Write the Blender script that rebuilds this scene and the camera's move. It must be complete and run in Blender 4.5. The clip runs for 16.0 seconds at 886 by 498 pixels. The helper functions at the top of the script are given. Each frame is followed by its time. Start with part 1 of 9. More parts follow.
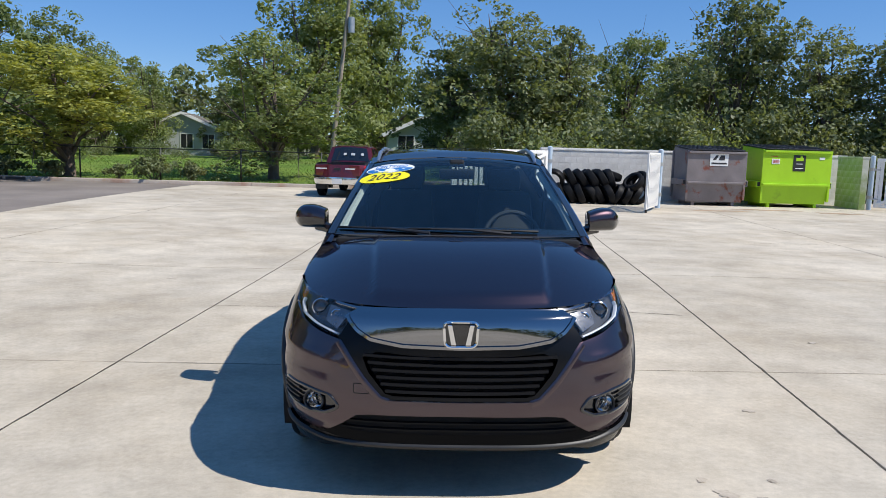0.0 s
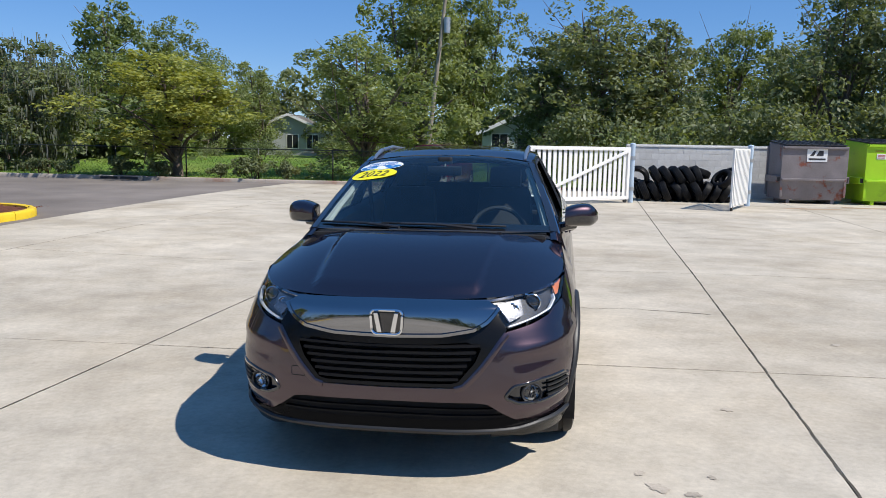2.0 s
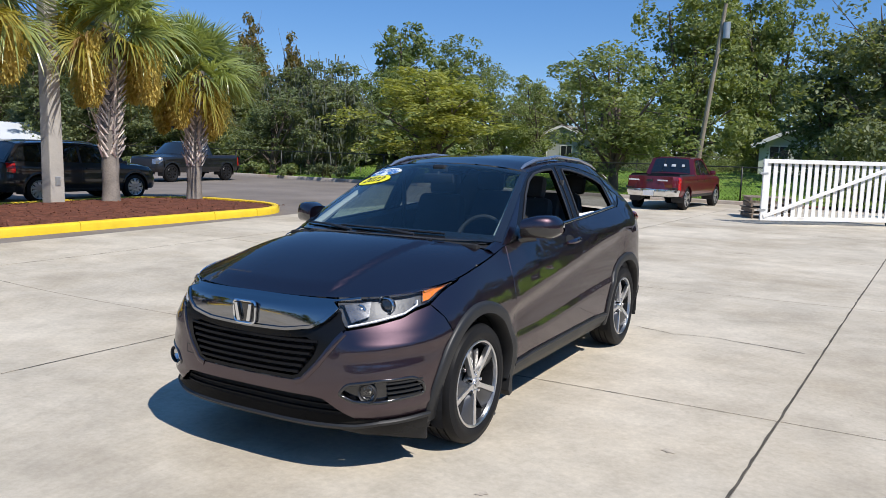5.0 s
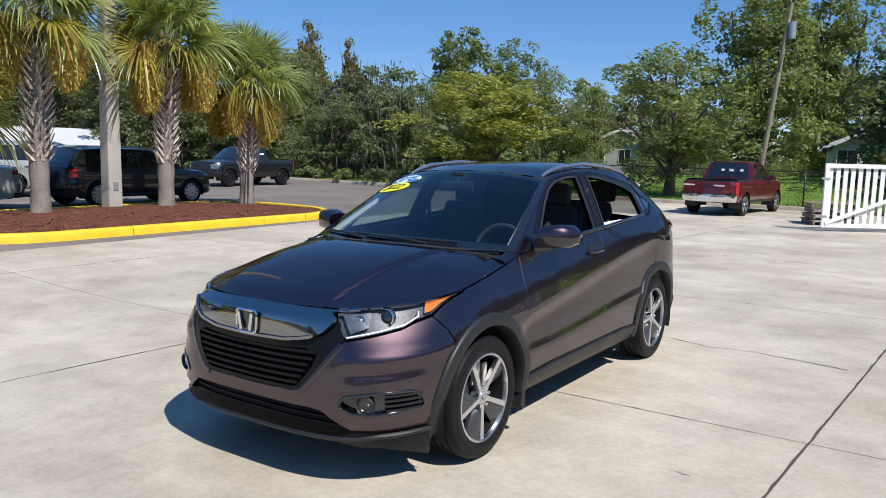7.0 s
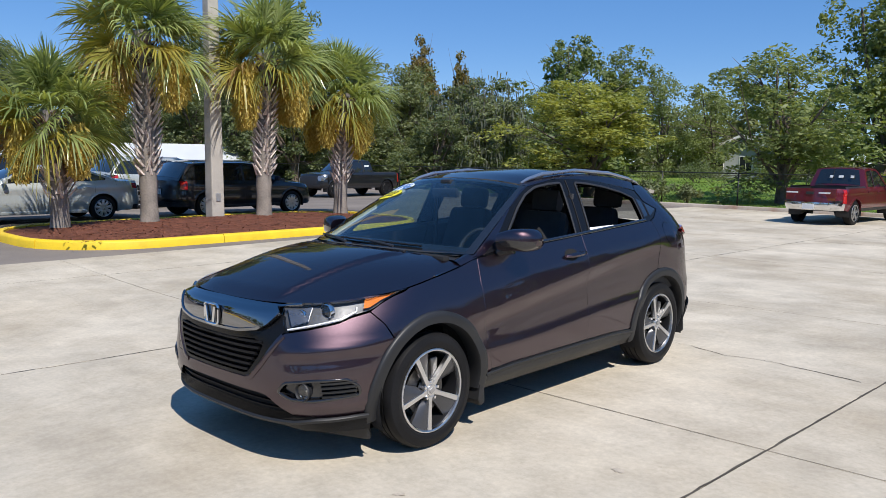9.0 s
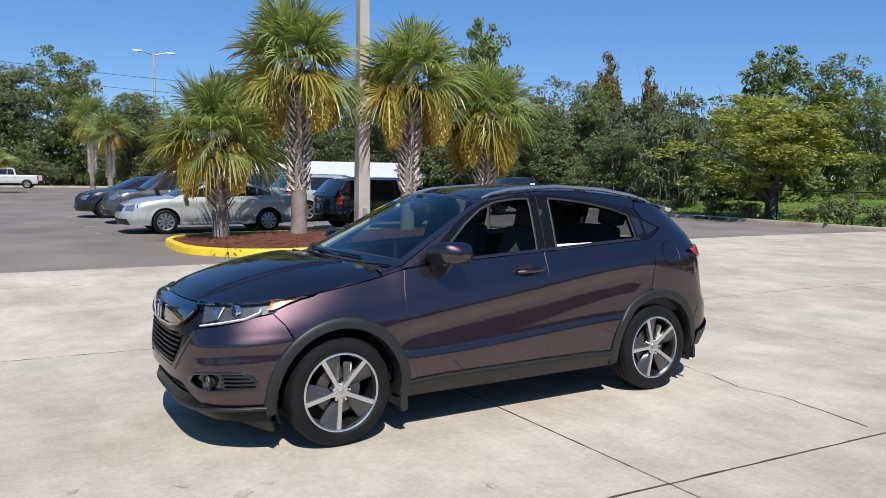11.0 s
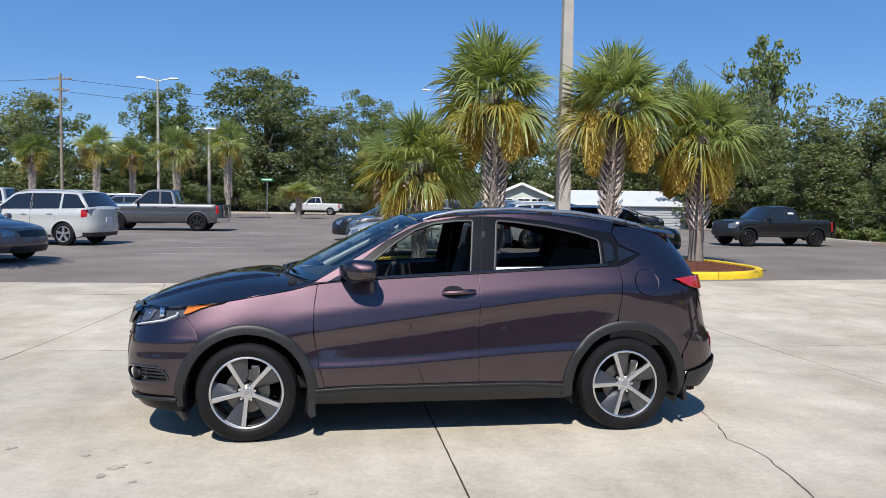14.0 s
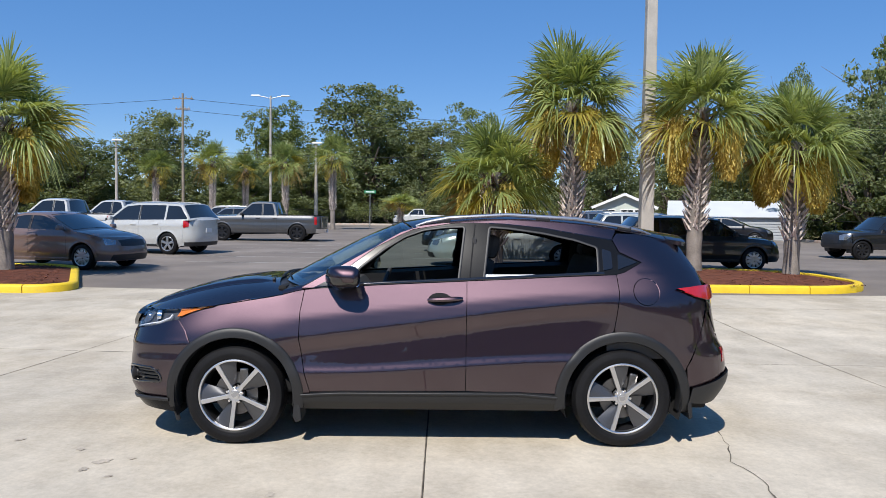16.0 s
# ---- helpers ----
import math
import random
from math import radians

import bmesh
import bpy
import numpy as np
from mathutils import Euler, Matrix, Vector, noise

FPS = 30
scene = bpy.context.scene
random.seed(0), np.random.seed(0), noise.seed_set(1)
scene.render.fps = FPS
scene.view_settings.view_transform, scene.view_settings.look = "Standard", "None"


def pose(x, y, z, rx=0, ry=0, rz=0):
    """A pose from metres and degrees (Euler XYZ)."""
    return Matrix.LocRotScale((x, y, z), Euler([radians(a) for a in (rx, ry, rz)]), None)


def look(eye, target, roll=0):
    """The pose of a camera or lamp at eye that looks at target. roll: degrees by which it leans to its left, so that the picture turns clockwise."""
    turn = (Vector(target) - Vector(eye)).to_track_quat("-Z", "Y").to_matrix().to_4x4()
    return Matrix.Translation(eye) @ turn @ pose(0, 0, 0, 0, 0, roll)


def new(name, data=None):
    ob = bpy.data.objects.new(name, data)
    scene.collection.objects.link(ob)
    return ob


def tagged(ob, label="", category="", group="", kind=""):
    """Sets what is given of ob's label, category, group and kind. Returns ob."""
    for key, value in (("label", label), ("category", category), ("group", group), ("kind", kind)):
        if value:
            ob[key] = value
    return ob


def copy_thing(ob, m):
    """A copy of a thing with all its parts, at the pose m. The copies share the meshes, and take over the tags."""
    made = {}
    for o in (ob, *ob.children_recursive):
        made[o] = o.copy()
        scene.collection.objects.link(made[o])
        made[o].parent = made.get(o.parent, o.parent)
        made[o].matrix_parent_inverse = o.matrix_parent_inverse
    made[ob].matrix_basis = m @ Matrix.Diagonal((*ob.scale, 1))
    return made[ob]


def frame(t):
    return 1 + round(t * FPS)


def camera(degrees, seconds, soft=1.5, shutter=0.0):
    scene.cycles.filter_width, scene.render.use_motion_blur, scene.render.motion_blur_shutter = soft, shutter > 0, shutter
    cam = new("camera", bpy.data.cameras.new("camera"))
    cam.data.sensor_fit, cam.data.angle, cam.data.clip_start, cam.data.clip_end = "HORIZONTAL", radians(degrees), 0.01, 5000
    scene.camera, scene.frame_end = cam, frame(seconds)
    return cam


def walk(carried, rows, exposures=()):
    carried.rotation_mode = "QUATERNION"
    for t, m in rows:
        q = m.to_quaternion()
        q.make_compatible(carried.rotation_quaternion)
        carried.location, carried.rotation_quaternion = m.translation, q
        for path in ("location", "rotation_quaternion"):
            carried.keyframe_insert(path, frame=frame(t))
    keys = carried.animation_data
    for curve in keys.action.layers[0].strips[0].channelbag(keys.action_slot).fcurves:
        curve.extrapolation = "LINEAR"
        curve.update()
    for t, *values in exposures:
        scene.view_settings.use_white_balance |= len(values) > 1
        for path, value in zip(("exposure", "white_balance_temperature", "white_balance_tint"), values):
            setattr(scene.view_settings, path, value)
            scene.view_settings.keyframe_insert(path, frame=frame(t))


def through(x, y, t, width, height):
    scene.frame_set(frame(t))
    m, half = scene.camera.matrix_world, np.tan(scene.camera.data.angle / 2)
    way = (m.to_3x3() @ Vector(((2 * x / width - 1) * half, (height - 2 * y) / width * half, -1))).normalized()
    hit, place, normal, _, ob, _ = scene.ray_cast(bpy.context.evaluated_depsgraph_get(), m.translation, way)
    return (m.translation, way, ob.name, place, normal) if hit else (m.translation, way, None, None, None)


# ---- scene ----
cam = camera(60.4, 16.0, soft=0.75)
METRES, EYE, TILT, LEAN, TURN = 9.43, 1.575, 0.0, 0.0, 0.0
ROWS = [
    (0.0, 0.0, 0.0, 0.0, 0.21, -7.58, -1.6),
    (0.5, 0.0008, 0.0008, -0.0001, 1.06, -7.51, -1.47),
    (1.0, 0.0197, -0.008, 0.0, 2.68, -7.58, -1.31),
    (1.5, 0.0524, -0.0184, 0.0018, 5.15, -7.7, -1.15),
    (2.0, 0.086, -0.0126, 0.0015, 8.23, -7.88, -1.02),
    (2.5, 0.1287, -0.0159, 0.0023, 11.78, -8.02, -1.0),
    (3.0, 0.173, -0.0155, 0.0031, 15.74, -8.06, -0.99),
    (3.5, 0.2107, -0.0004, 0.0044, 19.9, -7.99, -1.11),
    (4.0, 0.2492, 0.0115, 0.0057, 23.94, -7.86, -1.28),
    (4.5, 0.2774, 0.0321, 0.0039, 27.59, -7.69, -1.48),
    (7.0, 0.3154, 0.0733, 0.0071, 34.71, -7.36, -1.48),
    (7.5, 0.3167, 0.0757, 0.007, 35.68, -7.35, -1.23),
    (8.0, 0.3448, 0.0789, 0.0062, 37.53, -7.26, -0.95),
    (8.5, 0.3795, 0.0887, 0.0063, 40.34, -7.06, -0.75),
    (9.0, 0.4115, 0.1141, 0.0075, 43.83, -6.74, -0.68),
    (11.5, 0.5622, 0.2801, 0.0076, 62.93, -5.44, -0.9),
    (12.0, 0.5843, 0.3212, 0.0069, 66.74, -5.36, -0.92),
    (12.5, 0.6039, 0.3629, 0.006, 70.62, -5.13, -0.91),
    (13.0, 0.614, 0.406, 0.0076, 74.35, -4.72, -0.89),
    (13.5, 0.6313, 0.4461, 0.0085, 77.87, -4.19, -0.83),
    (14.0, 0.6374, 0.4821, 0.0058, 81.04, -3.7, -0.88),
    (14.5, 0.6474, 0.5134, 0.0079, 83.79, -3.31, -0.97),
    (15.0, 0.6547, 0.5414, 0.007, 86.09, -3.05, -1.03),
    (15.5, 0.6467, 0.5585, 0.0042, 88.03, -2.99, -0.96),
    (16.0, 0.6377, 0.5708, 0.0027, 89.32, -2.92, -0.73),
]
walk(cam, [(t, pose(0, 0, EYE, TILT, LEAN, TURN) @ pose(METRES * x, METRES * y, METRES * z, 90 + pitch, roll, yaw)) for t, x, y, z, yaw, pitch, roll in ROWS])

# ---- light ----
SUN = Vector((0.73, -0.27, 1.0)).normalized()
world = bpy.data.worlds.new("world")
scene.world = world
world.use_nodes = True
_sky = world.node_tree.nodes.new("ShaderNodeTexSky")
_sky.sky_type = "NISHITA"
_sky.sun_disc = False
_sky.sun_elevation = math.asin(SUN.z)
_sky.sun_rotation = math.atan2(SUN.x, SUN.y)
_sky.altitude = 2500.0
_sky.air_density, _sky.dust_density, _sky.ozone_density = 1.0, 0.0, 1.3
_bg = world.node_tree.nodes["Background"]
_bg.inputs["Strength"].default_value = 0.138
_hue = world.node_tree.nodes.new("ShaderNodeHueSaturation")
_hue.inputs["Hue"].default_value, _hue.inputs["Saturation"].default_value = 0.506, 1.22
world.node_tree.links.new(_sky.outputs[0], _hue.inputs["Color"])
_even = world.node_tree.nodes.new("ShaderNodeMix")
_even.data_type = "RGBA"
_even.inputs[0].default_value, _even.inputs[7].default_value = 0.5, (0.62, 2.05, 5.0, 1)
world.node_tree.links.new(_hue.outputs[0], _even.inputs[6])
world.node_tree.links.new(_even.outputs[2], _bg.inputs["Color"])
sun_data = bpy.data.lights.new("sun", "SUN")
sun_data.energy, sun_data.angle, sun_data.color = 5.5, radians(0.55), (1.0, 0.952, 0.885)
sun = new("sun", sun_data)
sun.matrix_world = look(SUN * 60, (0, 0, 0))


# ---- materials ----
def link(nt, a, b):
    nt.links.new(a, b)


def surf(name, col, rough=0.6, metal=0.0, var=0.2, scale=3.0, fine=90.0, bump=0.15, depth=0.01, coat=0.0, rand=0.0,
         island=0.0, spec=0.5, tint=None, tint_scale=1.2, tint_lo=0.55, tint_hi=0.75, world_space=False, rvar=0.12):
    """A painted, mineral or plastic surface: base colour with blotches, fine grain, a second stain colour and relief."""
    m = bpy.data.materials.new(name)
    m.use_nodes = True
    nt = m.node_tree
    N = nt.nodes
    b = N["Principled BSDF"]
    if world_space:
        co = N.new("ShaderNodeNewGeometry").outputs["Position"]
    else:
        co = N.new("ShaderNodeTexCoord").outputs["Object"]
    n1, n2 = N.new("ShaderNodeTexNoise"), N.new("ShaderNodeTexNoise")
    for n, s, d in ((n1, scale, 5.0), (n2, fine, 3.0)):
        n.inputs["Scale"].default_value, n.inputs["Detail"].default_value = s, d
        link(nt, co, n.inputs["Vector"])
    add = N.new("ShaderNodeMath")
    add.operation = "MULTIPLY_ADD"
    link(nt, n2.outputs[0], add.inputs[0])
    add.inputs[1].default_value = 0.5
    link(nt, n1.outputs[0], add.inputs[2])
    val = N.new("ShaderNodeMapRange")
    val.inputs["From Min"].default_value, val.inputs["From Max"].default_value = 0.5, 1.0
    val.inputs["To Min"].default_value, val.inputs["To Max"].default_value = 1 - var, 1 + var
    link(nt, add.outputs[0], val.inputs["Value"])
    last = val.outputs[0]
    for amount, socket in ((rand, "obj"), (island, "isl")):
        if amount:
            src = N.new("ShaderNodeObjectInfo").outputs["Random"] if socket == "obj" else N.new("ShaderNodeNewGeometry").outputs["Random Per Island"]
            r = N.new("ShaderNodeMapRange")
            r.inputs["To Min"].default_value, r.inputs["To Max"].default_value = 1 - amount, 1 + amount
            link(nt, src, r.inputs["Value"])
            mu = N.new("ShaderNodeMath")
            mu.operation = "MULTIPLY"
            link(nt, last, mu.inputs[0])
            link(nt, r.outputs[0], mu.inputs[1])
            last = mu.outputs[0]
    base = N.new("ShaderNodeRGB")
    base.outputs[0].default_value = (*col, 1)
    colour = base.outputs[0]
    if tint:
        n3 = N.new("ShaderNodeTexNoise")
        n3.inputs["Scale"].default_value, n3.inputs["Detail"].default_value = tint_scale, 6.0
        n3.inputs["Roughness"].default_value = 0.65
        link(nt, co, n3.inputs["Vector"])
        ramp = N.new("ShaderNodeMapRange")
        ramp.inputs["From Min"].default_value, ramp.inputs["From Max"].default_value = tint_lo, tint_hi
        link(nt, n3.outputs[0], ramp.inputs["Value"])
        mix = N.new("ShaderNodeMix")
        mix.data_type = "RGBA"
        link(nt, ramp.outputs[0], mix.inputs["Factor"])
        link(nt, colour, mix.inputs[6])
        mix.inputs[7].default_value = (*tint, 1)
        colour = mix.outputs[2]
    sc = N.new("ShaderNodeVectorMath")
    sc.operation = "SCALE"
    link(nt, colour, sc.inputs[0])
    link(nt, last, sc.inputs["Scale"])
    link(nt, sc.outputs[0], b.inputs["Base Color"])
    b.inputs["Metallic"].default_value = metal
    b.inputs["Specular IOR Level"].default_value = spec
    rr = N.new("ShaderNodeMapRange")
    rr.inputs["To Min"].default_value, rr.inputs["To Max"].default_value = max(0.02, rough - rvar), min(1.0, rough + rvar)
    link(nt, n1.outputs[0], rr.inputs["Value"])
    link(nt, rr.outputs[0], b.inputs["Roughness"])
    if coat:
        b.inputs["Coat Weight"].default_value, b.inputs["Coat Roughness"].default_value = coat, 0.03
    if bump:
        bp = N.new("ShaderNodeBump")
        bp.inputs["Strength"].default_value, bp.inputs["Distance"].default_value = bump, depth
        link(nt, add.outputs[0], bp.inputs["Height"])
        link(nt, bp.outputs[0], b.inputs["Normal"])
    return m


def leaf_mat(name, col, col2, gloss=0.45, through=0.35):
    """Leaves: two greens by island, some light coming through."""
    m = bpy.data.materials.new(name)
    m.use_nodes = True
    nt = m.node_tree
    N = nt.nodes
    b = N["Principled BSDF"]
    isl = N.new("ShaderNodeNewGeometry").outputs["Random Per Island"]
    co = N.new("ShaderNodeTexCoord").outputs["Object"]
    n = N.new("ShaderNodeTexNoise")
    n.inputs["Scale"].default_value, n.inputs["Detail"].default_value = 0.7, 3
    link(nt, co, n.inputs["Vector"])
    ob = N.new("ShaderNodeObjectInfo").outputs["Random"]
    a = N.new("ShaderNodeMath")
    a.operation = "MULTIPLY_ADD"
    link(nt, isl, a.inputs[0])
    a.inputs[1].default_value = 0.5
    link(nt, n.outputs[0], a.inputs[2])
    a2 = N.new("ShaderNodeMath")
    a2.operation = "MULTIPLY_ADD"
    link(nt, ob, a2.inputs[0])
    a2.inputs[1].default_value = 0.35
    link(nt, a.outputs[0], a2.inputs[2])
    r = N.new("ShaderNodeMapRange")
    r.inputs["From Min"].default_value, r.inputs["From Max"].default_value = 0.45, 1.25
    link(nt, a2.outputs[0], r.inputs["Value"])
    mix = N.new("ShaderNodeMix")
    mix.data_type = "RGBA"
    link(nt, r.outputs[0], mix.inputs["Factor"])
    mix.inputs[6].default_value, mix.inputs[7].default_value = (*col, 1), (*col2, 1)
    link(nt, mix.outputs[2], b.inputs["Base Color"])
    b.inputs["Roughness"].default_value = gloss
    tr = N.new("ShaderNodeBsdfTranslucent")
    br = N.new("ShaderNodeVectorMath")
    br.operation = "MULTIPLY"
    link(nt, mix.outputs[2], br.inputs[0])
    br.inputs[1].default_value = (1.5, 1.4, 0.6)
    link(nt, br.outputs[0], tr.inputs["Color"])
    sh = N.new("ShaderNodeMixShader")
    sh.inputs[0].default_value = through
    link(nt, b.outputs[0], sh.inputs[1])
    link(nt, tr.outputs[0], sh.inputs[2])
    link(nt, sh.outputs[0], N["Material Output"].inputs["Surface"])
    return m


def glass_mat(name, col, rough=0.0, through=0.5, ior=1.5):
    """Vehicle glass: mirror-like sheen over a tinted see-through sheet."""
    m = bpy.data.materials.new(name)
    m.use_nodes = True
    nt = m.node_tree
    N = nt.nodes
    N.remove(N["Principled BSDF"])
    g, t, mx, fr = (N.new("ShaderNode" + k) for k in ("BsdfGlossy", "BsdfTransparent", "MixShader", "LayerWeight"))
    g.inputs["Roughness"].default_value = rough
    t.inputs["Color"].default_value = (*[c * through for c in col], 1)
    pw, sc = N.new("ShaderNodeMath"), N.new("ShaderNodeMath")
    pw.operation, sc.operation = "POWER", "MULTIPLY_ADD"
    link(nt, fr.outputs["Facing"], pw.inputs[0])
    pw.inputs[1].default_value = 4.0
    link(nt, pw.outputs[0], sc.inputs[0])
    sc.inputs[1].default_value, sc.inputs[2].default_value = 0.9, ((ior - 1) / (ior + 1)) ** 2 * 1.8
    link(nt, sc.outputs[0], mx.inputs[0])
    link(nt, t.outputs[0], mx.inputs[1])
    link(nt, g.outputs[0], mx.inputs[2])
    link(nt, mx.outputs[0], N["Material Output"].inputs["Surface"])
    return m


def car_paint(name, col, flake=0.5, rough=0.35, coat=1.0, sheen=None):
    """Metallic paint: fine flakes under a clear coat."""
    m = bpy.data.materials.new(name)
    m.use_nodes = True
    nt = m.node_tree
    N = nt.nodes
    b = N["Principled BSDF"]
    co = N.new("ShaderNodeTexCoord").outputs["Object"]
    v = N.new("ShaderNodeTexNoise")
    v.inputs["Scale"].default_value = 900
    link(nt, co, v.inputs["Vector"])
    big = N.new("ShaderNodeTexNoise")
    big.inputs["Scale"].default_value, big.inputs["Detail"].default_value = 1.3, 4
    link(nt, co, big.inputs["Vector"])
    r = N.new("ShaderNodeMapRange")
    r.inputs["From Min"].default_value, r.inputs["From Max"].default_value = 0.35, 0.75
    r.inputs["To Min"].default_value, r.inputs["To Max"].default_value = 0.8, 1.3
    link(nt, v.outputs[0], r.inputs["Value"])
    sc = N.new("ShaderNodeVectorMath")
    sc.operation = "SCALE"
    sc.inputs[0].default_value = col
    link(nt, r.outputs[0], sc.inputs["Scale"])
    link(nt, sc.outputs[0], b.inputs["Base Color"])
    b.inputs["Metallic"].default_value = flake
    rr = N.new("ShaderNodeMapRange")
    rr.inputs["To Min"].default_value, rr.inputs["To Max"].default_value = rough - 0.04, rough + 0.06
    link(nt, big.outputs[0], rr.inputs["Value"])
    link(nt, rr.outputs[0], b.inputs["Roughness"])
    b.inputs["Coat Weight"].default_value, b.inputs["Coat Roughness"].default_value = coat, 0.02
    return m


def flake_paint(name, col, rough):
    """Dark metallic paint: a broad flake sheen under a sharp clear coat."""
    m = bpy.data.materials.new(name)
    m.use_nodes = True
    nt = m.node_tree
    N = nt.nodes
    N.remove(N["Principled BSDF"])
    co = N.new("ShaderNodeTexCoord").outputs["Object"]
    fine, big = N.new("ShaderNodeTexNoise"), N.new("ShaderNodeTexNoise")
    fine.inputs["Scale"].default_value = 900
    big.inputs["Scale"].default_value, big.inputs["Detail"].default_value = 1.3, 4
    link(nt, co, fine.inputs["Vector"])
    link(nt, co, big.inputs["Vector"])
    r = N.new("ShaderNodeMapRange")
    r.inputs["From Min"].default_value, r.inputs["From Max"].default_value = 0.35, 0.75
    r.inputs["To Min"].default_value, r.inputs["To Max"].default_value = 0.8, 1.3
    link(nt, fine.outputs[0], r.inputs["Value"])
    sc = N.new("ShaderNodeVectorMath")
    sc.operation = "SCALE"
    sc.inputs[0].default_value = col
    link(nt, r.outputs[0], sc.inputs["Scale"])
    flake, coat, mx, fr, dif, add = (N.new("ShaderNode" + k) for k in ("BsdfGlossy", "BsdfGlossy", "MixShader", "Fresnel", "BsdfDiffuse", "AddShader"))
    flake.distribution = "BECKMANN"
    link(nt, sc.outputs[0], flake.inputs["Color"])
    rr = N.new("ShaderNodeMapRange")
    rr.inputs["To Min"].default_value, rr.inputs["To Max"].default_value = rough - 0.02, rough + 0.02
    link(nt, big.outputs[0], rr.inputs["Value"])
    link(nt, rr.outputs[0], flake.inputs["Roughness"])
    dif.inputs["Color"].default_value = (col[0] * 0.05, col[1] * 0.05, col[2] * 0.06, 1)
    link(nt, flake.outputs[0], add.inputs[0])
    link(nt, dif.outputs[0], add.inputs[1])
    coat.inputs["Roughness"].default_value = 0.015
    fr.inputs["IOR"].default_value = 1.70
    link(nt, fr.outputs[0], mx.inputs[0])
    link(nt, add.outputs[0], mx.inputs[1])
    link(nt, coat.outputs[0], mx.inputs[2])
    link(nt, mx.outputs[0], N["Material Output"].inputs["Surface"])
    return m


def lamp_glass(name, col, rough=0.12):
    m = surf(name, col, rough=rough, var=0.08, scale=14, fine=60, bump=0.25, depth=0.004, coat=1.0, rvar=0.05)
    return m


def concrete_mat():
    """Sun-bleached broomed concrete: broad stains, cloudy blotches, wash streaks, scuffs and pits."""
    m = bpy.data.materials.new("concrete")
    m.use_nodes = True
    nt = m.node_tree
    N = nt.nodes
    b = N["Principled BSDF"]
    pos = N.new("ShaderNodeNewGeometry").outputs["Position"]

    def noise_at(scale, detail, rough=0.55, stretch=None):
        n = N.new("ShaderNodeTexNoise")
        n.inputs["Scale"].default_value, n.inputs["Detail"].default_value, n.inputs["Roughness"].default_value = scale, detail, rough
        src = pos
        if stretch:
            mp = N.new("ShaderNodeVectorMath")
            mp.operation = "MULTIPLY"
            mp.inputs[1].default_value = stretch
            link(nt, pos, mp.inputs[0])
            src = mp.outputs[0]
        link(nt, src, n.inputs["Vector"])
        return n.outputs[0]

    def spread(v, lo, hi, a, c):
        r = N.new("ShaderNodeMapRange")
        for key, val in (("From Min", lo), ("From Max", hi), ("To Min", a), ("To Max", c)):
            r.inputs[key].default_value = val
        link(nt, v, r.inputs["Value"])
        return r.outputs[0]

    def times(a, c):
        q = N.new("ShaderNodeMath")
        q.operation = "MULTIPLY"
        link(nt, a, q.inputs[0])
        link(nt, c, q.inputs[1])
        return q.outputs[0]
    k = times(spread(noise_at(0.22, 5, 0.6), 0.35, 0.68, 0.82, 1.08), spread(noise_at(1.6, 8, 0.68), 0.32, 0.70, 0.82, 1.13))
    k = times(k, spread(noise_at(1.0, 6, 0.6, (0.35, 3.2, 1)), 0.3, 0.72, 0.95, 1.04))
    k = times(k, spread(noise_at(26, 5, 0.7), 0.3, 0.72, 0.88, 1.10))
    k = times(k, spread(noise_at(7.0, 8, 0.75), 0.62, 0.74, 1.0, 0.74))
    k = times(k, spread(noise_at(4.3, 9, 0.8), 0.64, 0.72, 1.0, 1.16))
    k = times(k, spread(N.new("ShaderNodeObjectInfo").outputs["Random"], 0, 1, 0.985, 1.015))
    mix = N.new("ShaderNodeMix")
    mix.data_type = "RGBA"
    link(nt, spread(noise_at(0.5, 6, 0.65), 0.42, 0.68, 0, 1), mix.inputs["Factor"])
    mix.inputs[6].default_value, mix.inputs[7].default_value = (0.558, 0.499, 0.405, 1), (0.430, 0.370, 0.282, 1)
    sc = N.new("ShaderNodeVectorMath")
    sc.operation = "SCALE"
    link(nt, mix.outputs[2], sc.inputs[0])
    link(nt, k, sc.inputs["Scale"])
    link(nt, sc.outputs[0], b.inputs["Base Color"])
    b.inputs["Roughness"].default_value, b.inputs["Specular IOR Level"].default_value = 0.88, 0.25
    bp = N.new("ShaderNodeBump")
    bp.inputs["Strength"].default_value, bp.inputs["Distance"].default_value = 0.35, 0.004
    link(nt, noise_at(90, 4, 0.7), bp.inputs["Height"])
    link(nt, bp.outputs[0], b.inputs["Normal"])
    return m


M_CONC = concrete_mat()
M_JOINT = surf("joint_filler", (0.085, 0.075, 0.062), 0.95, var=0.4, scale=6, fine=80, bump=0.4, world_space=True, spec=0.2)
M_CRACK = surf("crack_dirt", (0.12, 0.105, 0.085), 0.95, var=0.3, scale=9, fine=90, world_space=True, spec=0.1)
M_STAIN = surf("oil_stain", (0.40, 0.35, 0.285), 0.8, var=0.3, scale=6, fine=60, world_space=True, spec=0.2)
M_ASPH = surf("asphalt", (0.172, 0.148, 0.130), 0.9, var=0.22, scale=0.5, fine=60, bump=0.5, depth=0.006, world_space=True, tint=(0.225, 0.197, 0.174),
              tint_scale=0.16, tint_lo=0.42, tint_hi=0.66, spec=0.25)
M_EARTH = surf("earth", (0.10, 0.10, 0.04), 0.95, var=0.3, scale=0.4, fine=30, bump=0.5, depth=0.03, world_space=True, tint=(0.16, 0.13, 0.07), tint_scale=0.15)
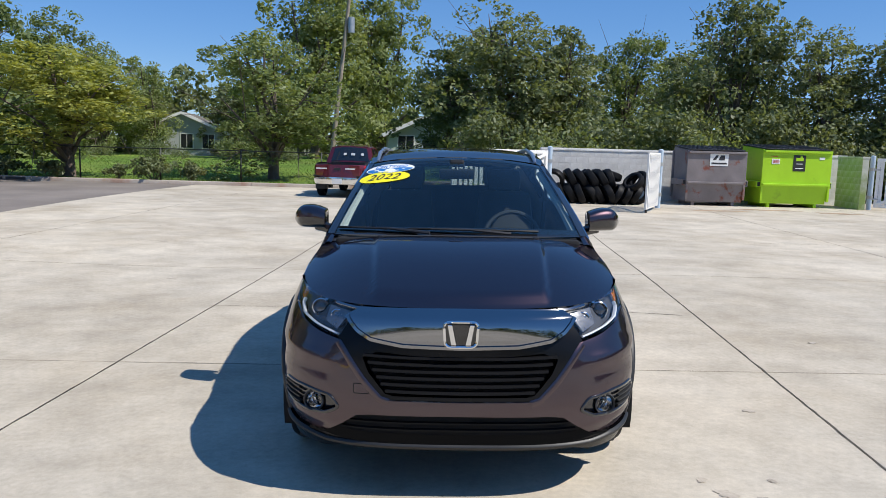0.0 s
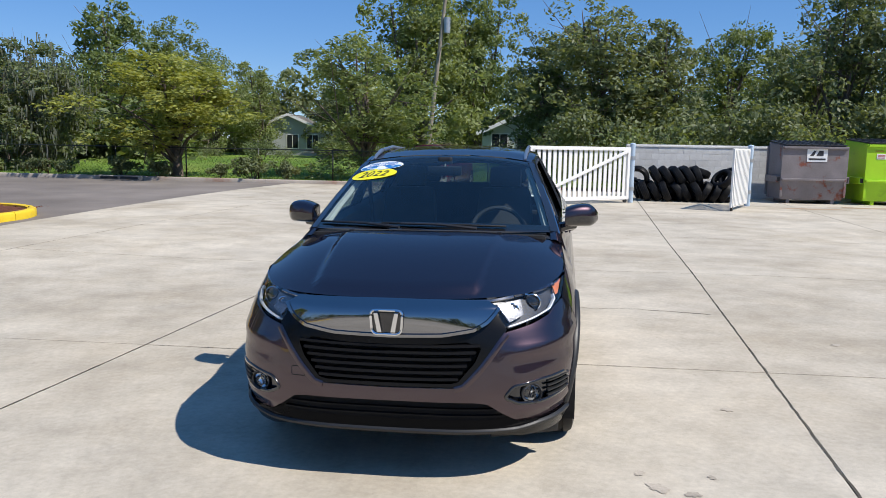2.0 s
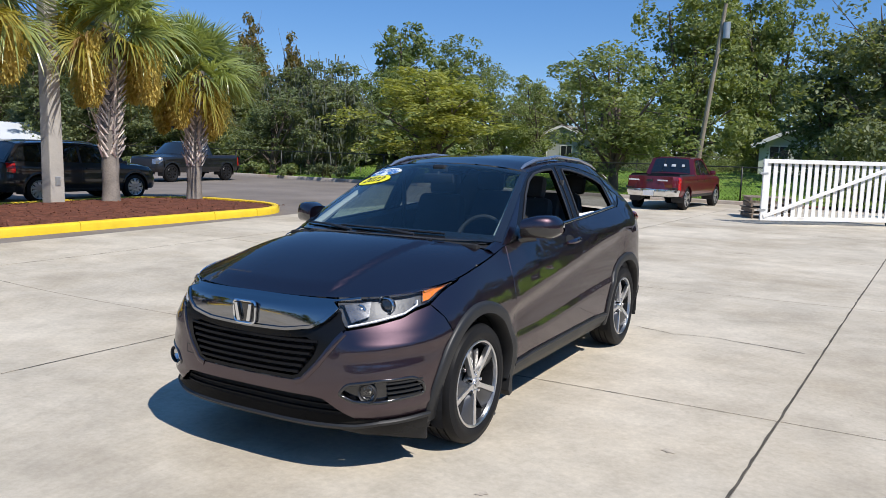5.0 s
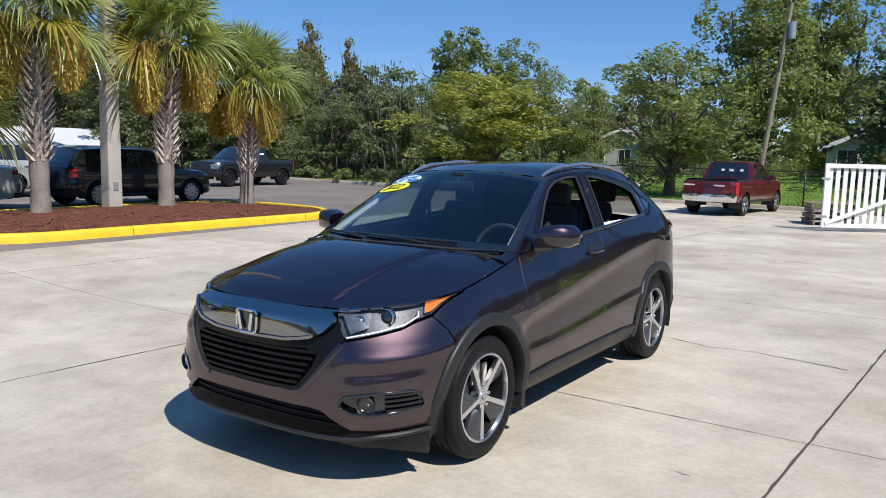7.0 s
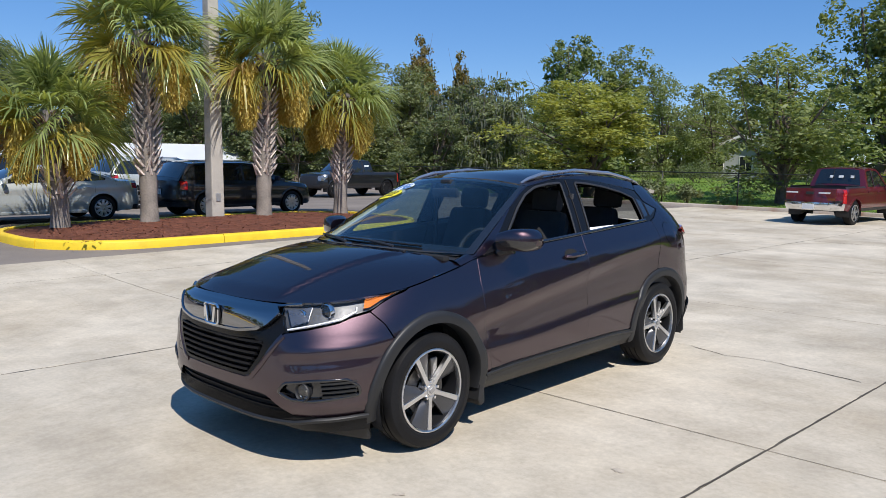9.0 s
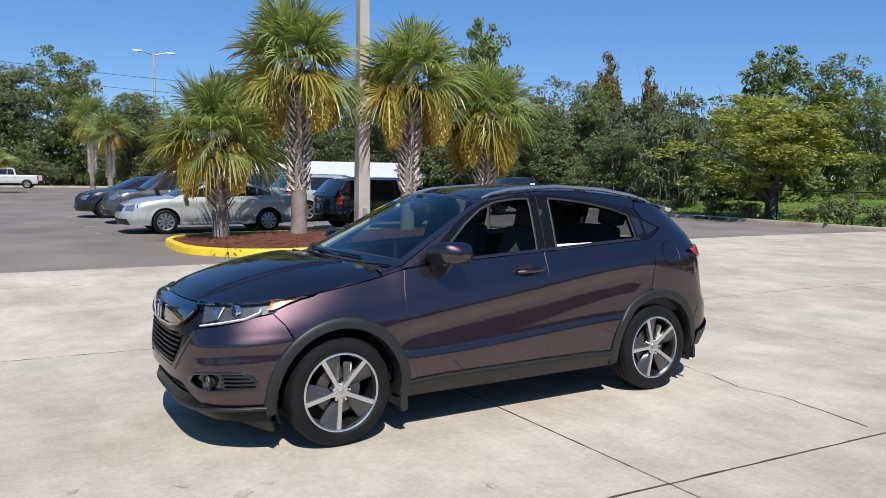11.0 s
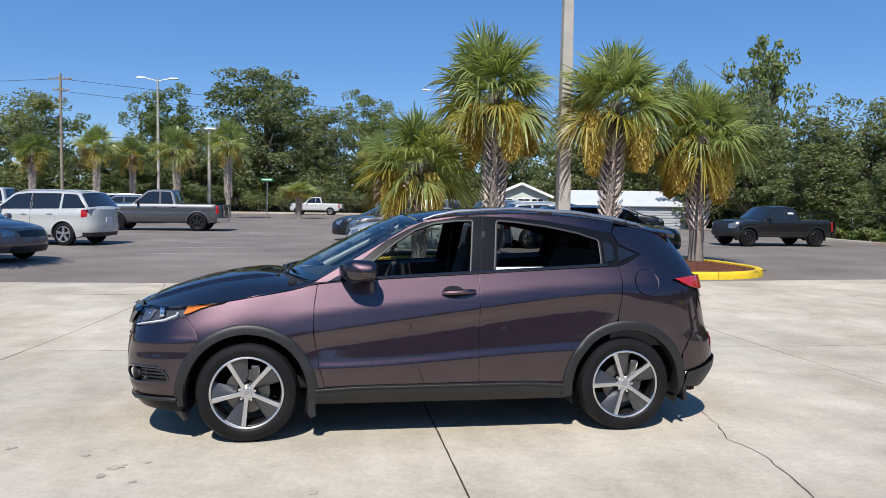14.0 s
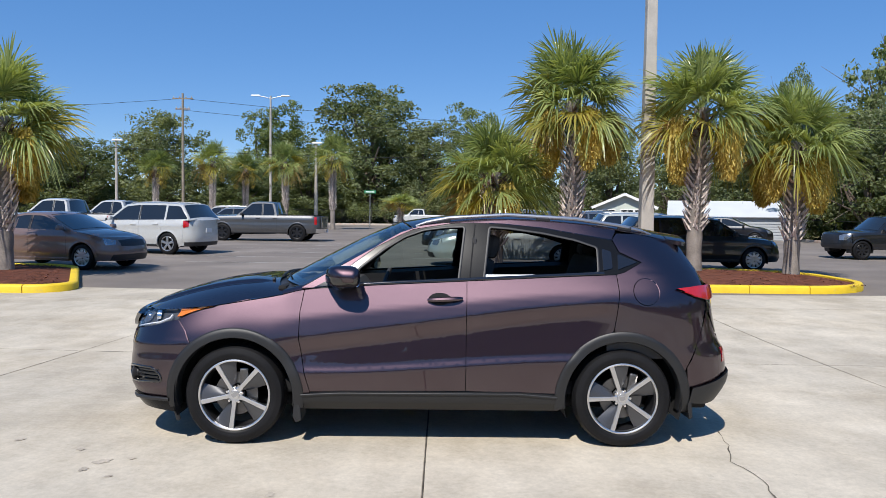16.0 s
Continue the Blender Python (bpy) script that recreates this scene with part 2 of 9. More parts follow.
M_GRASS = surf("lawn", (0.115, 0.195, 0.030), 0.9, var=0.32, scale=0.7, fine=40, bump=0.8, depth=0.03, world_space=True, tint=(0.17, 0.22, 0.045),
               tint_scale=0.25, tint_lo=0.45, tint_hi=0.65, spec=0.15)
M_BLADE = leaf_mat("grass_blades", (0.10, 0.18, 0.03), (0.18, 0.26, 0.06))
M_MULCH = surf("red_mulch", (0.155, 0.06, 0.038), 0.95, var=0.45, scale=5, fine=45, bump=1.0, depth=0.03, island=0.4, world_space=True, spec=0.15)
M_YELLOW = surf("yellow_kerb_paint", (0.72, 0.50, 0.02), 0.6, var=0.12, scale=4, fine=60, bump=0.3, tint=(0.42, 0.36, 0.22), tint_scale=3.0, tint_lo=0.62, tint_hi=0.8, world_space=True)
M_KERB = surf("concrete_kerb", (0.38, 0.33, 0.28), 0.9, var=0.2, scale=2, fine=40, bump=0.3, world_space=True, tint=(0.22, 0.12, 0.08), tint_scale=1.0, tint_lo=0.5, tint_hi=0.7)
M_STRIPE = surf("worn_road_paint", (0.42, 0.41, 0.38), 0.8, var=0.3, scale=3, fine=30, world_space=True)
M_BARK = surf("bark", (0.13, 0.10, 0.08), 0.95, var=0.45, scale=4, fine=25, bump=1.0, depth=0.03)
M_PALMBARK = surf("palm_boots", (0.62, 0.53, 0.47), 0.95, var=0.35, scale=5, fine=40, bump=0.8, depth=0.02, island=0.45)
M_PALMCORE = surf("palm_trunk", (0.23, 0.20, 0.175), 0.95, var=0.35, scale=3, fine=30, bump=0.9, depth=0.02)
M_FROND = leaf_mat("palm_fronds", (0.095, 0.150, 0.045), (0.36, 0.41, 0.150), 0.28, 0.34)
M_FROND_LOW = leaf_mat("yellowing_fronds", (0.20, 0.22, 0.045), (0.40, 0.33, 0.06), 0.4, 0.35)
M_BOOT_NEW = surf("fresh_palm_boots", (0.16, 0.095, 0.065), 0.95, var=0.35, scale=5, fine=40, bump=0.8, depth=0.02, island=0.5)
M_FRUIT = leaf_mat("palm_fruit_stalks", (0.42, 0.31, 0.06), (0.62, 0.50, 0.15), 0.7, 0.35)
M_DRY = leaf_mat("dry_fronds", (0.28, 0.17, 0.06), (0.36, 0.25, 0.10), 0.7, 0.3)
M_OAK = leaf_mat("oak_leaves", (0.072, 0.106, 0.044), (0.225, 0.255, 0.125), 0.55, 0.42)
M_MID = leaf_mat("green_leaves", (0.092, 0.138, 0.044), (0.245, 0.285, 0.11), 0.55, 0.42)
M_YEL = leaf_mat("yellowing_leaves", (0.13, 0.17, 0.045), (0.36, 0.37, 0.09), 0.55, 0.42)
M_RUST = leaf_mat("autumn_leaves", (0.075, 0.09, 0.025), (0.26, 0.18, 0.05), 0.45, 0.4)
M_WHITE = surf("white_paint", (0.78, 0.77, 0.74), 0.55, var=0.06, scale=2, fine=40, bump=0.1, tint=(0.55, 0.52, 0.46), tint_scale=1.5, tint_lo=0.6, tint_hi=0.85)
M_BLOCK = surf("whitewashed_block", (0.66, 0.645, 0.61), 0.85, var=0.14, scale=1.6, fine=40, bump=0.35, rand=0.10, tint=(0.36, 0.34, 0.31), tint_scale=0.8, tint_lo=0.5, tint_hi=0.75)
M_MOSSWALL = surf("mossy_block", (0.55, 0.56, 0.46), 0.9, var=0.2, scale=1.6, fine=40, bump=0.35, rand=0.08, tint=(0.24, 0.32, 0.09), tint_scale=0.9, tint_lo=0.42, tint_hi=0.62)
M_BLUEPOST = surf("pale_blue_post_paint", (0.42, 0.52, 0.62), 0.5, var=0.1, scale=3, bump=0.1)
M_BINGREY = surf("worn_brown_bin_paint", (0.20, 0.175, 0.175), 0.6, var=0.2, scale=2.5, fine=30, bump=0.25, tint=(0.20, 0.055, 0.030), tint_scale=1.6, tint_lo=0.58, tint_hi=0.64)
M_BINGREEN = surf("lime_bin_paint", (0.36, 0.62, 0.015), 0.45, var=0.08, scale=2, bump=0.1, tint=(0.22, 0.40, 0.02), tint_scale=2.5, tint_lo=0.62, tint_hi=0.8)
M_BLACK = surf("black_plastic", (0.018, 0.018, 0.02), 0.5, var=0.15, scale=6, fine=150, bump=0.1, depth=0.002)
M_RUBBER = surf("tyre_rubber", (0.010, 0.010, 0.011), 0.52, var=0.25, scale=6, fine=80, bump=0.25, depth=0.003, spec=0.16)
M_WIRE = surf("black_coated_steel", (0.015, 0.016, 0.015), 0.45, var=0.2)
M_STEEL = surf("galvanised_steel", (0.45, 0.46, 0.46), 0.45, 0.7, var=0.12)
M_POLE = surf("concrete_pole", (0.42, 0.39, 0.35), 0.85, var=0.14, scale=2, fine=40, bump=0.25, tint=(0.25, 0.22, 0.19), tint_scale=1.2, tint_lo=0.5, tint_hi=0.75)
M_TIMBER = surf("weathered_timber", (0.21, 0.165, 0.125), 0.9, var=0.3, scale=3, fine=50, bump=0.5, rand=0.2)
M_TIMBERPOLE = surf("timber_pole", (0.26, 0.22, 0.17), 0.9, var=0.25, scale=2, fine=50, bump=0.5)
M_ROOFW = surf("white_metal_roof", (0.55, 0.57, 0.60), 0.4, var=0.05, scale=1, bump=0.05)
M_SIDING = surf("grey_siding", (0.40, 0.42, 0.43), 0.6, var=0.08, scale=1.5)
M_HOUSE = surf("pale_house_render", (0.52, 0.56, 0.50), 0.85, var=0.08, scale=0.8)
M_SHINGLE = surf("roof_shingles", (0.20, 0.185, 0.165), 0.9, var=0.2, scale=2.5, fine=20, rand=0.1)
M_DARKWIN = surf("dark_window_glass", (0.02, 0.024, 0.028), 0.08, var=0.1, scale=1.0, bump=0.0, rvar=0.03)
M_SIGNW = surf("white_sign", (0.80, 0.80, 0.78), 0.5, var=0.05)
M_SIGNB = surf("black_sign", (0.02, 0.022, 0.022), 0.5, var=0.05)
M_SIGNG = surf("green_street_sign", (0.02, 0.22, 0.10), 0.5, var=0.05)
M_INK = surf("dark_ink", (0.03, 0.03, 0.035), 0.6, var=0.05)
M_REDP = surf("red_marking", (0.45, 0.05, 0.04), 0.6, var=0.1)


# ---- building tools ----
def group_box(name, label, category, at=(0, 0, 0), turn=0.0, group="", kind=""):
    e = new(name)
    e.matrix_world = pose(*at, 0, 0, turn)
    return tagged(e, label, category, group, kind)


def to_mesh(name, bm, mat, smooth=True):
    me = bpy.data.meshes.new(name)
    bm.to_mesh(me)
    bm.free()
    me.materials.append(mat)
    if smooth:
        me.shade_smooth()
    return me


def part(name, bm, material, parent=None, label="", smooth=False, at=None, sharp=35):
    """Links a bmesh, or a ready mesh, as one object under a thing or a part."""
    me = bm if isinstance(bm, bpy.types.Mesh) else to_mesh(name, bm, material, False)
    if smooth and not isinstance(bm, bpy.types.Mesh):
        me.shade_smooth()
        if sharp:
            me.set_sharp_from_angle(angle=radians(sharp))
    ob = new(name, me)
    if parent:
        ob.parent = parent
    if at is not None:
        ob.matrix_basis = at if isinstance(at, Matrix) else Matrix.Translation(at)
    return tagged(ob, label)


def mesh_np(name, verts, quads, material, smooth=False):
    """A mesh from arrays: verts (n,3), quads (m,4) or tris (m,3)."""
    me = bpy.data.meshes.new(name)
    verts, quads = np.asarray(verts, dtype=np.float32), np.asarray(quads, dtype=np.int32)
    k = quads.shape[1]
    me.vertices.add(len(verts))
    me.vertices.foreach_set("co", verts.ravel())
    me.loops.add(quads.size)
    me.loops.foreach_set("vertex_index", quads.ravel())
    me.polygons.add(len(quads))
    me.polygons.foreach_set("loop_start", np.arange(0, quads.size, k, dtype=np.int32))
    me.polygons.foreach_set("loop_total", np.full(len(quads), k, dtype=np.int32))
    me.update(calc_edges=True)
    me.validate()
    me.materials.append(material)
    if smooth:
        me.shade_smooth()
    else:
        me.shade_flat()
    return me


def box(bm, c, s, bevel=0.0, rot=None, taper=None):
    """A box of size s round c, with rounded edges, turned by rot, its top drawn in by taper."""
    r = bmesh.ops.create_cube(bm, size=1.0)
    vs = r["verts"]
    for v in vs:
        k = taper if taper and v.co.z > 0 else (1, 1)
        v.co = Vector((v.co.x * s[0] * k[0], v.co.y * s[1] * k[1], v.co.z * s[2]))
    if bevel:
        es = list({e for v in vs for e in v.link_edges})
        out = bmesh.ops.bevel(bm, geom=es, offset=bevel, segments=2, affect="EDGES", profile=0.6)
        vs = list({v for f in out["faces"] for v in f.verts} | {v for v in vs if v.is_valid})
    m = Matrix.Translation(c) @ (rot.to_4x4() if rot else Matrix())
    bmesh.ops.transform(bm, matrix=m, verts=vs)
    return vs


def rot3(rx=0, ry=0, rz=0):
    return Euler([radians(a) for a in (rx, ry, rz)]).to_matrix()


def rod(bm, a, b, r0, r1=None, n=8, caps=True):
    """A round bar from a to b."""
    a, b = Vector(a), Vector(b)
    r1 = r0 if r1 is None else r1
    d = b - a
    q = d.to_track_quat("Z", "Y").to_matrix().to_4x4()
    return bmesh.ops.create_cone(bm, cap_ends=caps, segments=n, radius1=r0, radius2=r1, depth=d.length,
                                 matrix=Matrix.Translation((a + b) / 2) @ q)["verts"]


def tube(bm, pts, radii, n=8, close=True):
    """A bent tapering bar through pts."""
    rings = []
    pts = [Vector(p) for p in pts]
    for i, p in enumerate(pts):
        d = (pts[min(i + 1, len(pts) - 1)] - pts[max(i - 1, 0)]).normalized()
        q = d.to_track_quat("Z", "Y")
        r = radii[i] if hasattr(radii, "__len__") else radii
        rings.append([bm.verts.new(p + q @ Vector((r * math.cos(2 * math.pi * k / n), r * math.sin(2 * math.pi * k / n), 0))) for k in range(n)])
    for a, b in zip(rings, rings[1:]):
        for k in range(n):
            bm.faces.new((a[k], a[(k + 1) % n], b[(k + 1) % n], b[k]))
    if close:
        bm.faces.new(rings[0][::-1])
        bm.faces.new(rings[-1])


def prism(bm, outline, depth, axis="y", off=0.0, bevel=0.0):
    """An outline (pairs) in the plane across axis, given thickness depth."""
    def put(u, v, w):
        return {"y": (u, w, v), "x": (w, u, v), "z": (u, v, w)}[axis]
    vs = [bm.verts.new(put(u, v, off)) for u, v in outline]
    f = bm.faces.new(vs)
    out = bmesh.ops.extrude_face_region(bm, geom=[f])
    nv = [g for g in out["geom"] if isinstance(g, bmesh.types.BMVert)]
    bmesh.ops.translate(bm, verts=nv, vec=put(0, 0, depth))
    both = vs + nv
    fs = list({f for v in both for f in v.link_faces})
    bmesh.ops.recalc_face_normals(bm, faces=fs)
    if bevel:
        es = [e for e in {e for v in both for e in v.link_edges}]
        bmesh.ops.bevel(bm, geom=es, offset=bevel, segments=2, affect="EDGES", profile=0.6)
    return both


def spin_profile(bm, prof, n=48, axis="x", a0=0.0, a1=2 * math.pi, c=(0, 0, 0)):
    """A turned body: prof is pairs (along the axis, radius)."""
    rings = []
    full = abs(a1 - a0 - 2 * math.pi) < 1e-6
    steps = n if full else n + 1
    for k in range(steps):
        a = a0 + (a1 - a0) * k / n
        ca, sa = math.cos(a), math.sin(a)
        ring = []
        for u, r in prof:
            p = {"x": (u, r * ca, r * sa), "y": (r * ca, u, r * sa), "z": (r * ca, r * sa, u)}[axis]
            ring.append(bm.verts.new((p[0] + c[0], p[1] + c[1], p[2] + c[2])))
        rings.append(ring)
    for k in range(steps if full else steps - 1):
        a, b = rings[k], rings[(k + 1) % steps]
        for i in range(len(prof) - 1):
            bm.faces.new((a[i], a[i + 1], b[i + 1], b[i]))
    bmesh.ops.recalc_face_normals(bm, faces=bm.faces[:])


def smooth01(x):
    x = max(0.0, min(1.0, x))
    return x * x * (3 - 2 * x)


def ground_z(x, y):
    """The slab under the car falls a little sideways; the rest is level."""
    r = math.hypot(x - 0.1, y - 5.4)
    return 0.0157 * (x - 0.1) * smooth01((9.0 - r) / 5.0)


def curve1(pts):
    """A smooth function through (x, value) pairs (monotone between them)."""
    xs, ys = [p[0] for p in pts], [p[1] for p in pts]
    n = len(xs)
    d = [(ys[i + 1] - ys[i]) / (xs[i + 1] - xs[i]) for i in range(n - 1)]
    m = [d[0]] + [0 if d[i - 1] * d[i] <= 0 else 2 * d[i - 1] * d[i] / (d[i - 1] + d[i]) for i in range(1, n - 1)] + [d[-1]]

    def f(x):
        if x <= xs[0]:
            return ys[0] + m[0] * (x - xs[0])
        if x >= xs[-1]:
            return ys[-1] + m[-1] * (x - xs[-1])
        i = next(k for k in range(n - 1) if x <= xs[k + 1])
        h = xs[i + 1] - xs[i]
        t = (x - xs[i]) / h
        return ((2 * t ** 3 - 3 * t * t + 1) * ys[i] + (t ** 3 - 2 * t * t + t) * h * m[i]
                + (-2 * t ** 3 + 3 * t * t) * ys[i + 1] + (t ** 3 - t * t) * h * m[i + 1])
    return f


# ---- ground ----
def sheet(name, x0, x1, y0, y1, step, z, mat, lift=0.0, edge=None):
    """A ground sheet that follows the slope of the yard; edge(y) may bend its right-hand border."""
    nx, ny = max(1, round((x1 - x0) / step)), max(1, round((y1 - y0) / step))
    vs = []
    for j in range(ny + 1):
        y = y0 + (y1 - y0) * j / ny
        xr = x1 + (edge(y) if edge else 0)
        for i in range(nx + 1):
            x = x0 + (xr - x0) * i / nx
            vs.append((x, y, z + lift + ground_z(x, y)))
    qs = [(j * (nx + 1) + i, j * (nx + 1) + i + 1, (j + 1) * (nx + 1) + i + 1, (j + 1) * (nx + 1) + i) for j in range(ny) for i in range(nx)]
    return new(name, mesh_np(name, vs, qs, mat, True))


tagged(sheet("ground", -420, 420, -420, 420, 4.0, -0.22, M_EARTH), "dark earth with thin grass running to the horizon", "ground", kind="structure")
EDGE_X = -8.75


def pave_edge(y):
    return 0.35 * math.sin(y * 0.21 + 0.4) - 0.25


asphalt = tagged(sheet("road", -71.5, EDGE_X, -60, 27.6, 1.6, -0.012, M_ASPH, edge=pave_edge), "weathered grey asphalt of the parking lot", "asphalt", kind="structure")

# concrete yard: a bed of joint filler with the cast slabs on it, each one its own piece
JX = [-11.6, -6.95, -2.36, 2.34, 7.0, 11.65, 16.3, 20.9]
JY = [-16.0, -11.75, -7.5, -3.25, 1.0, 5.36, 9.65, 13.95, 18.2, 22.4, 27.6]
yard = tagged(sheet("pavement", -8.4, 20.8, -16.0, 27.6, 0.9, -0.0072, M_JOINT), "sunlit tan concrete yard cast in slabs with dark joints", "pavement", kind="structure")


def joint_x(x, y):
    """The long joints run a little askew to the car."""
    return x + (0.030 + 0.020 * math.exp(-((x + 2.36) / 2.0) ** 2) + 0.025 * math.exp(-((x - 2.34) / 2.0) ** 2)) * (y - 5.2)


def joint_y(x, y):
    return y - 0.012 * x - (0.085 * (x - 2.3) if y < 3 and x < 2.3 else 0.0) * smooth01((x + 12) / 6)


def slab(x0, x1, y0, y1, seed, clip=None):
    """One cast slab with slightly eased edges."""
    rng = random.Random(seed)
    g = 0.0045
    nx, ny = max(3, round((x1 - x0) / 0.62)), max(3, round((y1 - y0) / 0.62))
    us = [0, 0.004] + [k / nx * (x1 - x0 - 2 * g) for k in range(1, nx)] + [x1 - x0 - 2 * g - 0.004, x1 - x0 - 2 * g]
    ws = [0, 0.004] + [k / ny * (y1 - y0 - 2 * g) for k in range(1, ny)] + [y1 - y0 - 2 * g - 0.004, y1 - y0 - 2 * g]
    tilt = rng.uniform(-0.0015, 0.0005)
    vs, qs = [], []
    for j, w in enumerate(ws):
        for i, u in enumerate(us):
            xa, ya = x0 + g + u, y0 + g + w
            x, y = joint_x(xa, ya), joint_y(xa, ya)
            if clip is not None:
                x = max(x, clip + pave_edge(y)) if i else clip + pave_edge(y)
            rim = i in (0, len(us) - 1) or j in (0, len(ws) - 1)
            if rim and 0 < i < len(us) - 1:
                y += rng.uniform(-0.002, 0.002)
            if rim and 0 < j < len(ws) - 1:
                x += rng.uniform(-0.002, 0.002)
            vs.append((x, y, ground_z(x, y) + tilt - (0.004 if rim else 0)))
    n = len(us)
    for j in range(len(ws) - 1):
        for i in range(n - 1):
            qs.append((j * n + i, j * n + i + 1, (j + 1) * n + i + 1, (j + 1) * n + i))
    loop = [i for i in range(n)] + [j * n + n - 1 for j in range(1, len(ws))] + [(len(ws) - 1) * n + i for i in range(n - 2, -1, -1)] + [j * n for j in range(len(ws) - 2, 0, -1)]
    base = len(vs)
    vs += [(vs[k][0], vs[k][1], vs[k][2] - 0.02) for k in loop]
    for k in range(len(loop)):
        k2 = (k + 1) % len(loop)
        qs.append((loop[k2], loop[k], base + k, base + k2))
    return mesh_np("concrete_slab", vs, qs, M_CONC, False)


_n = 0
for ja, jb in zip(JX, JX[1:]):
    for ka, kb in zip(JY, JY[1:]):
        _n += 1
        part("concrete_slab", slab(max(ja, -8.75), jb, ka, kb, _n, EDGE_X if ja < -8.75 else None), M_CONC, yard)


def ribbon(name, pts, width, mat, parent=None, z=0.003, seed=1, ragged=0.5):
    """A thin uneven line on the ground: a crack or a worn stripe."""
    rng = random.Random(seed)
    vs, qs = [], []
    fine = []
    for (ax, ay), (bx, by) in zip(pts, pts[1:]):
        n = max(2, int(math.hypot(bx - ax, by - ay) / 0.09))
        for k in range(n):
            t = k / n
            fine.append((ax + (bx - ax) * t + rng.uniform(-1, 1) * width * ragged, ay + (by - ay) * t + rng.uniform(-1, 1) * width * ragged))
    fine.append(pts[-1])
    for i, (x, y) in enumerate(fine):
        a, b = fine[max(0, i - 1)], fine[min(len(fine) - 1, i + 1)]
        dx, dy = b[0] - a[0], b[1] - a[1]
        L = math.hypot(dx, dy) or 1
        w = width * rng.uniform(1 - ragged, 1) / 2
        for s in (-1, 1):
            px, py = x - s * dy / L * w, y + s * dx / L * w
            vs.append((px, py, ground_z(px, py) + z))
    for i in range(len(fine) - 1):
        qs.append((2 * i, 2 * i + 2, 2 * i + 3, 2 * i + 1))
    return part(name, mesh_np(name, vs, qs, mat), mat, parent)


ribbon("crack", [(0.55, 7.48), (0.9, 7.42), (1.25, 7.3), (1.6, 7.36), (2.05, 7.26), (2.33, 7.2)], 0.012, M_CRACK, yard, seed=3, ragged=0.9)
ribbon("crack", [(-2.3, 7.4), (-1.5, 7.36), (-0.6, 7.5)], 0.008, M_CRACK, yard, seed=4, ragged=0.9)


def seal(name, fn, a, b, width, seed):
    """A line of dark grit packed into a joint."""
    n = max(2, int(abs(b - a) / 0.5))
    ribbon(name, [fn(a + (b - a) * k / n) for k in range(n + 1)], width, M_JOINT, yard, z=0.0012, seed=seed, ragged=0.34)


for i, x in enumerate(JX[1:-1]):
    for j in range(len(JY) - 1):
        seal("joint_seal", lambda w, q=x: (joint_x(q, w), joint_y(q, w)), JY[j], JY[j + 1], 0.016 if x == 2.34 else 0.009, 300 + 20 * i + j)
for j, y in enumerate(JY[1:-1]):
    for i in range(1, len(JX) - 1):
        seal("joint_seal", lambda u, q=y: (joint_x(u, q), joint_y(u, q)), JX[i], JX[i + 1], 0.008 if abs(y - 5.36) > 6 else 0.007, 600 + 20 * j + i)


def blot(x, y, r, seed, mat=M_STAIN, z=0.0025, thin=1.0):
    """A flat ragged stain."""
    rng = random.Random(seed)
    n = 22
    bm = bmesh.new()
    ph = [rng.uniform(0, 6.28) for _ in range(3)]
    ring = []
    for k in range(n):
        a = 2 * math.pi * k / n
        rr = r * (1 + 0.25 * math.sin(2 * a + ph[0]) + 0.18 * math.sin(5 * a + ph[1]) + rng.uniform(-0.15, 0.15))
        px, py = x + rr * math.cos(a), y + rr * math.sin(a) * thin
        ring.append(bm.verts.new((px, py, ground_z(px, py) + z)))
    bm.faces.new(ring)
    return part("stain", bm, mat, yard)


for k, (x, y, r) in enumerate([(1.35, 3.35, 0.045), (1.5, 3.3, 0.03), (1.28, 3.5, 0.025), (1.62, 3.5, 0.02), (2.1, 3.0, 0.03), (1.1, 3.1, 0.03), (3.1, 6.2, 0.035), (-3.2, 8.9, 0.05),
                               (-4.4, 11.9, 0.06), (5.6, 12.2, 0.05), (1.9, 4.5, 0.03), (0.9, 2.6, 0.03)]):
    blot(x, y, r, 50 + k)
for k, (x, y, r) in enumerate([(9.6, 22.6, 0.8), (11.4, 22.0, 0.6), (7.9, 21.8, 0.7)]):
    blot(x, y, r, 80 + k, surf("rusty_run_off", (0.34, 0.24, 0.15), 0.85, var=0.25, scale=2, world_space=True), thin=0.35)

# painted bay lines, kerbs and the far road edge
for k, x in enumerate([-16.2, -18.9, -21.6, -24.3, -27.0, -29.7]):
    y0 = 4.4 if k < 5 else 5.0
    ribbon("bay_line", [(x - 0.2, -1.9 - 0.2 * k), (x - 0.2, 2.4)], 0.1, M_STRIPE, asphalt, z=-0.006, seed=20 + k, ragged=0.3)
    ribbon("bay_line", [(x - 0.3, y0 + 0.3), (x - 0.3, y0 + 5.0)], 0.1, M_STRIPE, asphalt, z=-0.006, seed=30 + k, ragged=0.3)


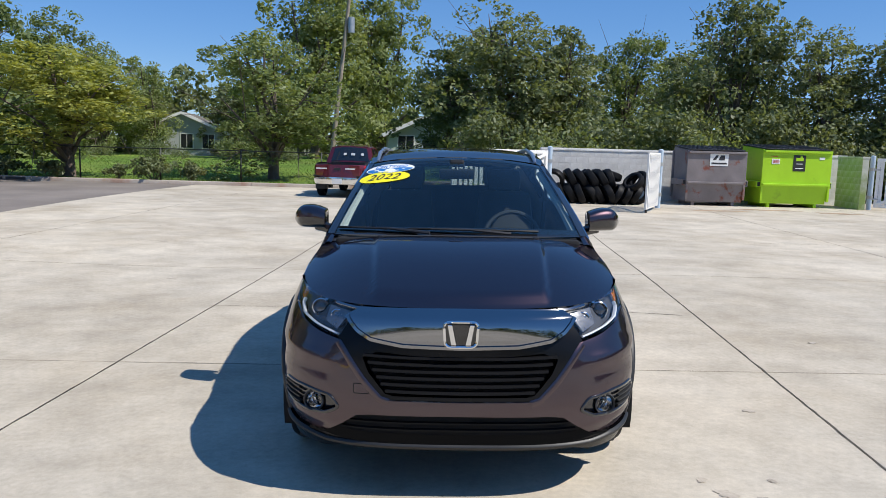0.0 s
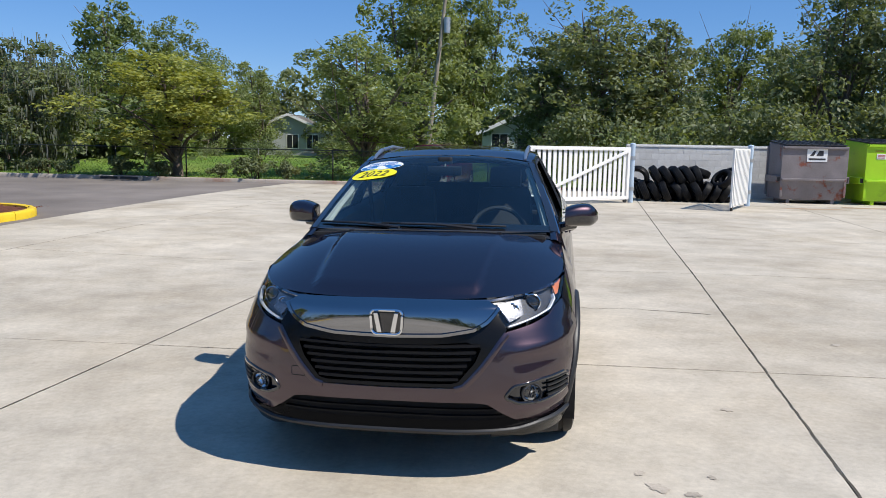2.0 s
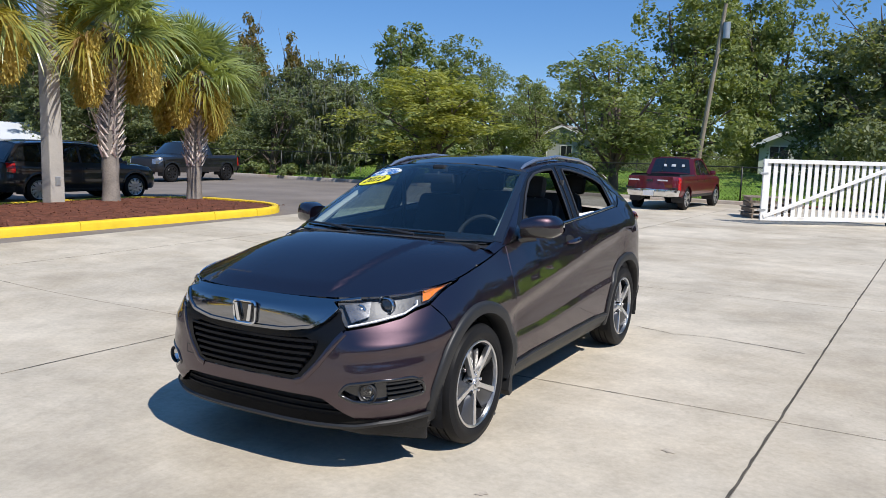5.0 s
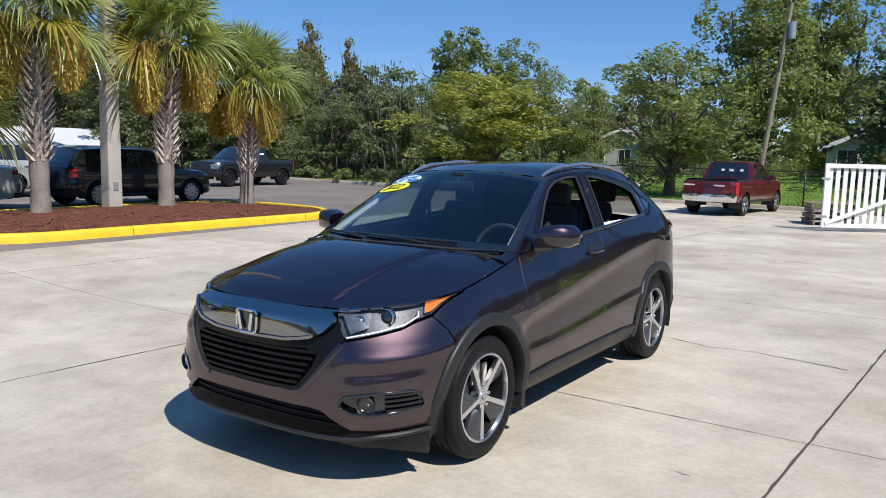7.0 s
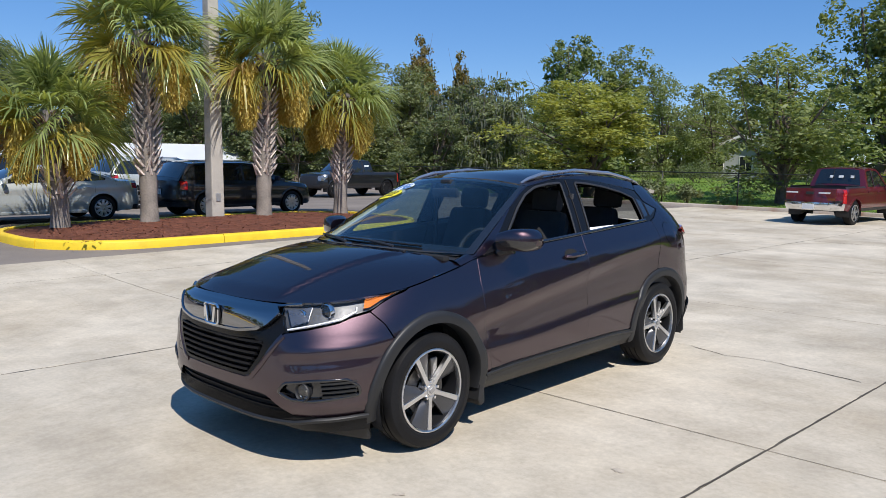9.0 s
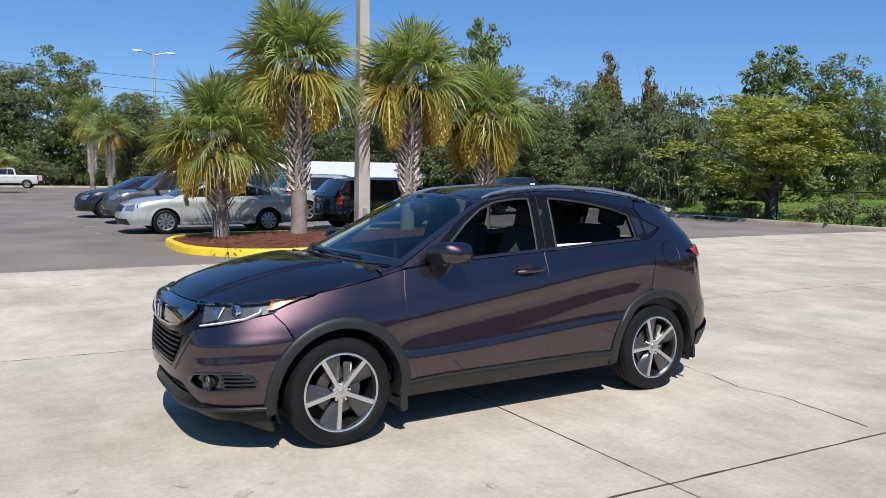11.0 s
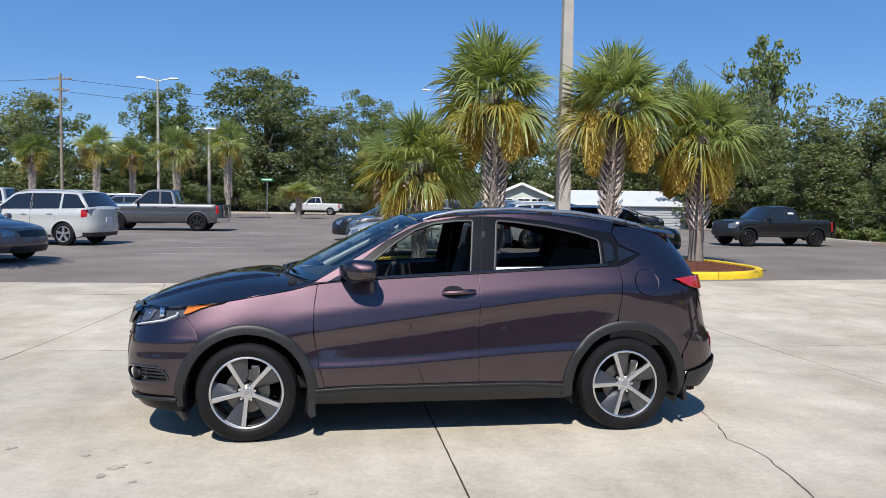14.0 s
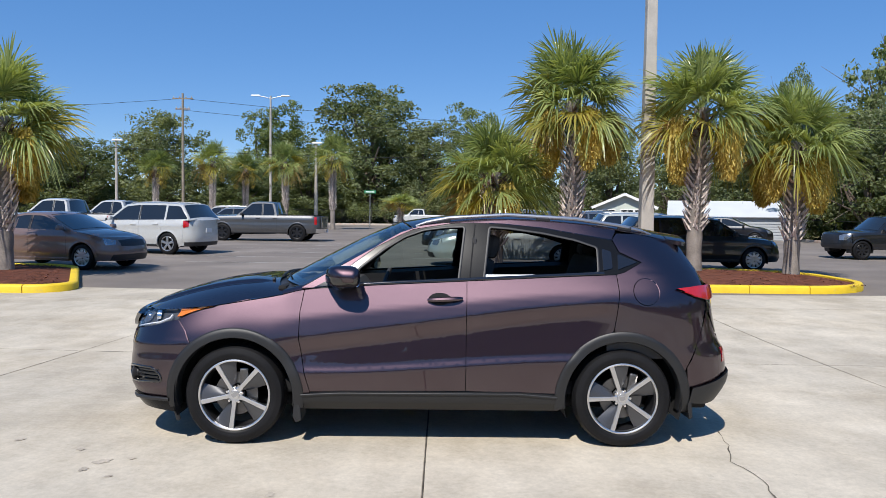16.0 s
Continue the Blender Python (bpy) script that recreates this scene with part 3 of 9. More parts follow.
def kerb_ring(name, pts, w, h, mat, label, seg=3.0, closed=True):
    """A rounded kerb along a line, cast in lengths, each with its own ends."""
    top = group_box(name, label, "kerb", kind="structure")
    P = [Vector((*p, 0)) for p in pts]
    if closed:
        P.append(P[0])
    run, cur, acc = [], [P[0]], 0.0
    for a, b in zip(P, P[1:]):
        cur.append(b)
        acc += (b - a).length
        if acc > seg:
            run.append(cur)
            cur, acc = [b], 0.0
    if len(cur) > 1:
        run.append(cur)
    sec = [(-w / 2, -0.1), (-w / 2, h * 0.72), (-w * 0.36, h * 0.95), (-w * 0.15, h), (w * 0.3, h), (w / 2, h * 0.9), (w / 2, -0.1)]
    for c in run:
        bm = bmesh.new()
        rings = []
        for i, p in enumerate(c):
            a, b = c[max(0, i - 1)], c[min(len(c) - 1, i + 1)]
            d = (b - a).normalized()
            nrm = Vector((d.y, -d.x, 0))
            q = p + (d * 0.006 if i == 0 else (-d * 0.006 if i == len(c) - 1 else Vector()))
            rings.append([bm.verts.new((q.x - nrm.x * u, q.y - nrm.y * u, v + ground_z(q.x, q.y))) for u, v in sec])
        for ra, rb in zip(rings, rings[1:]):
            for k in range(len(sec) - 1):
                bm.faces.new((ra[k], ra[k + 1], rb[k + 1], rb[k]))
        bm.faces.new(rings[0])
        bm.faces.new(rings[-1][::-1])
        bmesh.ops.recalc_face_normals(bm, faces=bm.faces[:])
        part("kerb_stone", bm, mat, top, smooth=True, sharp=50)
    return top


def capsule(x0, x1, y0, y1, r, n=9):
    """A rectangle with round corners, anticlockwise."""
    out = []
    for cx, cy, a0 in ((x1 - r, y1 - r, 0), (x0 + r, y1 - r, 90), (x0 + r, y0 + r, 180), (x1 - r, y0 + r, 270)):
        out += [(cx + r * math.cos(radians(a0 + 90 * k / n)), cy + r * math.sin(radians(a0 + 90 * k / n))) for k in range(n + 1)]
    fine = []
    for (ax, ay), (bx, by) in zip(out, out[1:] + out[:1]):
        n = max(1, int(math.hypot(bx - ax, by - ay) / 0.6))
        fine += [(ax + (bx - ax) * k / n, ay + (by - ay) * k / n) for k in range(n)]
    return fine


def island(x0, x1, y0, y1, r, seed, shear=0.0):
    """A raised bed of red mulch chips inside a yellow kerb; shear slants its ends."""
    slant = lambda pts: [(x, y + shear * (x - x1)) for x, y in pts]
    kerb_ring("kerb", slant(capsule(x0, x1, y0, y1, r)), 0.17, 0.15, M_YELLOW, "worn yellow-painted concrete kerb round a mulch bed")
    rng = np.random.RandomState(seed)
    ins = slant(capsule(x0 + 0.08, x1 - 0.08, y0 + 0.08, y1 - 0.08, r - 0.05))
    bm = bmesh.new()
    rim = [bm.verts.new((x, y, 0.10)) for x, y in ins]
    cx, cy = (x0 + x1) / 2, (y0 + y1) / 2 - shear * (x1 - x0) / 2
    prev = rim
    for s, z in ((0.8, 0.15), (0.5, 0.18), (0.2, 0.19)):
        cur = [bm.verts.new((cx + (x - cx) * s, cy + (y - cy) * s, z + 0.02 * rng.rand())) for x, y in ins]
        for k in range(len(ins)):
            bm.faces.new((prev[k], prev[(k + 1) % len(ins)], cur[(k + 1) % len(ins)], cur[k]))
        prev = cur
    bm.faces.new(prev)
    bed = part("mulch_bed", bm, M_MULCH, smooth=True)
    tagged(bed, "bed of reddish brown bark mulch inside a yellow kerb", "mulch", kind="structure")
    n = int(2600 * (x1 - x0) * (y1 - y0) / 30)
    xs, ys = rng.uniform(x0 + 0.15, x1 - 0.15, n), rng.uniform(y0 + 0.3, y1 - 0.3, n)
    V, Q = [], []
    for x, y in zip(xs, ys):
        y += shear * (x - x1)
        d = min(1.0, max(abs(x - cx) / (x1 - x0), abs(y - cy - shear * (x - cx)) / (y1 - y0)) * 2)
        z = 0.19 - 0.08 * d ** 3
        a, L, w = rng.rand() * 6.28, rng.uniform(0.03, 0.08), rng.uniform(0.006, 0.016)
        dx, dy, up = math.cos(a), math.sin(a), rng.uniform(-0.03, 0.05)
        b = len(V)
        for s, t in ((-1, -1), (1, -1), (1, 1), (-1, 1)):
            V.append((x + s * dx * L / 2 - t * dy * w, y + s * dy * L / 2 + t * dx * w, z + 0.012 + s * up / 4))
        Q.append((b, b + 1, b + 2, b + 3))
    part("bark_chips", mesh_np("bark_chips", V, Q, M_MULCH), M_MULCH, bed)
    return bed


island(-14.0, -9.4, 5.7, 14.85, 1.8, 5)
island(-13.0, -7.95, -11.0, -1.2, 0.9, 6, 0.46)

# back edge: kerb, strip of mulch, lawn with a soft rise
kerb_ring("kerb", [(-40 + 1.5 * k, 27.7) for k in range(28)], 0.16, 0.13, M_KERB, "stained concrete kerb along the lawn", closed=False, seg=2.9)
tagged(sheet("mulch_strip", -40, 1.2, 27.75, 28.9, 0.6, 0.04, M_MULCH), "strip of reddish mulch behind the kerb", "mulch", kind="structure")


def lawn():
    vs, qs = [], []
    xs, ys = [-44 + 1.2 * i for i in range(74)], [28.7 + 1.2 * j for j in range(34)]
    for y in ys:
        for x in xs:
            h = 0.05 + 0.75 * smooth01((y - 30) / 9) * (0.75 + 0.25 * math.sin(x * 0.13 + 1)) + 0.05 * noise.noise((x * 0.4, y * 0.4, 0))
            vs.append((x, y, h))
    n = len(xs)
    for j in range(len(ys) - 1):
        for i in range(n - 1):
            qs.append((j * n + i, j * n + i + 1, (j + 1) * n + i + 1, (j + 1) * n + i))
    ob = new("lawn", mesh_np("lawn", vs, qs, M_GRASS, True))
    tagged(ob, "sunlit green lawn rising gently behind the fence", "lawn", kind="structure")
    rng = np.random.RandomState(8)
    m = 26000
    x, y = rng.uniform(-36, 6, m), 28.8 + 16 * rng.rand(m) ** 1.6
    hh = 0.05 + 0.75 * np.clip((y - 30) / 9, 0, 1) ** 2 * (3 - 2 * np.clip((y - 30) / 9, 0, 1)) * (0.75 + 0.25 * np.sin(x * 0.13 + 1))
    a, L, w = rng.rand(m) * 6.28, rng.uniform(0.03, 0.09, m), rng.uniform(0.012, 0.03, m)
    dx, dy = np.cos(a), np.sin(a)
    lean = rng.uniform(-0.05, 0.05, (m, 2))
    V = np.stack([np.stack([x - dx * w, y - dy * w, hh - 0.02], 1), np.stack([x + dx * w, y + dy * w, hh - 0.02], 1),
                  np.stack([x + lean[:, 0], y + lean[:, 1], hh + L], 1)], 1).reshape(-1, 3)
    g = new("grass", mesh_np("grass", V, np.arange(3 * m).reshape(-1, 3), M_BLADE))
    tagged(g, "short green grass blades on the lawn", "grass", kind="stuff")


lawn()


# ---- trees and shrubs ----
def leaf_cloud(rng, centres, radii, per, size, flat=0.75, elong=1.8):
    """Many small leaves round the given clump centres: arrays of vertices and quads."""
    C = np.repeat(centres, per, axis=0)
    R = np.repeat(radii, per)
    n = len(C)
    d = rng.normal(size=(n, 3))
    d /= np.linalg.norm(d, axis=1)[:, None]
    rad = R * rng.uniform(0.35, 1.0, n) ** 0.6
    P = C + d * rad[:, None] * np.array([1, 1, flat])
    P[:, 2] -= 0.12 * R * rng.rand(n)
    nrm = d * 0.5 + rng.normal(size=(n, 3)) * 0.6 + np.array([0, 0, 0.45])
    nrm /= np.linalg.norm(nrm, axis=1)[:, None]
    t = np.cross(nrm, rng.normal(size=(n, 3)))
    t /= np.linalg.norm(t, axis=1)[:, None] + 1e-9
    b = np.cross(nrm, t)
    s = size * rng.uniform(0.55, 1.35, n)
    L, W = (t * (s * elong / 2)[:, None]), (b * (s / 2)[:, None])
    V = np.stack([P - L, P + W * 0.9 - L * 0.1, P + L, P - W * 0.9 - L * 0.1], 1).reshape(-1, 3)
    return V, np.arange(4 * n).reshape(-1, 4)


def crown_clumps(rng, h, w, base, n, lumps):
    """Clump centres spread over a few overlapping lobes, so that the outline is uneven."""
    out, rad = [], []
    ch = h - base
    lobes = []
    for k in range(lumps):
        a = rng.rand() * 6.28
        rr = w * 0.5 * rng.uniform(0.15, 0.68) * (1 - 0.35 * k / lumps)
        zz = base + ch * (k + rng.uniform(0.2, 0.8)) / lumps * 0.74 + ch * 0.12
        lobes.append((rr * math.cos(a), rr * math.sin(a), zz, w * rng.uniform(0.17, 0.30), ch * rng.uniform(0.16, 0.27)))
    lobes.append((0, 0, h - ch * 0.24, w * 0.22, ch * 0.24))
    while len(out) < n:
        lx, ly, lz, lw, lh = lobes[rng.randint(len(lobes))]
        d = rng.normal(size=3)
        d /= np.linalg.norm(d)
        k = rng.uniform(0.55, 1.0)
        out.append((lx + d[0] * lw * k, ly + d[1] * lw * k, lz + d[2] * lh * k))
        rad.append(w * rng.uniform(0.045, 0.10))
    return np.array(out), np.array(rad), lobes


def tree(kind, seed, h=8.0, w=6.5):
    """A broadleaf tree: tapered trunk, limbs into the lobes of the crown, thousands of leaves."""
    rng = np.random.RandomState(seed)
    spec = {"oak": (M_OAK, 190, 66, 0.112, 13), "mid": (M_MID, 170, 68, 0.104, 12), "yel": (M_YEL, 160, 90, 0.100, 11), "rust": (M_RUST, 120, 56, 0.14, 8),
            "big": (M_OAK, 340, 68, 0.100, 18), "bigmid": (M_MID, 300, 66, 0.100, 16), "sparse": (M_MID, 75, 46, 0.14, 9), "moss": (M_OAK, 160, 56, 0.14, 12)}[kind]
    mat, n, per, size, lumps = spec
    words = {"oak": "broad dark green oak with a dense uneven crown", "mid": "green broadleaf tree with a loose uneven crown",
             "yel": "young tree with yellowing green leaves", "rust": "slender tree with rust-tinged autumn foliage",
             "big": "large spreading dark green oak", "bigmid": "large mid-green broadleaf tree", "sparse": "tall thin-crowned tree with open limbs", "moss": "dark tree hung with grey moss"}[kind]
    base = {"oak": 0.03, "big": 0.03, "bigmid": 0.07, "mid": 0.07, "yel": 0.20, "rust": 0.06, "sparse": 0.40, "moss": 0.08}[kind] * h
    C, R, lobes = crown_clumps(rng, h, w, base, n, lumps)
    if kind == "rust":
        C[:, :2] *= (1.15 - 0.8 * (C[:, 2:3] - base) / (h - base))
    V, Q = leaf_cloud(rng, C, R, per, size)
    top = group_box("tree", words, "tree", group="trees round the lot")
    bm = bmesh.new()
    r0 = 0.022 * h + 0.04
    lean = rng.uniform(-0.25, 0.25, 2)
    pts = [(lean[0] * t * t, lean[1] * t * t, -0.1 + t * h * 0.55) for t in (0, 0.06, 0.25, 0.5, 0.75, 1)]
    tube(bm, pts, [r0 * 1.5, r0, r0 * 0.85, r0 * 0.7, r0 * 0.5, r0 * 0.25], 9)
    part("trunk", bm, M_BARK, top, smooth=True)
    bm = bmesh.new()
    for lx, ly, lz, lw, lh in lobes:
        s = min(0.9, max(0.2, (lz - lh) / h * 0.8))
        a = Vector((lean[0] * s * s, lean[1] * s * s, s * h * 0.55))
        b = Vector((lx, ly, lz))
        mid = a.lerp(b, 0.5) + Vector((rng.uniform(-0.2, 0.2), rng.uniform(-0.2, 0.2), 0.25))
        tube(bm, [a, mid, b, b + (b - mid) * (0.05 if kind.startswith("big") else 0.35)], [r0 * 0.42, r0 * 0.28, r0 * 0.15, r0 * 0.05], 6)
        for _ in range(0 if kind.startswith("big") else 3):
            e = b + Vector(rng.normal(size=3)) * lw * 0.7
            tube(bm, [mid.lerp(b, rng.rand()), e], [r0 * 0.12, r0 * 0.03], 5)
    part("branchwork", bm, M_BARK, top, smooth=True)
    part("crown", mesh_np("crown", V, Q, mat), mat, top)
    if kind == "moss":
        m = 2400
        k = rng.randint(len(C), size=m)
        P = C[k] + rng.normal(size=(m, 3)) * 0.35
        L, a = rng.uniform(0.25, 0.8, m), rng.rand(m) * 6.28
        wv = np.stack([np.cos(a), np.sin(a), np.zeros(m)], 1) * rng.uniform(0.02, 0.05, m)[:, None]
        dn = np.stack([rng.normal(size=m) * 0.05, rng.normal(size=m) * 0.05, -L], 1)
        V2 = np.stack([P - wv, P + wv, P + wv * 0.3 + dn, P - wv * 0.3 + dn], 1).reshape(-1, 3)
        part("hanging_moss", mesh_np("hanging_moss", V2, np.arange(4 * m).reshape(-1, 4), M_MOSS), M_MOSS, top)
    return top


M_MOSS = leaf_mat("grey_moss", (0.10, 0.115, 0.085), (0.17, 0.18, 0.135), 0.8, 0.3)
STOCK = {}
for kind, count in (("oak", 4), ("mid", 3), ("yel", 1), ("rust", 1), ("sparse", 1), ("moss", 1), ("big", 2), ("bigmid", 1)):
    STOCK[kind] = [tree(kind, 100 + 17 * k + len(kind) * 3) for k in range(count)]
USED = {}


def plant(x, y, h, w, kind):
    """Sets a tree of that height and width; the first of each sort is moved, the rest are copies."""
    if w > 9.4 and kind in ("oak", "mid") and y > -55 and x < 0:
        kind = {"oak": "big", "mid": "bigmid"}[kind]
    k = USED[kind] = USED.get(kind, -1) + 1
    src = STOCK[kind][k % len(STOCK[kind])]
    ob = src if k < len(STOCK[kind]) else copy_thing(src, Matrix())
    ob.location = (x, y, -0.15 if y < 28.6 or x < -44 else 0.0)
    ob.rotation_euler = (0, 0, (k * 2.39996) % 6.283)
    ob.scale = (w / 6.5, w / 6.5, h / 8.0)
    return ob


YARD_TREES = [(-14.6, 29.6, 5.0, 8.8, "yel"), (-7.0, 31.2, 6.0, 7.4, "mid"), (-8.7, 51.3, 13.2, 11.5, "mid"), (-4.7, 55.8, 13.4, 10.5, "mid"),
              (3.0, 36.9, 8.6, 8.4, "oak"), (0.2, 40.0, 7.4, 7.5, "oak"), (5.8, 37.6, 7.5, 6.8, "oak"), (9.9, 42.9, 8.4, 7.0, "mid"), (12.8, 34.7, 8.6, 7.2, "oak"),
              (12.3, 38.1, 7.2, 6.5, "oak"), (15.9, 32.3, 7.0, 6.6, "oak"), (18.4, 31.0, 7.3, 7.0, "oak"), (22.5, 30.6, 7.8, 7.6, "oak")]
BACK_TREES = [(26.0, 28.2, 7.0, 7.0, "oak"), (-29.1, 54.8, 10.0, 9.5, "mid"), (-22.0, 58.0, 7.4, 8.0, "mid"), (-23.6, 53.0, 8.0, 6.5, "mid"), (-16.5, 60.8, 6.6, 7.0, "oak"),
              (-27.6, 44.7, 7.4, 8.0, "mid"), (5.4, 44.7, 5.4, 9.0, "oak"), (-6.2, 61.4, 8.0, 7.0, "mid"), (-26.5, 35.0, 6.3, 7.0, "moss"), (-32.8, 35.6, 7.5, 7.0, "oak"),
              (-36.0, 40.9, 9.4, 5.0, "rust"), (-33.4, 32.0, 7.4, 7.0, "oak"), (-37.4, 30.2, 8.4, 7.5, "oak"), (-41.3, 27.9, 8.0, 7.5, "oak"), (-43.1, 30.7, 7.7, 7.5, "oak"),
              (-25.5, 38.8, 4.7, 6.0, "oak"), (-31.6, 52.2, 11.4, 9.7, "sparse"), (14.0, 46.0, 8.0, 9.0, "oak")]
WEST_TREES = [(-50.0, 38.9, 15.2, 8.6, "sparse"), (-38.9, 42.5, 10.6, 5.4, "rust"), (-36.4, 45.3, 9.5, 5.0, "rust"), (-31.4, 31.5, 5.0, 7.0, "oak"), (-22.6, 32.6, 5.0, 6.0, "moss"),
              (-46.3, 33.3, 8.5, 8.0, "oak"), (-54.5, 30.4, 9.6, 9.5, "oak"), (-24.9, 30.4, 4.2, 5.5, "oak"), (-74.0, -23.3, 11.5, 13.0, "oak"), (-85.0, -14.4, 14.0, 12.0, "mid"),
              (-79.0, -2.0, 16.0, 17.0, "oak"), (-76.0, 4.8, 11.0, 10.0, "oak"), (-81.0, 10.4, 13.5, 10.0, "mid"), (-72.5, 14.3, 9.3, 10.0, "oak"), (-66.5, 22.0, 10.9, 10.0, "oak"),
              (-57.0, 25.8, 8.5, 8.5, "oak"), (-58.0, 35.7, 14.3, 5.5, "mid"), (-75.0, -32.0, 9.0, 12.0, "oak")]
# from (-16, -58) on the trees are unseen, added only for reflections
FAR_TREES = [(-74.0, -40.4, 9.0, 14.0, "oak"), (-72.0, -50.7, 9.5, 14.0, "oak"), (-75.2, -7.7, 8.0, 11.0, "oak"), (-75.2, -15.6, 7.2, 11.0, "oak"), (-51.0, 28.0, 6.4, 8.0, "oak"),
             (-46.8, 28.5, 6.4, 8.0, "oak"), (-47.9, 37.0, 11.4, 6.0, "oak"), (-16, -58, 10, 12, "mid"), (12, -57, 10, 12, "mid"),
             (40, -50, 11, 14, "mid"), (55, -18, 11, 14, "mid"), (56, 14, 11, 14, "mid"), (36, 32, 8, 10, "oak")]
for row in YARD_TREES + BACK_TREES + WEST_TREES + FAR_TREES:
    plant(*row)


def shrub(seed, h, w, mat, words):
    rng = np.random.RandomState(seed)
    n = 16
    C = np.stack([rng.normal(size=n) * w * 0.2, rng.normal(size=n) * w * 0.2, h * rng.uniform(0.25, 0.8, n)], 1)
    V, Q = leaf_cloud(rng, C, np.full(n, w * 0.2), 90, 0.075)
    top = group_box("shrub", words, "shrub", group="shrubs by the fence")
    bm = bmesh.new()
    for k in range(5):
        tube(bm, [(0, 0, -0.05), C[k] * 0.6, C[k]], [0.025, 0.015, 0.005], 5)
    part("stem", bm, M_BARK, top)
    part("crown", mesh_np("crown", V, Q, mat), mat, top)
    return top


SHRUBS = [shrub(1, 0.75, 1.0, M_MID, "small green shrub at the foot of the fence"), shrub(2, 0.95, 1.2, M_OAK, "dark green shrub in the mulch strip"),
          shrub(3, 2.2, 3.0, M_OAK, "tall dark green bush at the edge of the wood"), shrub(4, 2.0, 3.2, M_MID, "tall leafy green bush at the edge of the wood")]
_rng = random.Random(4)
SHRUB_AT = [(x, 28.2 + _rng.uniform(-0.2, 0.3), _rng.randrange(2), _rng.uniform(0.7, 1.15)) for x in (-33, -31.2, -29, -26.4, -24, -21.8, -20, -18.6, -16.2, -14.6, -12.2, -10.7, -9.4)]
SHRUB_AT += [(-45 - _rng.uniform(0, 2) + 2.4 * k, 33.5 + _rng.uniform(-1.5, 1.5), 2 + k % 2, _rng.uniform(0.7, 1.25)) for k in range(8)]
SHRUB_AT += [(-73.8 + _rng.uniform(-1, 1), -52 + 3.3 * k, 2 + k % 2, _rng.uniform(0.9, 1.6)) for k in range(24)]
SHRUB_AT += [(-27 + 2.9 * k + _rng.uniform(-0.8, 0.8), 47.0 + _rng.uniform(-2, 2), 2 + k % 2, _rng.uniform(0.5, 0.95)) for k in range(9)]
SHRUB_AT += [(1.5 + 3.0 * k + _rng.uniform(-0.8, 0.8), 29.5 + _rng.uniform(-1, 1), 2 + k % 2, _rng.uniform(0.9, 1.3)) for k in range(9)]
SHRUB_AT += [(-68 + 4 * k, 29 + _rng.uniform(-1.5, 1.5), 2 + k % 2, _rng.uniform(1.0, 1.5)) for k in range(6)]
SHRUB_AT += [(-16.5 + 3.6 * k, 45 + _rng.uniform(-2, 2), 2 + k % 2, _rng.uniform(0.7, 1.1)) for k in range(5)]
for k, (x, y, s, f) in enumerate(SHRUB_AT):
    src = SHRUBS[s]
    ob = src if src.location.length == 0 else copy_thing(src, Matrix())
    ob.location, ob.rotation_euler, ob.scale = (x, y, 0.05 if y < 31 else (0.05 if x < -45 else 0.3)), (0, 0, k * 1.7), (f, f, f)


def woods(pts, height, depth, n, seed, mat, per=46, leaf=0.30):
    """Far woods in one mass: an uneven wall of leaves along a line on the ground."""
    rng = np.random.RandomState(seed)
    P = np.array(pts, dtype=float)
    seg = np.linalg.norm(P[1:] - P[:-1], axis=1)
    cum = np.concatenate([[0], np.cumsum(seg)])
    s = rng.rand(n) * cum[-1]
    k = np.clip(np.searchsorted(cum, s) - 1, 0, len(seg) - 1)
    f = ((s - cum[k]) / seg[k])[:, None]
    base = P[k] * (1 - f) + P[k + 1] * f
    hmax = height * (0.72 + 0.16 * np.sin(s * 0.55 + seed) + 0.12 * np.sin(s * 1.7 + 2 * seed))
    C = np.column_stack([base + rng.normal(size=(n, 2)) * depth * 0.35, rng.rand(n) * hmax])
    V, Q = leaf_cloud(rng, C, np.full(n, 0.85), per, leaf)
    ob = new("far_woods", mesh_np("far_woods", V, Q, mat))
    return tagged(ob, "dense dark green woodland edge in the distance", "woods", kind="stuff")


woods([(-46, 47), (-34, 62), (-10, 68), (14, 62), (30, 46), (38, 34)], 8.0, 4.5, 1500, 3, M_OAK)
woods([(-80, -62), (-82, -20), (-84, 12), (-74, 26), (-60, 40), (-46, 47)], 8.5, 4.5, 2000, 5, M_OAK)
woods([(-84, -62), (-87, -20), (-89, 14), (-78, 30), (-63, 44)], 5.0, 3.0, 900, 15, M_OAK, 34, 0.42)
woods([(-44, 32), (-30, 37), (-21, 41)], 4.4, 2.5, 420, 7, M_MID)
# the next two are unseen, added behind the camera to shape the car's reflections
woods([(-80, -62), (-50, -74), (-15, -66), (20, -62), (48, -48)], 9.0, 5.0, 700, 11, M_OAK, 30, 0.55)
woods([(48, -48), (58, -20), (60, 5), (52, 24), (38, 34)], 9.0, 5.0, 1500, 13, M_OAK, 34, 0.75)
woods([(1, 33), (9, 31.5), (20, 30), (30, 27)], 4.2, 2.0, 330, 9, M_OAK, 130, 0.115)


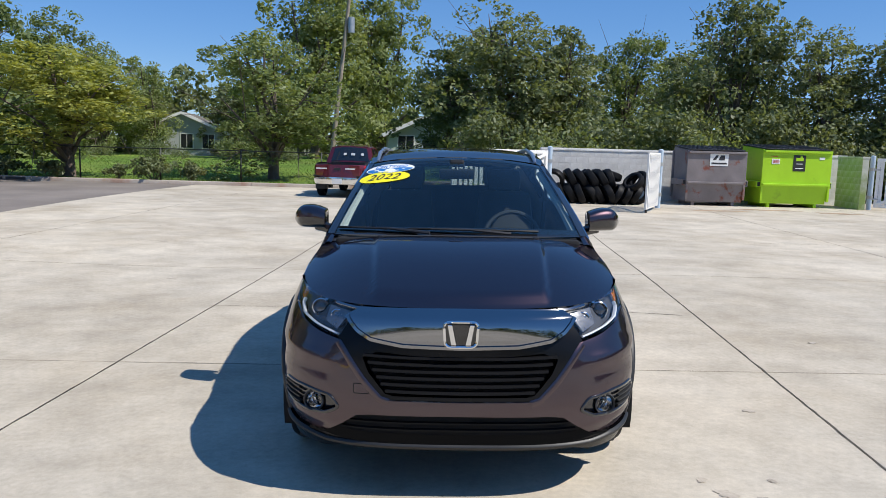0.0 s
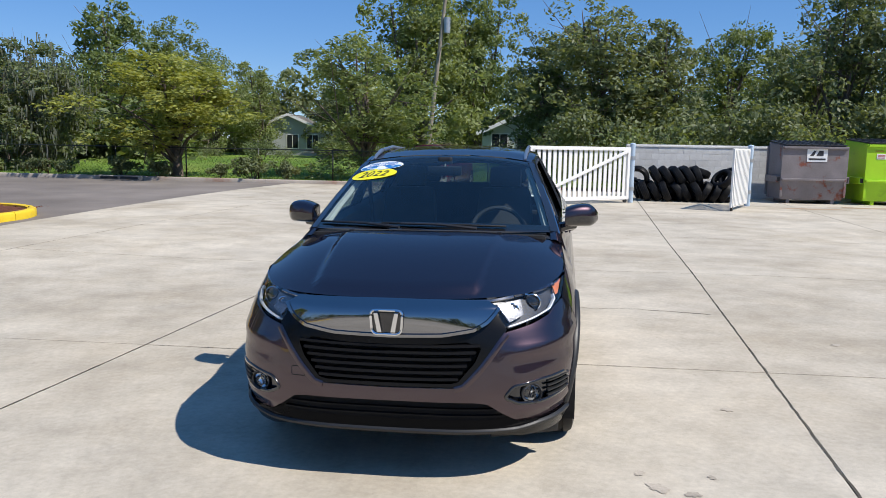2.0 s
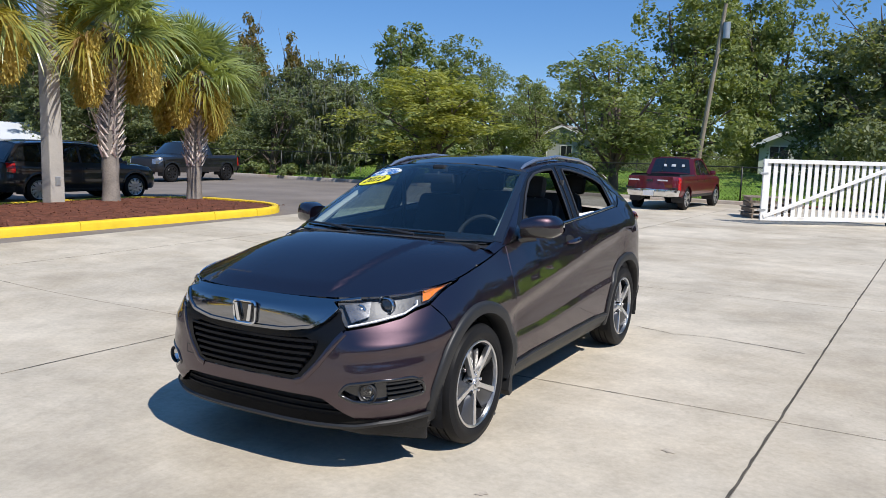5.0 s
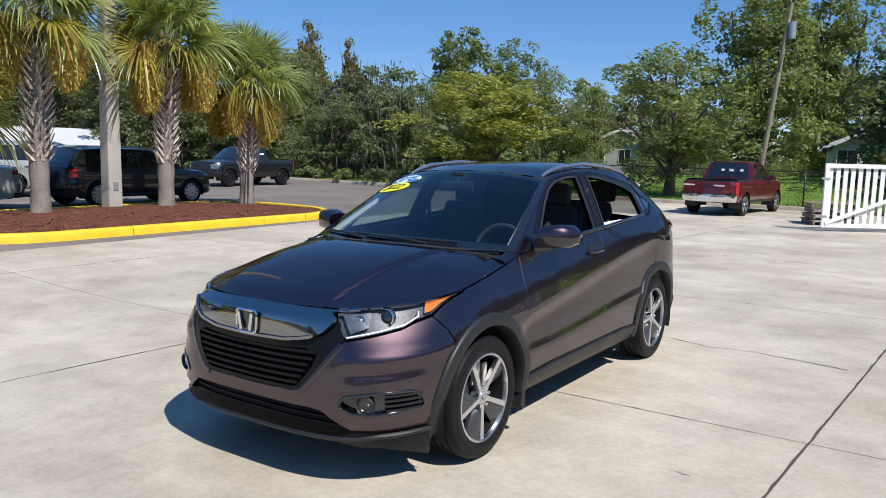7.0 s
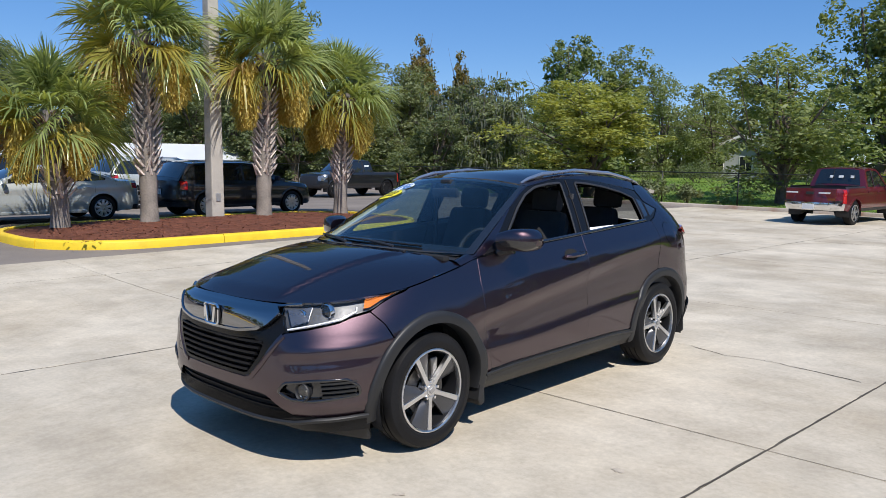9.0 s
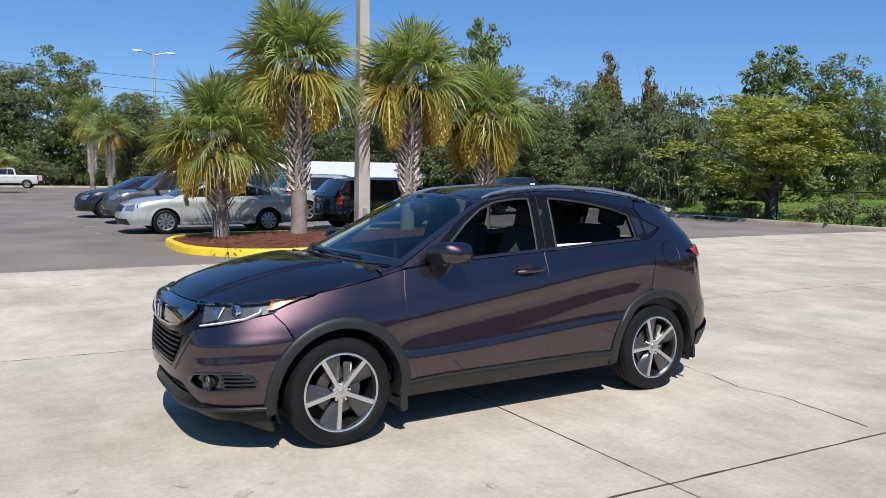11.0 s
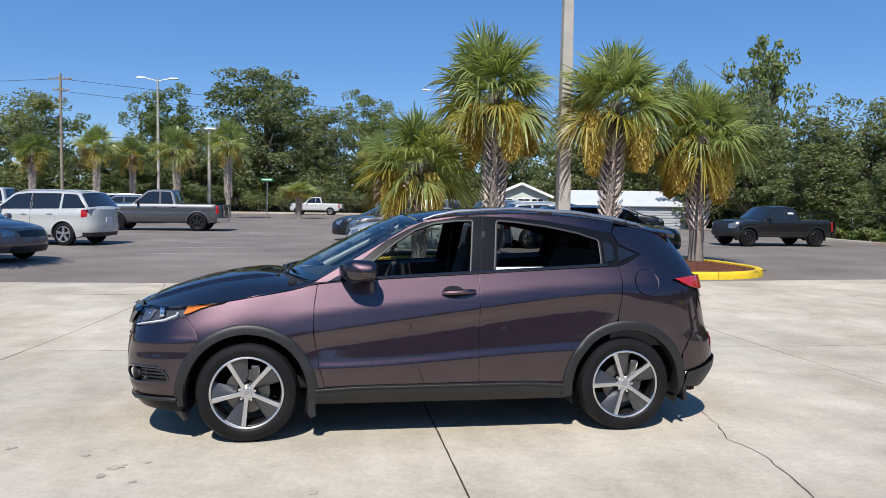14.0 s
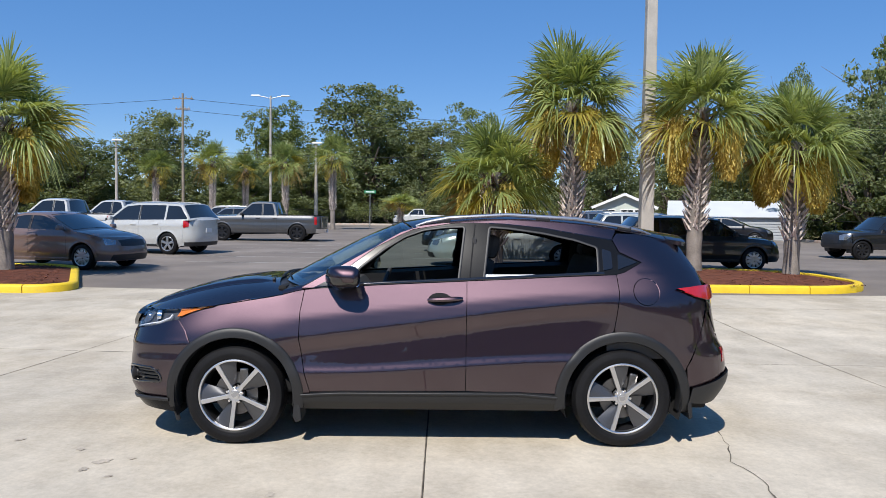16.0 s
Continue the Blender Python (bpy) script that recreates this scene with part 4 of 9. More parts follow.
def palm(seed, h, crown=1.55, boots=True, fronds=50, tall_boots=0.93, near=True):
    """A cabbage palm: trunk lattice of old leaf bases, fans of drooping strips, hanging fruit stalks."""
    rng = np.random.RandomState(seed)
    top = group_box("palm_tree", "cabbage palm with a booted grey-brown trunk and yellow-green fans", "palm tree", group="palms")
    bend = rng.uniform(-0.12, 0.12, 2)

    def axis(t):
        return np.array([bend[0] * t * t, bend[1] * t * t, t * h])
    bm = bmesh.new()
    ts = [k / 14 for k in range(15)]
    tube(bm, [Vector(axis(t)) - Vector((0, 0, 0.15 if t == 0 else 0)) for t in ts], [0.225 if t < 0.06 else 0.185 + 0.012 * math.sin(t * 40) for t in ts], 14)
    part("trunk", bm, M_PALMCORE, top, smooth=True)
    V, Q = [], []
    z0 = 0.26 if boots else 0.75
    rows = int((tall_boots - z0) * h / 0.085)
    for r in range(rows):
        t = z0 + (tall_boots - z0) * r / rows
        c = axis(t)
        for k in range(7):
            a = 2 * math.pi * (k + 0.5 * (r % 2)) / 7 + rng.uniform(-0.1, 0.1)
            o, tg = np.array([math.cos(a), math.sin(a), 0]), np.array([-math.sin(a), math.cos(a), 0])
            L, w = rng.uniform(0.18, 0.32), rng.uniform(0.024, 0.038)
            skew = (1 if (r + k) % 2 else -1) * rng.uniform(0.08, 0.15)
            out = rng.uniform(0.09, 0.19) * (0.6 + 0.6 * t)
            p0 = c + o * 0.17
            p1 = c + o * (0.185 + out * 0.55) + np.array([0, 0, L * 0.62]) + tg * skew * 0.6
            p2 = c + o * (0.18 + out) + np.array([0, 0, L]) + tg * skew
            b = len(V)
            for p, ww, th in ((p0, w * 1.3, 0.03), (p1, w, 0.028), (p2, w * 0.55, 0.015)):
                V += [p - tg * ww, p + o * th, p + tg * ww]
            for s in (0, 3):
                Q += [(b + s, b + s + 1, b + s + 4, b + s + 3), (b + s + 1, b + s + 2, b + s + 5, b + s + 4)]
            Q += [(b + 6, b + 7, b + 8, b + 8)]
    V = np.array(V)
    q4 = np.array([q for q in Q if q[2] != q[3]])
    fresh = V[q4[:, 0], 2] > h * 0.80
    tagged(part("boot_lattice", mesh_np("boot_lattice", V, q4[~fresh], M_PALMBARK), M_PALMBARK, top), "pale grey criss-cross leaf bases", kind="stuff")
    tagged(part("upper_boot_lattice", mesh_np("upper_boot_lattice", V, q4[fresh], M_BOOT_NEW), M_BOOT_NEW, top), "brown fresh leaf bases", kind="stuff")
    apex = axis(1.0)
    leaves = []
    for f in range(fronds):
        u = f / (fronds - 1)
        el = radians(84 - 102 * u ** 0.9 + rng.uniform(-15, 15))
        az = f * 2.39996 + rng.uniform(-0.25, 0.25)
        d = np.array([math.cos(az) * math.cos(el), math.sin(az) * math.cos(el), math.sin(el)])
        side = np.array([-math.sin(az), math.cos(az), 0.0])
        up = np.cross(d, side) * -1
        if up[2] < 0 and el < radians(80):
            up = -up
        tw = rng.uniform(-1.0, 1.0)
        side, up = side * math.cos(tw) + up * math.sin(tw), up * math.cos(tw) - side * math.sin(tw)
        pet = crown * rng.uniform(0.30, 0.50)
        p0 = apex + np.array([0, 0, -0.25 * u])
        droop = 0.06 + 0.26 * u * rng.uniform(0.5, 1.4)
        long = rng.uniform(0.86, 1.16)
        hub = p0 + d * pet + np.array([0, 0, -droop * 0.3])
        TV, TQ = [], []
        leaves.append((TV, TQ, M_DRY if u > 0.985 else (M_FROND_LOW if u > 0.55 and f % 4 == 0 or u > 0.93 else M_FROND)))
        b = len(TV)
        pw = 0.018
        TV += [p0 - side * pw, p0 + side * pw, hub - side * pw * 0.7, hub + side * pw * 0.7]
        TQ.append((b, b + 1, b + 3, b + 2))
        n = 40
        for k in range(n):
            s = (k - (n - 1) / 2) / ((n - 1) / 2)
            ang = s * radians(98) + rng.normal() * 0.07
            fold = 0.75 * abs(s) - 0.2
            ld = d * math.cos(ang) + side * math.sin(ang) + up * fold * 0.6
            ld /= np.linalg.norm(ld)
            L = crown * long * rng.uniform(0.50, 0.66) * (1 - 0.28 * abs(s))
            wv = np.cross(ld, up)
            wv /= np.linalg.norm(wv) + 1e-9
            w = 0.0160 * crown / 1.5
            root = hub + d * 0.12 * (1 - abs(s))
            fall, sag = np.array([0, 0, -1.0]), rng.uniform(0.5, 1.7)
            pts = [root, root + ld * L * 0.5 + fall * L * droop * 0.14, root + ld * L * 0.8 + fall * L * (droop * 0.62 + 0.05) * sag, root + ld * L * 0.97 + fall * L * (droop * 1.3 + 0.06) * sag]
            ws = [w * 0.6, w, w * 0.7, w * 0.12]
            tw = rng.uniform(-0.4, 0.4)
            b = len(TV)
            for p, ww in zip(pts, ws):
                e = wv * math.cos(tw) + up * math.sin(tw)
                TV += [p - e * ww, p + e * ww]
            TQ += [(b, b + 1, b + 3, b + 2), (b + 2, b + 3, b + 5, b + 4), (b + 4, b + 5, b + 7, b + 6)]
    if near:
        for TV, TQ, mat in leaves:
            part("frond", mesh_np("frond", TV, TQ, mat), mat, top)
    else:
        for mat in (M_FROND, M_FROND_LOW, M_DRY):
            FV, FQ = [], []
            for TV, TQ, m2 in leaves:
                if m2 is mat:
                    FQ += [tuple(i + len(FV) for i in q) for q in TQ]
                    FV += TV
            part("crown", mesh_np("crown", FV, FQ, mat), mat, top)
    for c in range(4):
        SV, SQ = [], []
        az = 1.571 * c + rng.rand() * 1.2
        o = np.array([math.cos(az), math.sin(az), 0])
        root = apex + np.array([0, 0, -0.28])
        knee = root + o * crown * rng.uniform(0.28, 0.50) + np.array([0, 0, -0.02])
        drop = rng.uniform(1.15, 1.6) * min(1.0, h / 3.4)
        wide = rng.uniform(0.11, 0.15)
        for k in range(2600 if near else 300):
            t = rng.rand() ** 0.8
            swell = 0.35 + 1.1 * math.sin(math.pi * min(1.0, t * 0.85 + 0.1))
            p = knee + np.array([0, 0, 0.05 - drop * t]) + np.clip(rng.normal(size=3), -1.6, 1.6) * np.array([wide, wide, 0.04]) * swell + o * 0.06 * t
            q = p + rng.normal(size=3) * np.array([0.035, 0.035, 0.03]) + np.array([0, 0, -0.07])
            e = np.cross(q - p, rng.normal(size=3))
            e = e / (np.linalg.norm(e) + 1e-9) * 0.012
            b = len(SV)
            SV += [p - e, p + e, q + e, q - e]
            SQ.append((b, b + 1, b + 2, b + 3))
        bend2 = (root + knee) / 2 + np.array([0, 0, 0.16])
        sv = np.array([0, 0, 0.013])
        b = len(SV)
        SV += [root + sv, root - sv, bend2 + sv, bend2 - sv, knee + sv, knee - sv]
        SQ += [(b, b + 1, b + 3, b + 2), (b + 2, b + 3, b + 5, b + 4)]
        tagged(part("fruit_stalk", mesh_np("fruit_stalk", SV, SQ, M_FRUIT), M_FRUIT, top), "hanging orange-yellow fruit cluster", kind="stuff")
    return top


# ---- palms and poles ----
for k, (x, y, h, c, s) in enumerate([(-12.6, 6.9, 2.5, 1.6, 1), (-12.5, 8.75, 4.3, 1.8, 2), (-12.65, 11.8, 4.15, 1.75, 3), (-12.6, 14.2, 3.35, 1.6, 4), (-10.9, -4.1, 3.5, 1.75, 6)]):
    ob = palm(20 + s, h - 0.12, c)
    ob.location = (x, y, 0.14)
for k, (x, y, h) in enumerate([(-59.8, -18.5, 5.0), (-57.4, -13.0, 5.4), (-60.0, -10.9, 5.0), (-56.8, -6.8, 5.4), (-53.5, -2.5, 5.7), (-54.1, 8.8, 5.2), (-54.7, 2.7, 2.2), (-50.5, 9.5, 4.2)]):
    if k == 0:
        far_palm = palm(77, 5.0, 1.9, fronds=34, near=False)
        far_palm.location = (x, y, 0)
    else:
        ob = copy_thing(far_palm, Matrix.Translation((x, y, 0)) @ Matrix.Rotation(k * 1.3, 4, "Z"))
        ob.scale = (1.0, 1.0, h / 5.0)
tagged(far_palm, "distant cabbage palm with a shaggy browning crown")

post = group_box("lamp_post", "square tapered concrete light pole in the mulch bed", "lamp post", (-13.2, 10.75, 0.1))
bm = bmesh.new()
box(bm, (0, 0, 5.4), (0.34, 0.34, 10.9), 0.03, taper=(0.62, 0.62))
part("pole", bm, M_POLE, post)
bm = bmesh.new()
box(bm, (0.175, 0.0, 0.55), (0.012, 0.12, 0.2), 0.004)
part("hatch_cover", bm, M_STEEL, post)


def street_light(x, y, h, arms, label):
    top = group_box("street_lamp", label, "street lamp", (x, y, -0.05), group="lot lights")
    bm = bmesh.new()
    tube(bm, [(0, 0, 0), (0, 0, h * 0.5), (0, 0, h)], [0.16, 0.13, 0.09], 10)
    part("pole", bm, M_POLE, top, smooth=True)
    for s in ((-1, 1) if arms == 2 else (1,)):
        bm = bmesh.new()
        tube(bm, [(0, 0, h - 0.3), (0, s * 0.7, h - 0.1), (0, s * 1.1, h - 0.05)] if arms == 2 else [(0, 0, h - 0.05), (0, 0.3, h)], 0.045, 6)
        arm = part("arm", bm, M_STEEL, top)
        bm = bmesh.new()
        box(bm, (0, s * (1.5 if arms == 2 else 0.1), h + 0.02), (0.4, 0.95, 0.14), 0.04, taper=(0.7, 0.8))
        part("lamp_head", bm, M_WHITE, arm)
    return top


street_light(-72.0, -11.3, 13.0, 2, "tall twin-headed pole light by the far road")
street_light(-59.2, -4.7, 7.2, 1, "single-headed pole light at the lot's edge")
street_light(-62.3, -22.9, 7.5, 1, "single-headed pole light at the lot's edge")
street_light(-73.2, 16.6, 13.0, 2, "tall twin-headed pole light by the far road")


def utility_pole(x, y, h, lean, label, cross):
    top = group_box("utility_pole", label, "utility pole", (x, y, -0.1))
    bm = bmesh.new()
    tube(bm, [(0, 0, 0), (lean * 0.5, 0, h * 0.5), (lean, 0, h)], [0.15, 0.13, 0.10], 10)
    part("pole", bm, M_TIMBERPOLE, top, smooth=True)
    if cross:
        for dz in (0.5, 1.5):
            bm = bmesh.new()
            box(bm, (lean, 0, h - dz), (0.1, 2.0 if dz < 1 else 1.4, 0.11), 0.01)
            arm = part("crossarm", bm, M_TIMBER, top)
            for s in (-0.85, -0.3, 0.3, 0.85):
                bm = bmesh.new()
                spin_profile(bm, [(0, 0.0), (0, 0.05), (0.06, 0.07), (0.12, 0.045), (0.2, 0.03), (0.2, 0.0)], 8, "z", c=(lean, s * (1 if dz < 1 else 0.7), h - dz + 0.05))
                part("insulator", bm, M_STEEL, arm)
    else:
        bm = bmesh.new()
        rod(bm, (lean * 0.92 + 0.22, 0, h * 0.9 - 0.9), (lean * 0.92 + 0.22, 0, h * 0.9), 0.2, n=12)
        part("transformer", bm, M_STEEL, top, smooth=True)
        bm = bmesh.new()
        tube(bm, [(lean * 0.7, 0, h * 0.72), (lean * 0.7 + 0.5, -0.3, h * 0.75), (lean * 0.7 + 0.7, -0.4, h * 0.74)], 0.03, 6)
        part("bracket", bm, M_STEEL, top)
    return top


utility_pole(-7.0, 46.5, 10.2, 1.05, "leaning timber utility pole with a grey transformer", False)
utility_pole(-68.1, -18.9, 12.6, 0.0, "timber utility pole with crossarms and insulators", True)
for k, (a, b) in enumerate([((-68.1, -18.9, 12.0), (-70, 60, 10.5)), ((-68.1, -18.9, 10.9), (-70, 60, 9.3)), ((-55, -40, 7.4), (-60, 40, 7.2)), ((-68.1, -18.9, 12.0), (-66, -90, 11.0))]):
    bm = bmesh.new()
    a, b = Vector(a), Vector(b)
    tube(bm, [a.lerp(b, t) - Vector((0, 0, 1.4 * 4 * t * (1 - t))) for t in [i / 10 for i in range(11)]], 0.018, 4)
    tagged(part("power_line", bm, M_WIRE), "thin dark overhead power line between poles", "cable")


# ---- bin yard ----
def slat_gate(at, turn, width, height, label, brace=1):
    """A white gate: frame rails, upright slats with gaps, one diagonal brace, wheel and hinges."""
    top = group_box("gate", label, "gate", at, turn)
    def piece(name, c, s, rot=None, mat=M_WHITE, bev=0.008):
        bm = bmesh.new()
        box(bm, c, s, bev, rot)
        return part(name, bm, mat, top)
    z0 = 0.09
    piece("rail", (width / 2, -0.03, z0 + 0.05), (width, 0.05, 0.10))
    piece("rail", (width / 2, -0.03, height - 0.05), (width, 0.05, 0.10))
    piece("stile", (0.05, -0.03, (z0 + height) / 2), (0.09, 0.052, height - z0))
    piece("stile", (width - 0.05, -0.03, (z0 + height) / 2), (0.09, 0.052, height - z0))
    L = math.hypot(width - 0.15, height - z0 - 0.2)
    ang = math.degrees(math.atan2(height - z0 - 0.2, width - 0.15)) * brace
    piece("brace", (width / 2, -0.06, (z0 + height) / 2), (L, 0.03, 0.09), rot3(0, -ang, 0))
    n = int((width - 0.2) / 0.17)
    first = None
    for k in range(n):
        x = 0.16 + (width - 0.32) * k / (n - 1)
        if first is None:
            first = piece("slat", (0, 0, 0), (0.105, 0.022, height - z0 - 0.08), bev=0.004)
            first.location = (x, 0.005, (z0 + height) / 2)
        else:
            ob = new("slat", first.data)
            ob.parent, ob.location = top, (x, 0.005, (z0 + height) / 2)
    bm = bmesh.new()
    rod(bm, (width - 0.12, -0.05, 0.06), (width - 0.12, 0.0, 0.06), 0.06, n=14)
    part("caster", bm, M_BLACK, top)
    for z in (0.35, height - 0.35):
        bm = bmesh.new()
        box(bm, (0.02, -0.06, z), (0.2, 0.02, 0.05), 0.004)
        part("hinge", bm, M_STEEL, top)
    return top


slat_gate((0.15, 20.35, 0), 36.5, 3.5, 1.58, "white slatted gate with a diagonal brace standing open")
slat_gate((6.2, 22.1, 0), -113.5, 2.1, 1.60, "white slatted gate leaf swung open by the bins", -1)
slat_gate((13.5, 24.0, 0), -22, 3.4, 1.62, "white slatted gate leaf beside the mossy wall")


def steel_post(x, y, h=1.68):
    top = group_box("gate_post", "pale blue steel gate post with hinge collars", "post", (x, y, 0))
    bm = bmesh.new()
    rod(bm, (0, 0, -0.1), (0, 0, h), 0.075, n=16)
    bmesh.ops.create_uvsphere(bm, u_segments=12, v_segments=6, radius=0.078, matrix=Matrix.Translation((0, 0, h)) @ Matrix.Diagonal((1, 1, 0.4, 1)))
    part("post", bm, M_BLUEPOST, top, smooth=True)
    for z in (0.4, h - 0.4):
        bm = bmesh.new()
        rod(bm, (0, 0, z - 0.05), (0, 0, z + 0.05), 0.09, n=16)
        part("collar", bm, M_STEEL, top, smooth=True)


steel_post(3.05, 22.45)
steel_post(6.25, 22.3)
steel_post(13.45, 24.15)


def block_wall(name, a, b, h, mat, label, thick=0.2):
    """A wall of coursed blocks with recessed joints and a flat coping."""
    a, b = Vector((*a, 0)), Vector((*b, 0))
    L = (b - a).length
    turn = math.degrees(math.atan2(b.y - a.y, b.x - a.x))
    top = group_box(name, label, "wall", tuple(a), turn, kind="structure")
    bm = bmesh.new()
    box(bm, (L / 2, 0, h / 2 - 0.02), (L - 0.004, thick - 0.02, h - 0.02))
    part("core", bm, mat, top)
    bw, bh = 0.4, 0.2
    rows = int(h / bh)
    me = {}
    for r in range(rows):
        x = -bw / 2 if r % 2 else 0.0
        while x < L - 0.02:
            x0, x1 = max(0, x), min(L, x + bw)
            w = round(x1 - x0, 3)
            if w > 0.05:
                if w not in me:
                    bm = bmesh.new()
                    box(bm, (0, 0, 0), (w - 0.008, thick, bh - 0.008))
                    me[w] = to_mesh("block", bm, mat, False)
                ob = new("block", me[w])
                ob.parent, ob.location = top, ((x0 + x1) / 2, 0, (r + 0.5) * bh)
            x += bw
    bm = bmesh.new()
    box(bm, (L / 2, 0, rows * bh + 0.03), (L + 0.02, thick + 0.04, 0.06), 0.01)
    part("coping", bm, mat, top)
    return top


def bin_skip(at, turn, w, d, h, mat, label, fresh):
    """A front-load refuse container: ribbed steel body sloped at the front, fork pockets, lids, skids."""
    top = group_box("dumpster", label, "dumpster", at, turn)
    bm = bmesh.new()
    prism(bm, [(-d / 2 + 0.12, 0.12), (-d / 2, 0.75), (-d / 2, h), (d / 2, h + 0.12), (d / 2, 0.12)], w, "x", -w / 2, 0.015)
    part("body", bm, mat, top)
    for z, yy in ((0.72, -d / 2 - 0.03), (h - 0.05, -d / 2 - 0.02)):
        bm = bmesh.new()
        box(bm, (0, yy, z), (w + 0.06, 0.08, 0.07), 0.012)
        part("rib", bm, mat, top)
    for s in (-1, 1):
        for yy in (-d / 2 + 0.04, d / 2 - 0.04):
            bm = bmesh.new()
            box(bm, (s * (w / 2 + 0.02), yy, h / 2 + 0.1), (0.07, 0.08, h - 0.2), 0.01)
            part("corner_post", bm, mat, top)
        bm = bmesh.new()
        box(bm, (s * (w / 2 + 0.09), -0.1, 0.72), (0.14, d * 0.75, 0.2), 0.02)
        pocket = part("fork_pocket", bm, mat, top)
        # the pocket is solid: a black plate paints the shade in its end
        bm = bmesh.new()
        box(bm, (s * (w / 2 + 0.09), -0.1 - d * 0.375 - 0.004, 0.72), (0.09, 0.01, 0.13))
        part("pocket_mouth_shade", bm, M_BLACK, pocket, "black plate for the shaded open end")
        bm = bmesh.new()
        box(bm, (s * w * 0.36, 0, 0.06), (0.1, d * 0.8, 0.12), 0.01)
        part("skid", bm, mat, top)
        bm = bmesh.new()
        vs = box(bm, (s * w / 4, 0, h + 0.09), (w / 2 - 0.02, d + 0.06, 0.035), 0.012, rot3(math.degrees(math.atan2(0.12, d)), 0, 0))
        lid = part("lid", bm, M_BLACK, top, "black plastic lid")
        for k in range(5):
            bm = bmesh.new()
            box(bm, (s * w / 4 + (k - 2) * w * 0.09, 0, h + 0.115), (0.05, d, 0.025), 0.008, rot3(math.degrees(math.atan2(0.12, d)), 0, 0))
            part("lid_rib", bm, M_BLACK, lid)
    f = -d / 2 - 0.006
    if fresh:
        bm = bmesh.new()
        box(bm, (0.06, f, h - 0.4), (0.40, 0.012, 0.50), 0.004)
        sg = part("sign", bm, M_SIGNB, top, "black sign with lime lettering blocks")
        for (x, z, a, b2) in [(0.0, 0.12, 0.24, 0.10), (0.05, 0.2, 0.07, 0.06), (0, -0.02, 0.2, 0.02), (0, -0.16, 0.26, 0.025)]:
            bm = bmesh.new()
            box(bm, (0.06 + x, f - 0.008, h - 0.4 + z), (a, 0.006, b2), 0.002)
            part("print", bm, M_BINGREEN if z > 0 else M_SIGNW, sg)
        for x, z, a, b2, mm in [(-w * 0.33, h - 0.36, 0.26, 0.16, M_SIGNW), (w * 0.37, h - 0.24, 0.18, 0.08, M_SIGNW), (-w * 0.36, h - 0.20, 0.24, 0.02, M_REDP)]:
            bm = bmesh.new()
            box(bm, (x, f, z), (a, 0.01, b2), 0.003)
            st = part("sticker", bm, mm, top, "small printed sticker")
            if b2 > 0.1:
                for dz in (-0.04, 0.0, 0.04):
                    bm = bmesh.new()
                    box(bm, (x, f - 0.007, z + dz), (a * 0.8, 0.005, 0.018))
                    part("print", bm, M_REDP, st)
    else:
        bm = bmesh.new()
        box(bm, (0.05, f, h - 0.26), (0.58, 0.012, 0.40), 0.004)
        sg = part("sign", bm, M_SIGNW, top, "white sign with dark print bars")
        bm = bmesh.new()
        prism(bm, [(-0.16, h - 0.28), (-0.05, h - 0.13), (0.02, h - 0.13), (-0.05, h - 0.28)], 0.006, "y", f - 0.011)
        part("print", bm, M_INK, sg)
        bm = bmesh.new()
        prism(bm, [(0.02, h - 0.28), (0.10, h - 0.13), (0.22, h - 0.13), (0.22, h - 0.28)], 0.006, "y", f - 0.011)
        part("print", bm, M_INK, sg)
        bm = bmesh.new()
        box(bm, (0.05, f - 0.008, h - 0.38), (0.48, 0.005, 0.05))
        part("print", bm, M_INK, sg)
    return top


bin_skip((8.42, 24.55, 0), 3, 1.78, 1.4, 1.71, M_BINGREY, "rusty brown-grey steel dumpster with black lids", False)
bin_skip((10.95, 24.75, 0), 5, 2.15, 1.5, 1.80, M_BINGREEN, "bright lime green steel dumpster with black lids", True)


def loose_tyre(m, label, src=[]):
    if not src:
        top = group_box("tyre", label, "tyre", group="pile of old tyres")
        bm = bmesh.new()
        R, r, w = 0.33, 0.21, 0.21
        prof = [(-w * 0.36, r), (-w * 0.5, r + 0.04), (-w * 0.5, R - 0.05), (-w * 0.42, R - 0.012), (-w * 0.2, R), (w * 0.2, R), (w * 0.42, R - 0.012), (w * 0.5, R - 0.05), (w * 0.5, r + 0.04), (w * 0.36, r),
                (w * 0.4, r + 0.05), (0, R - 0.04), (-w * 0.4, r + 0.05), (-w * 0.36, r)]
        spin_profile(bm, prof, 26, "z")
        part("casing", bm, M_RUBBER, top, smooth=True)
        for z in (-0.05, 0.0, 0.05):
            bm = bmesh.new()
            spin_profile(bm, [(z - 0.006, R - 0.004), (z - 0.004, R + 0.003), (z + 0.004, R + 0.003), (z + 0.006, R - 0.004)], 26, "z")
            part("tread_rib", bm, M_RUBBER, top)
        top.matrix_world = m
        src.append(top)
        return top
    return copy_thing(src[0], m)


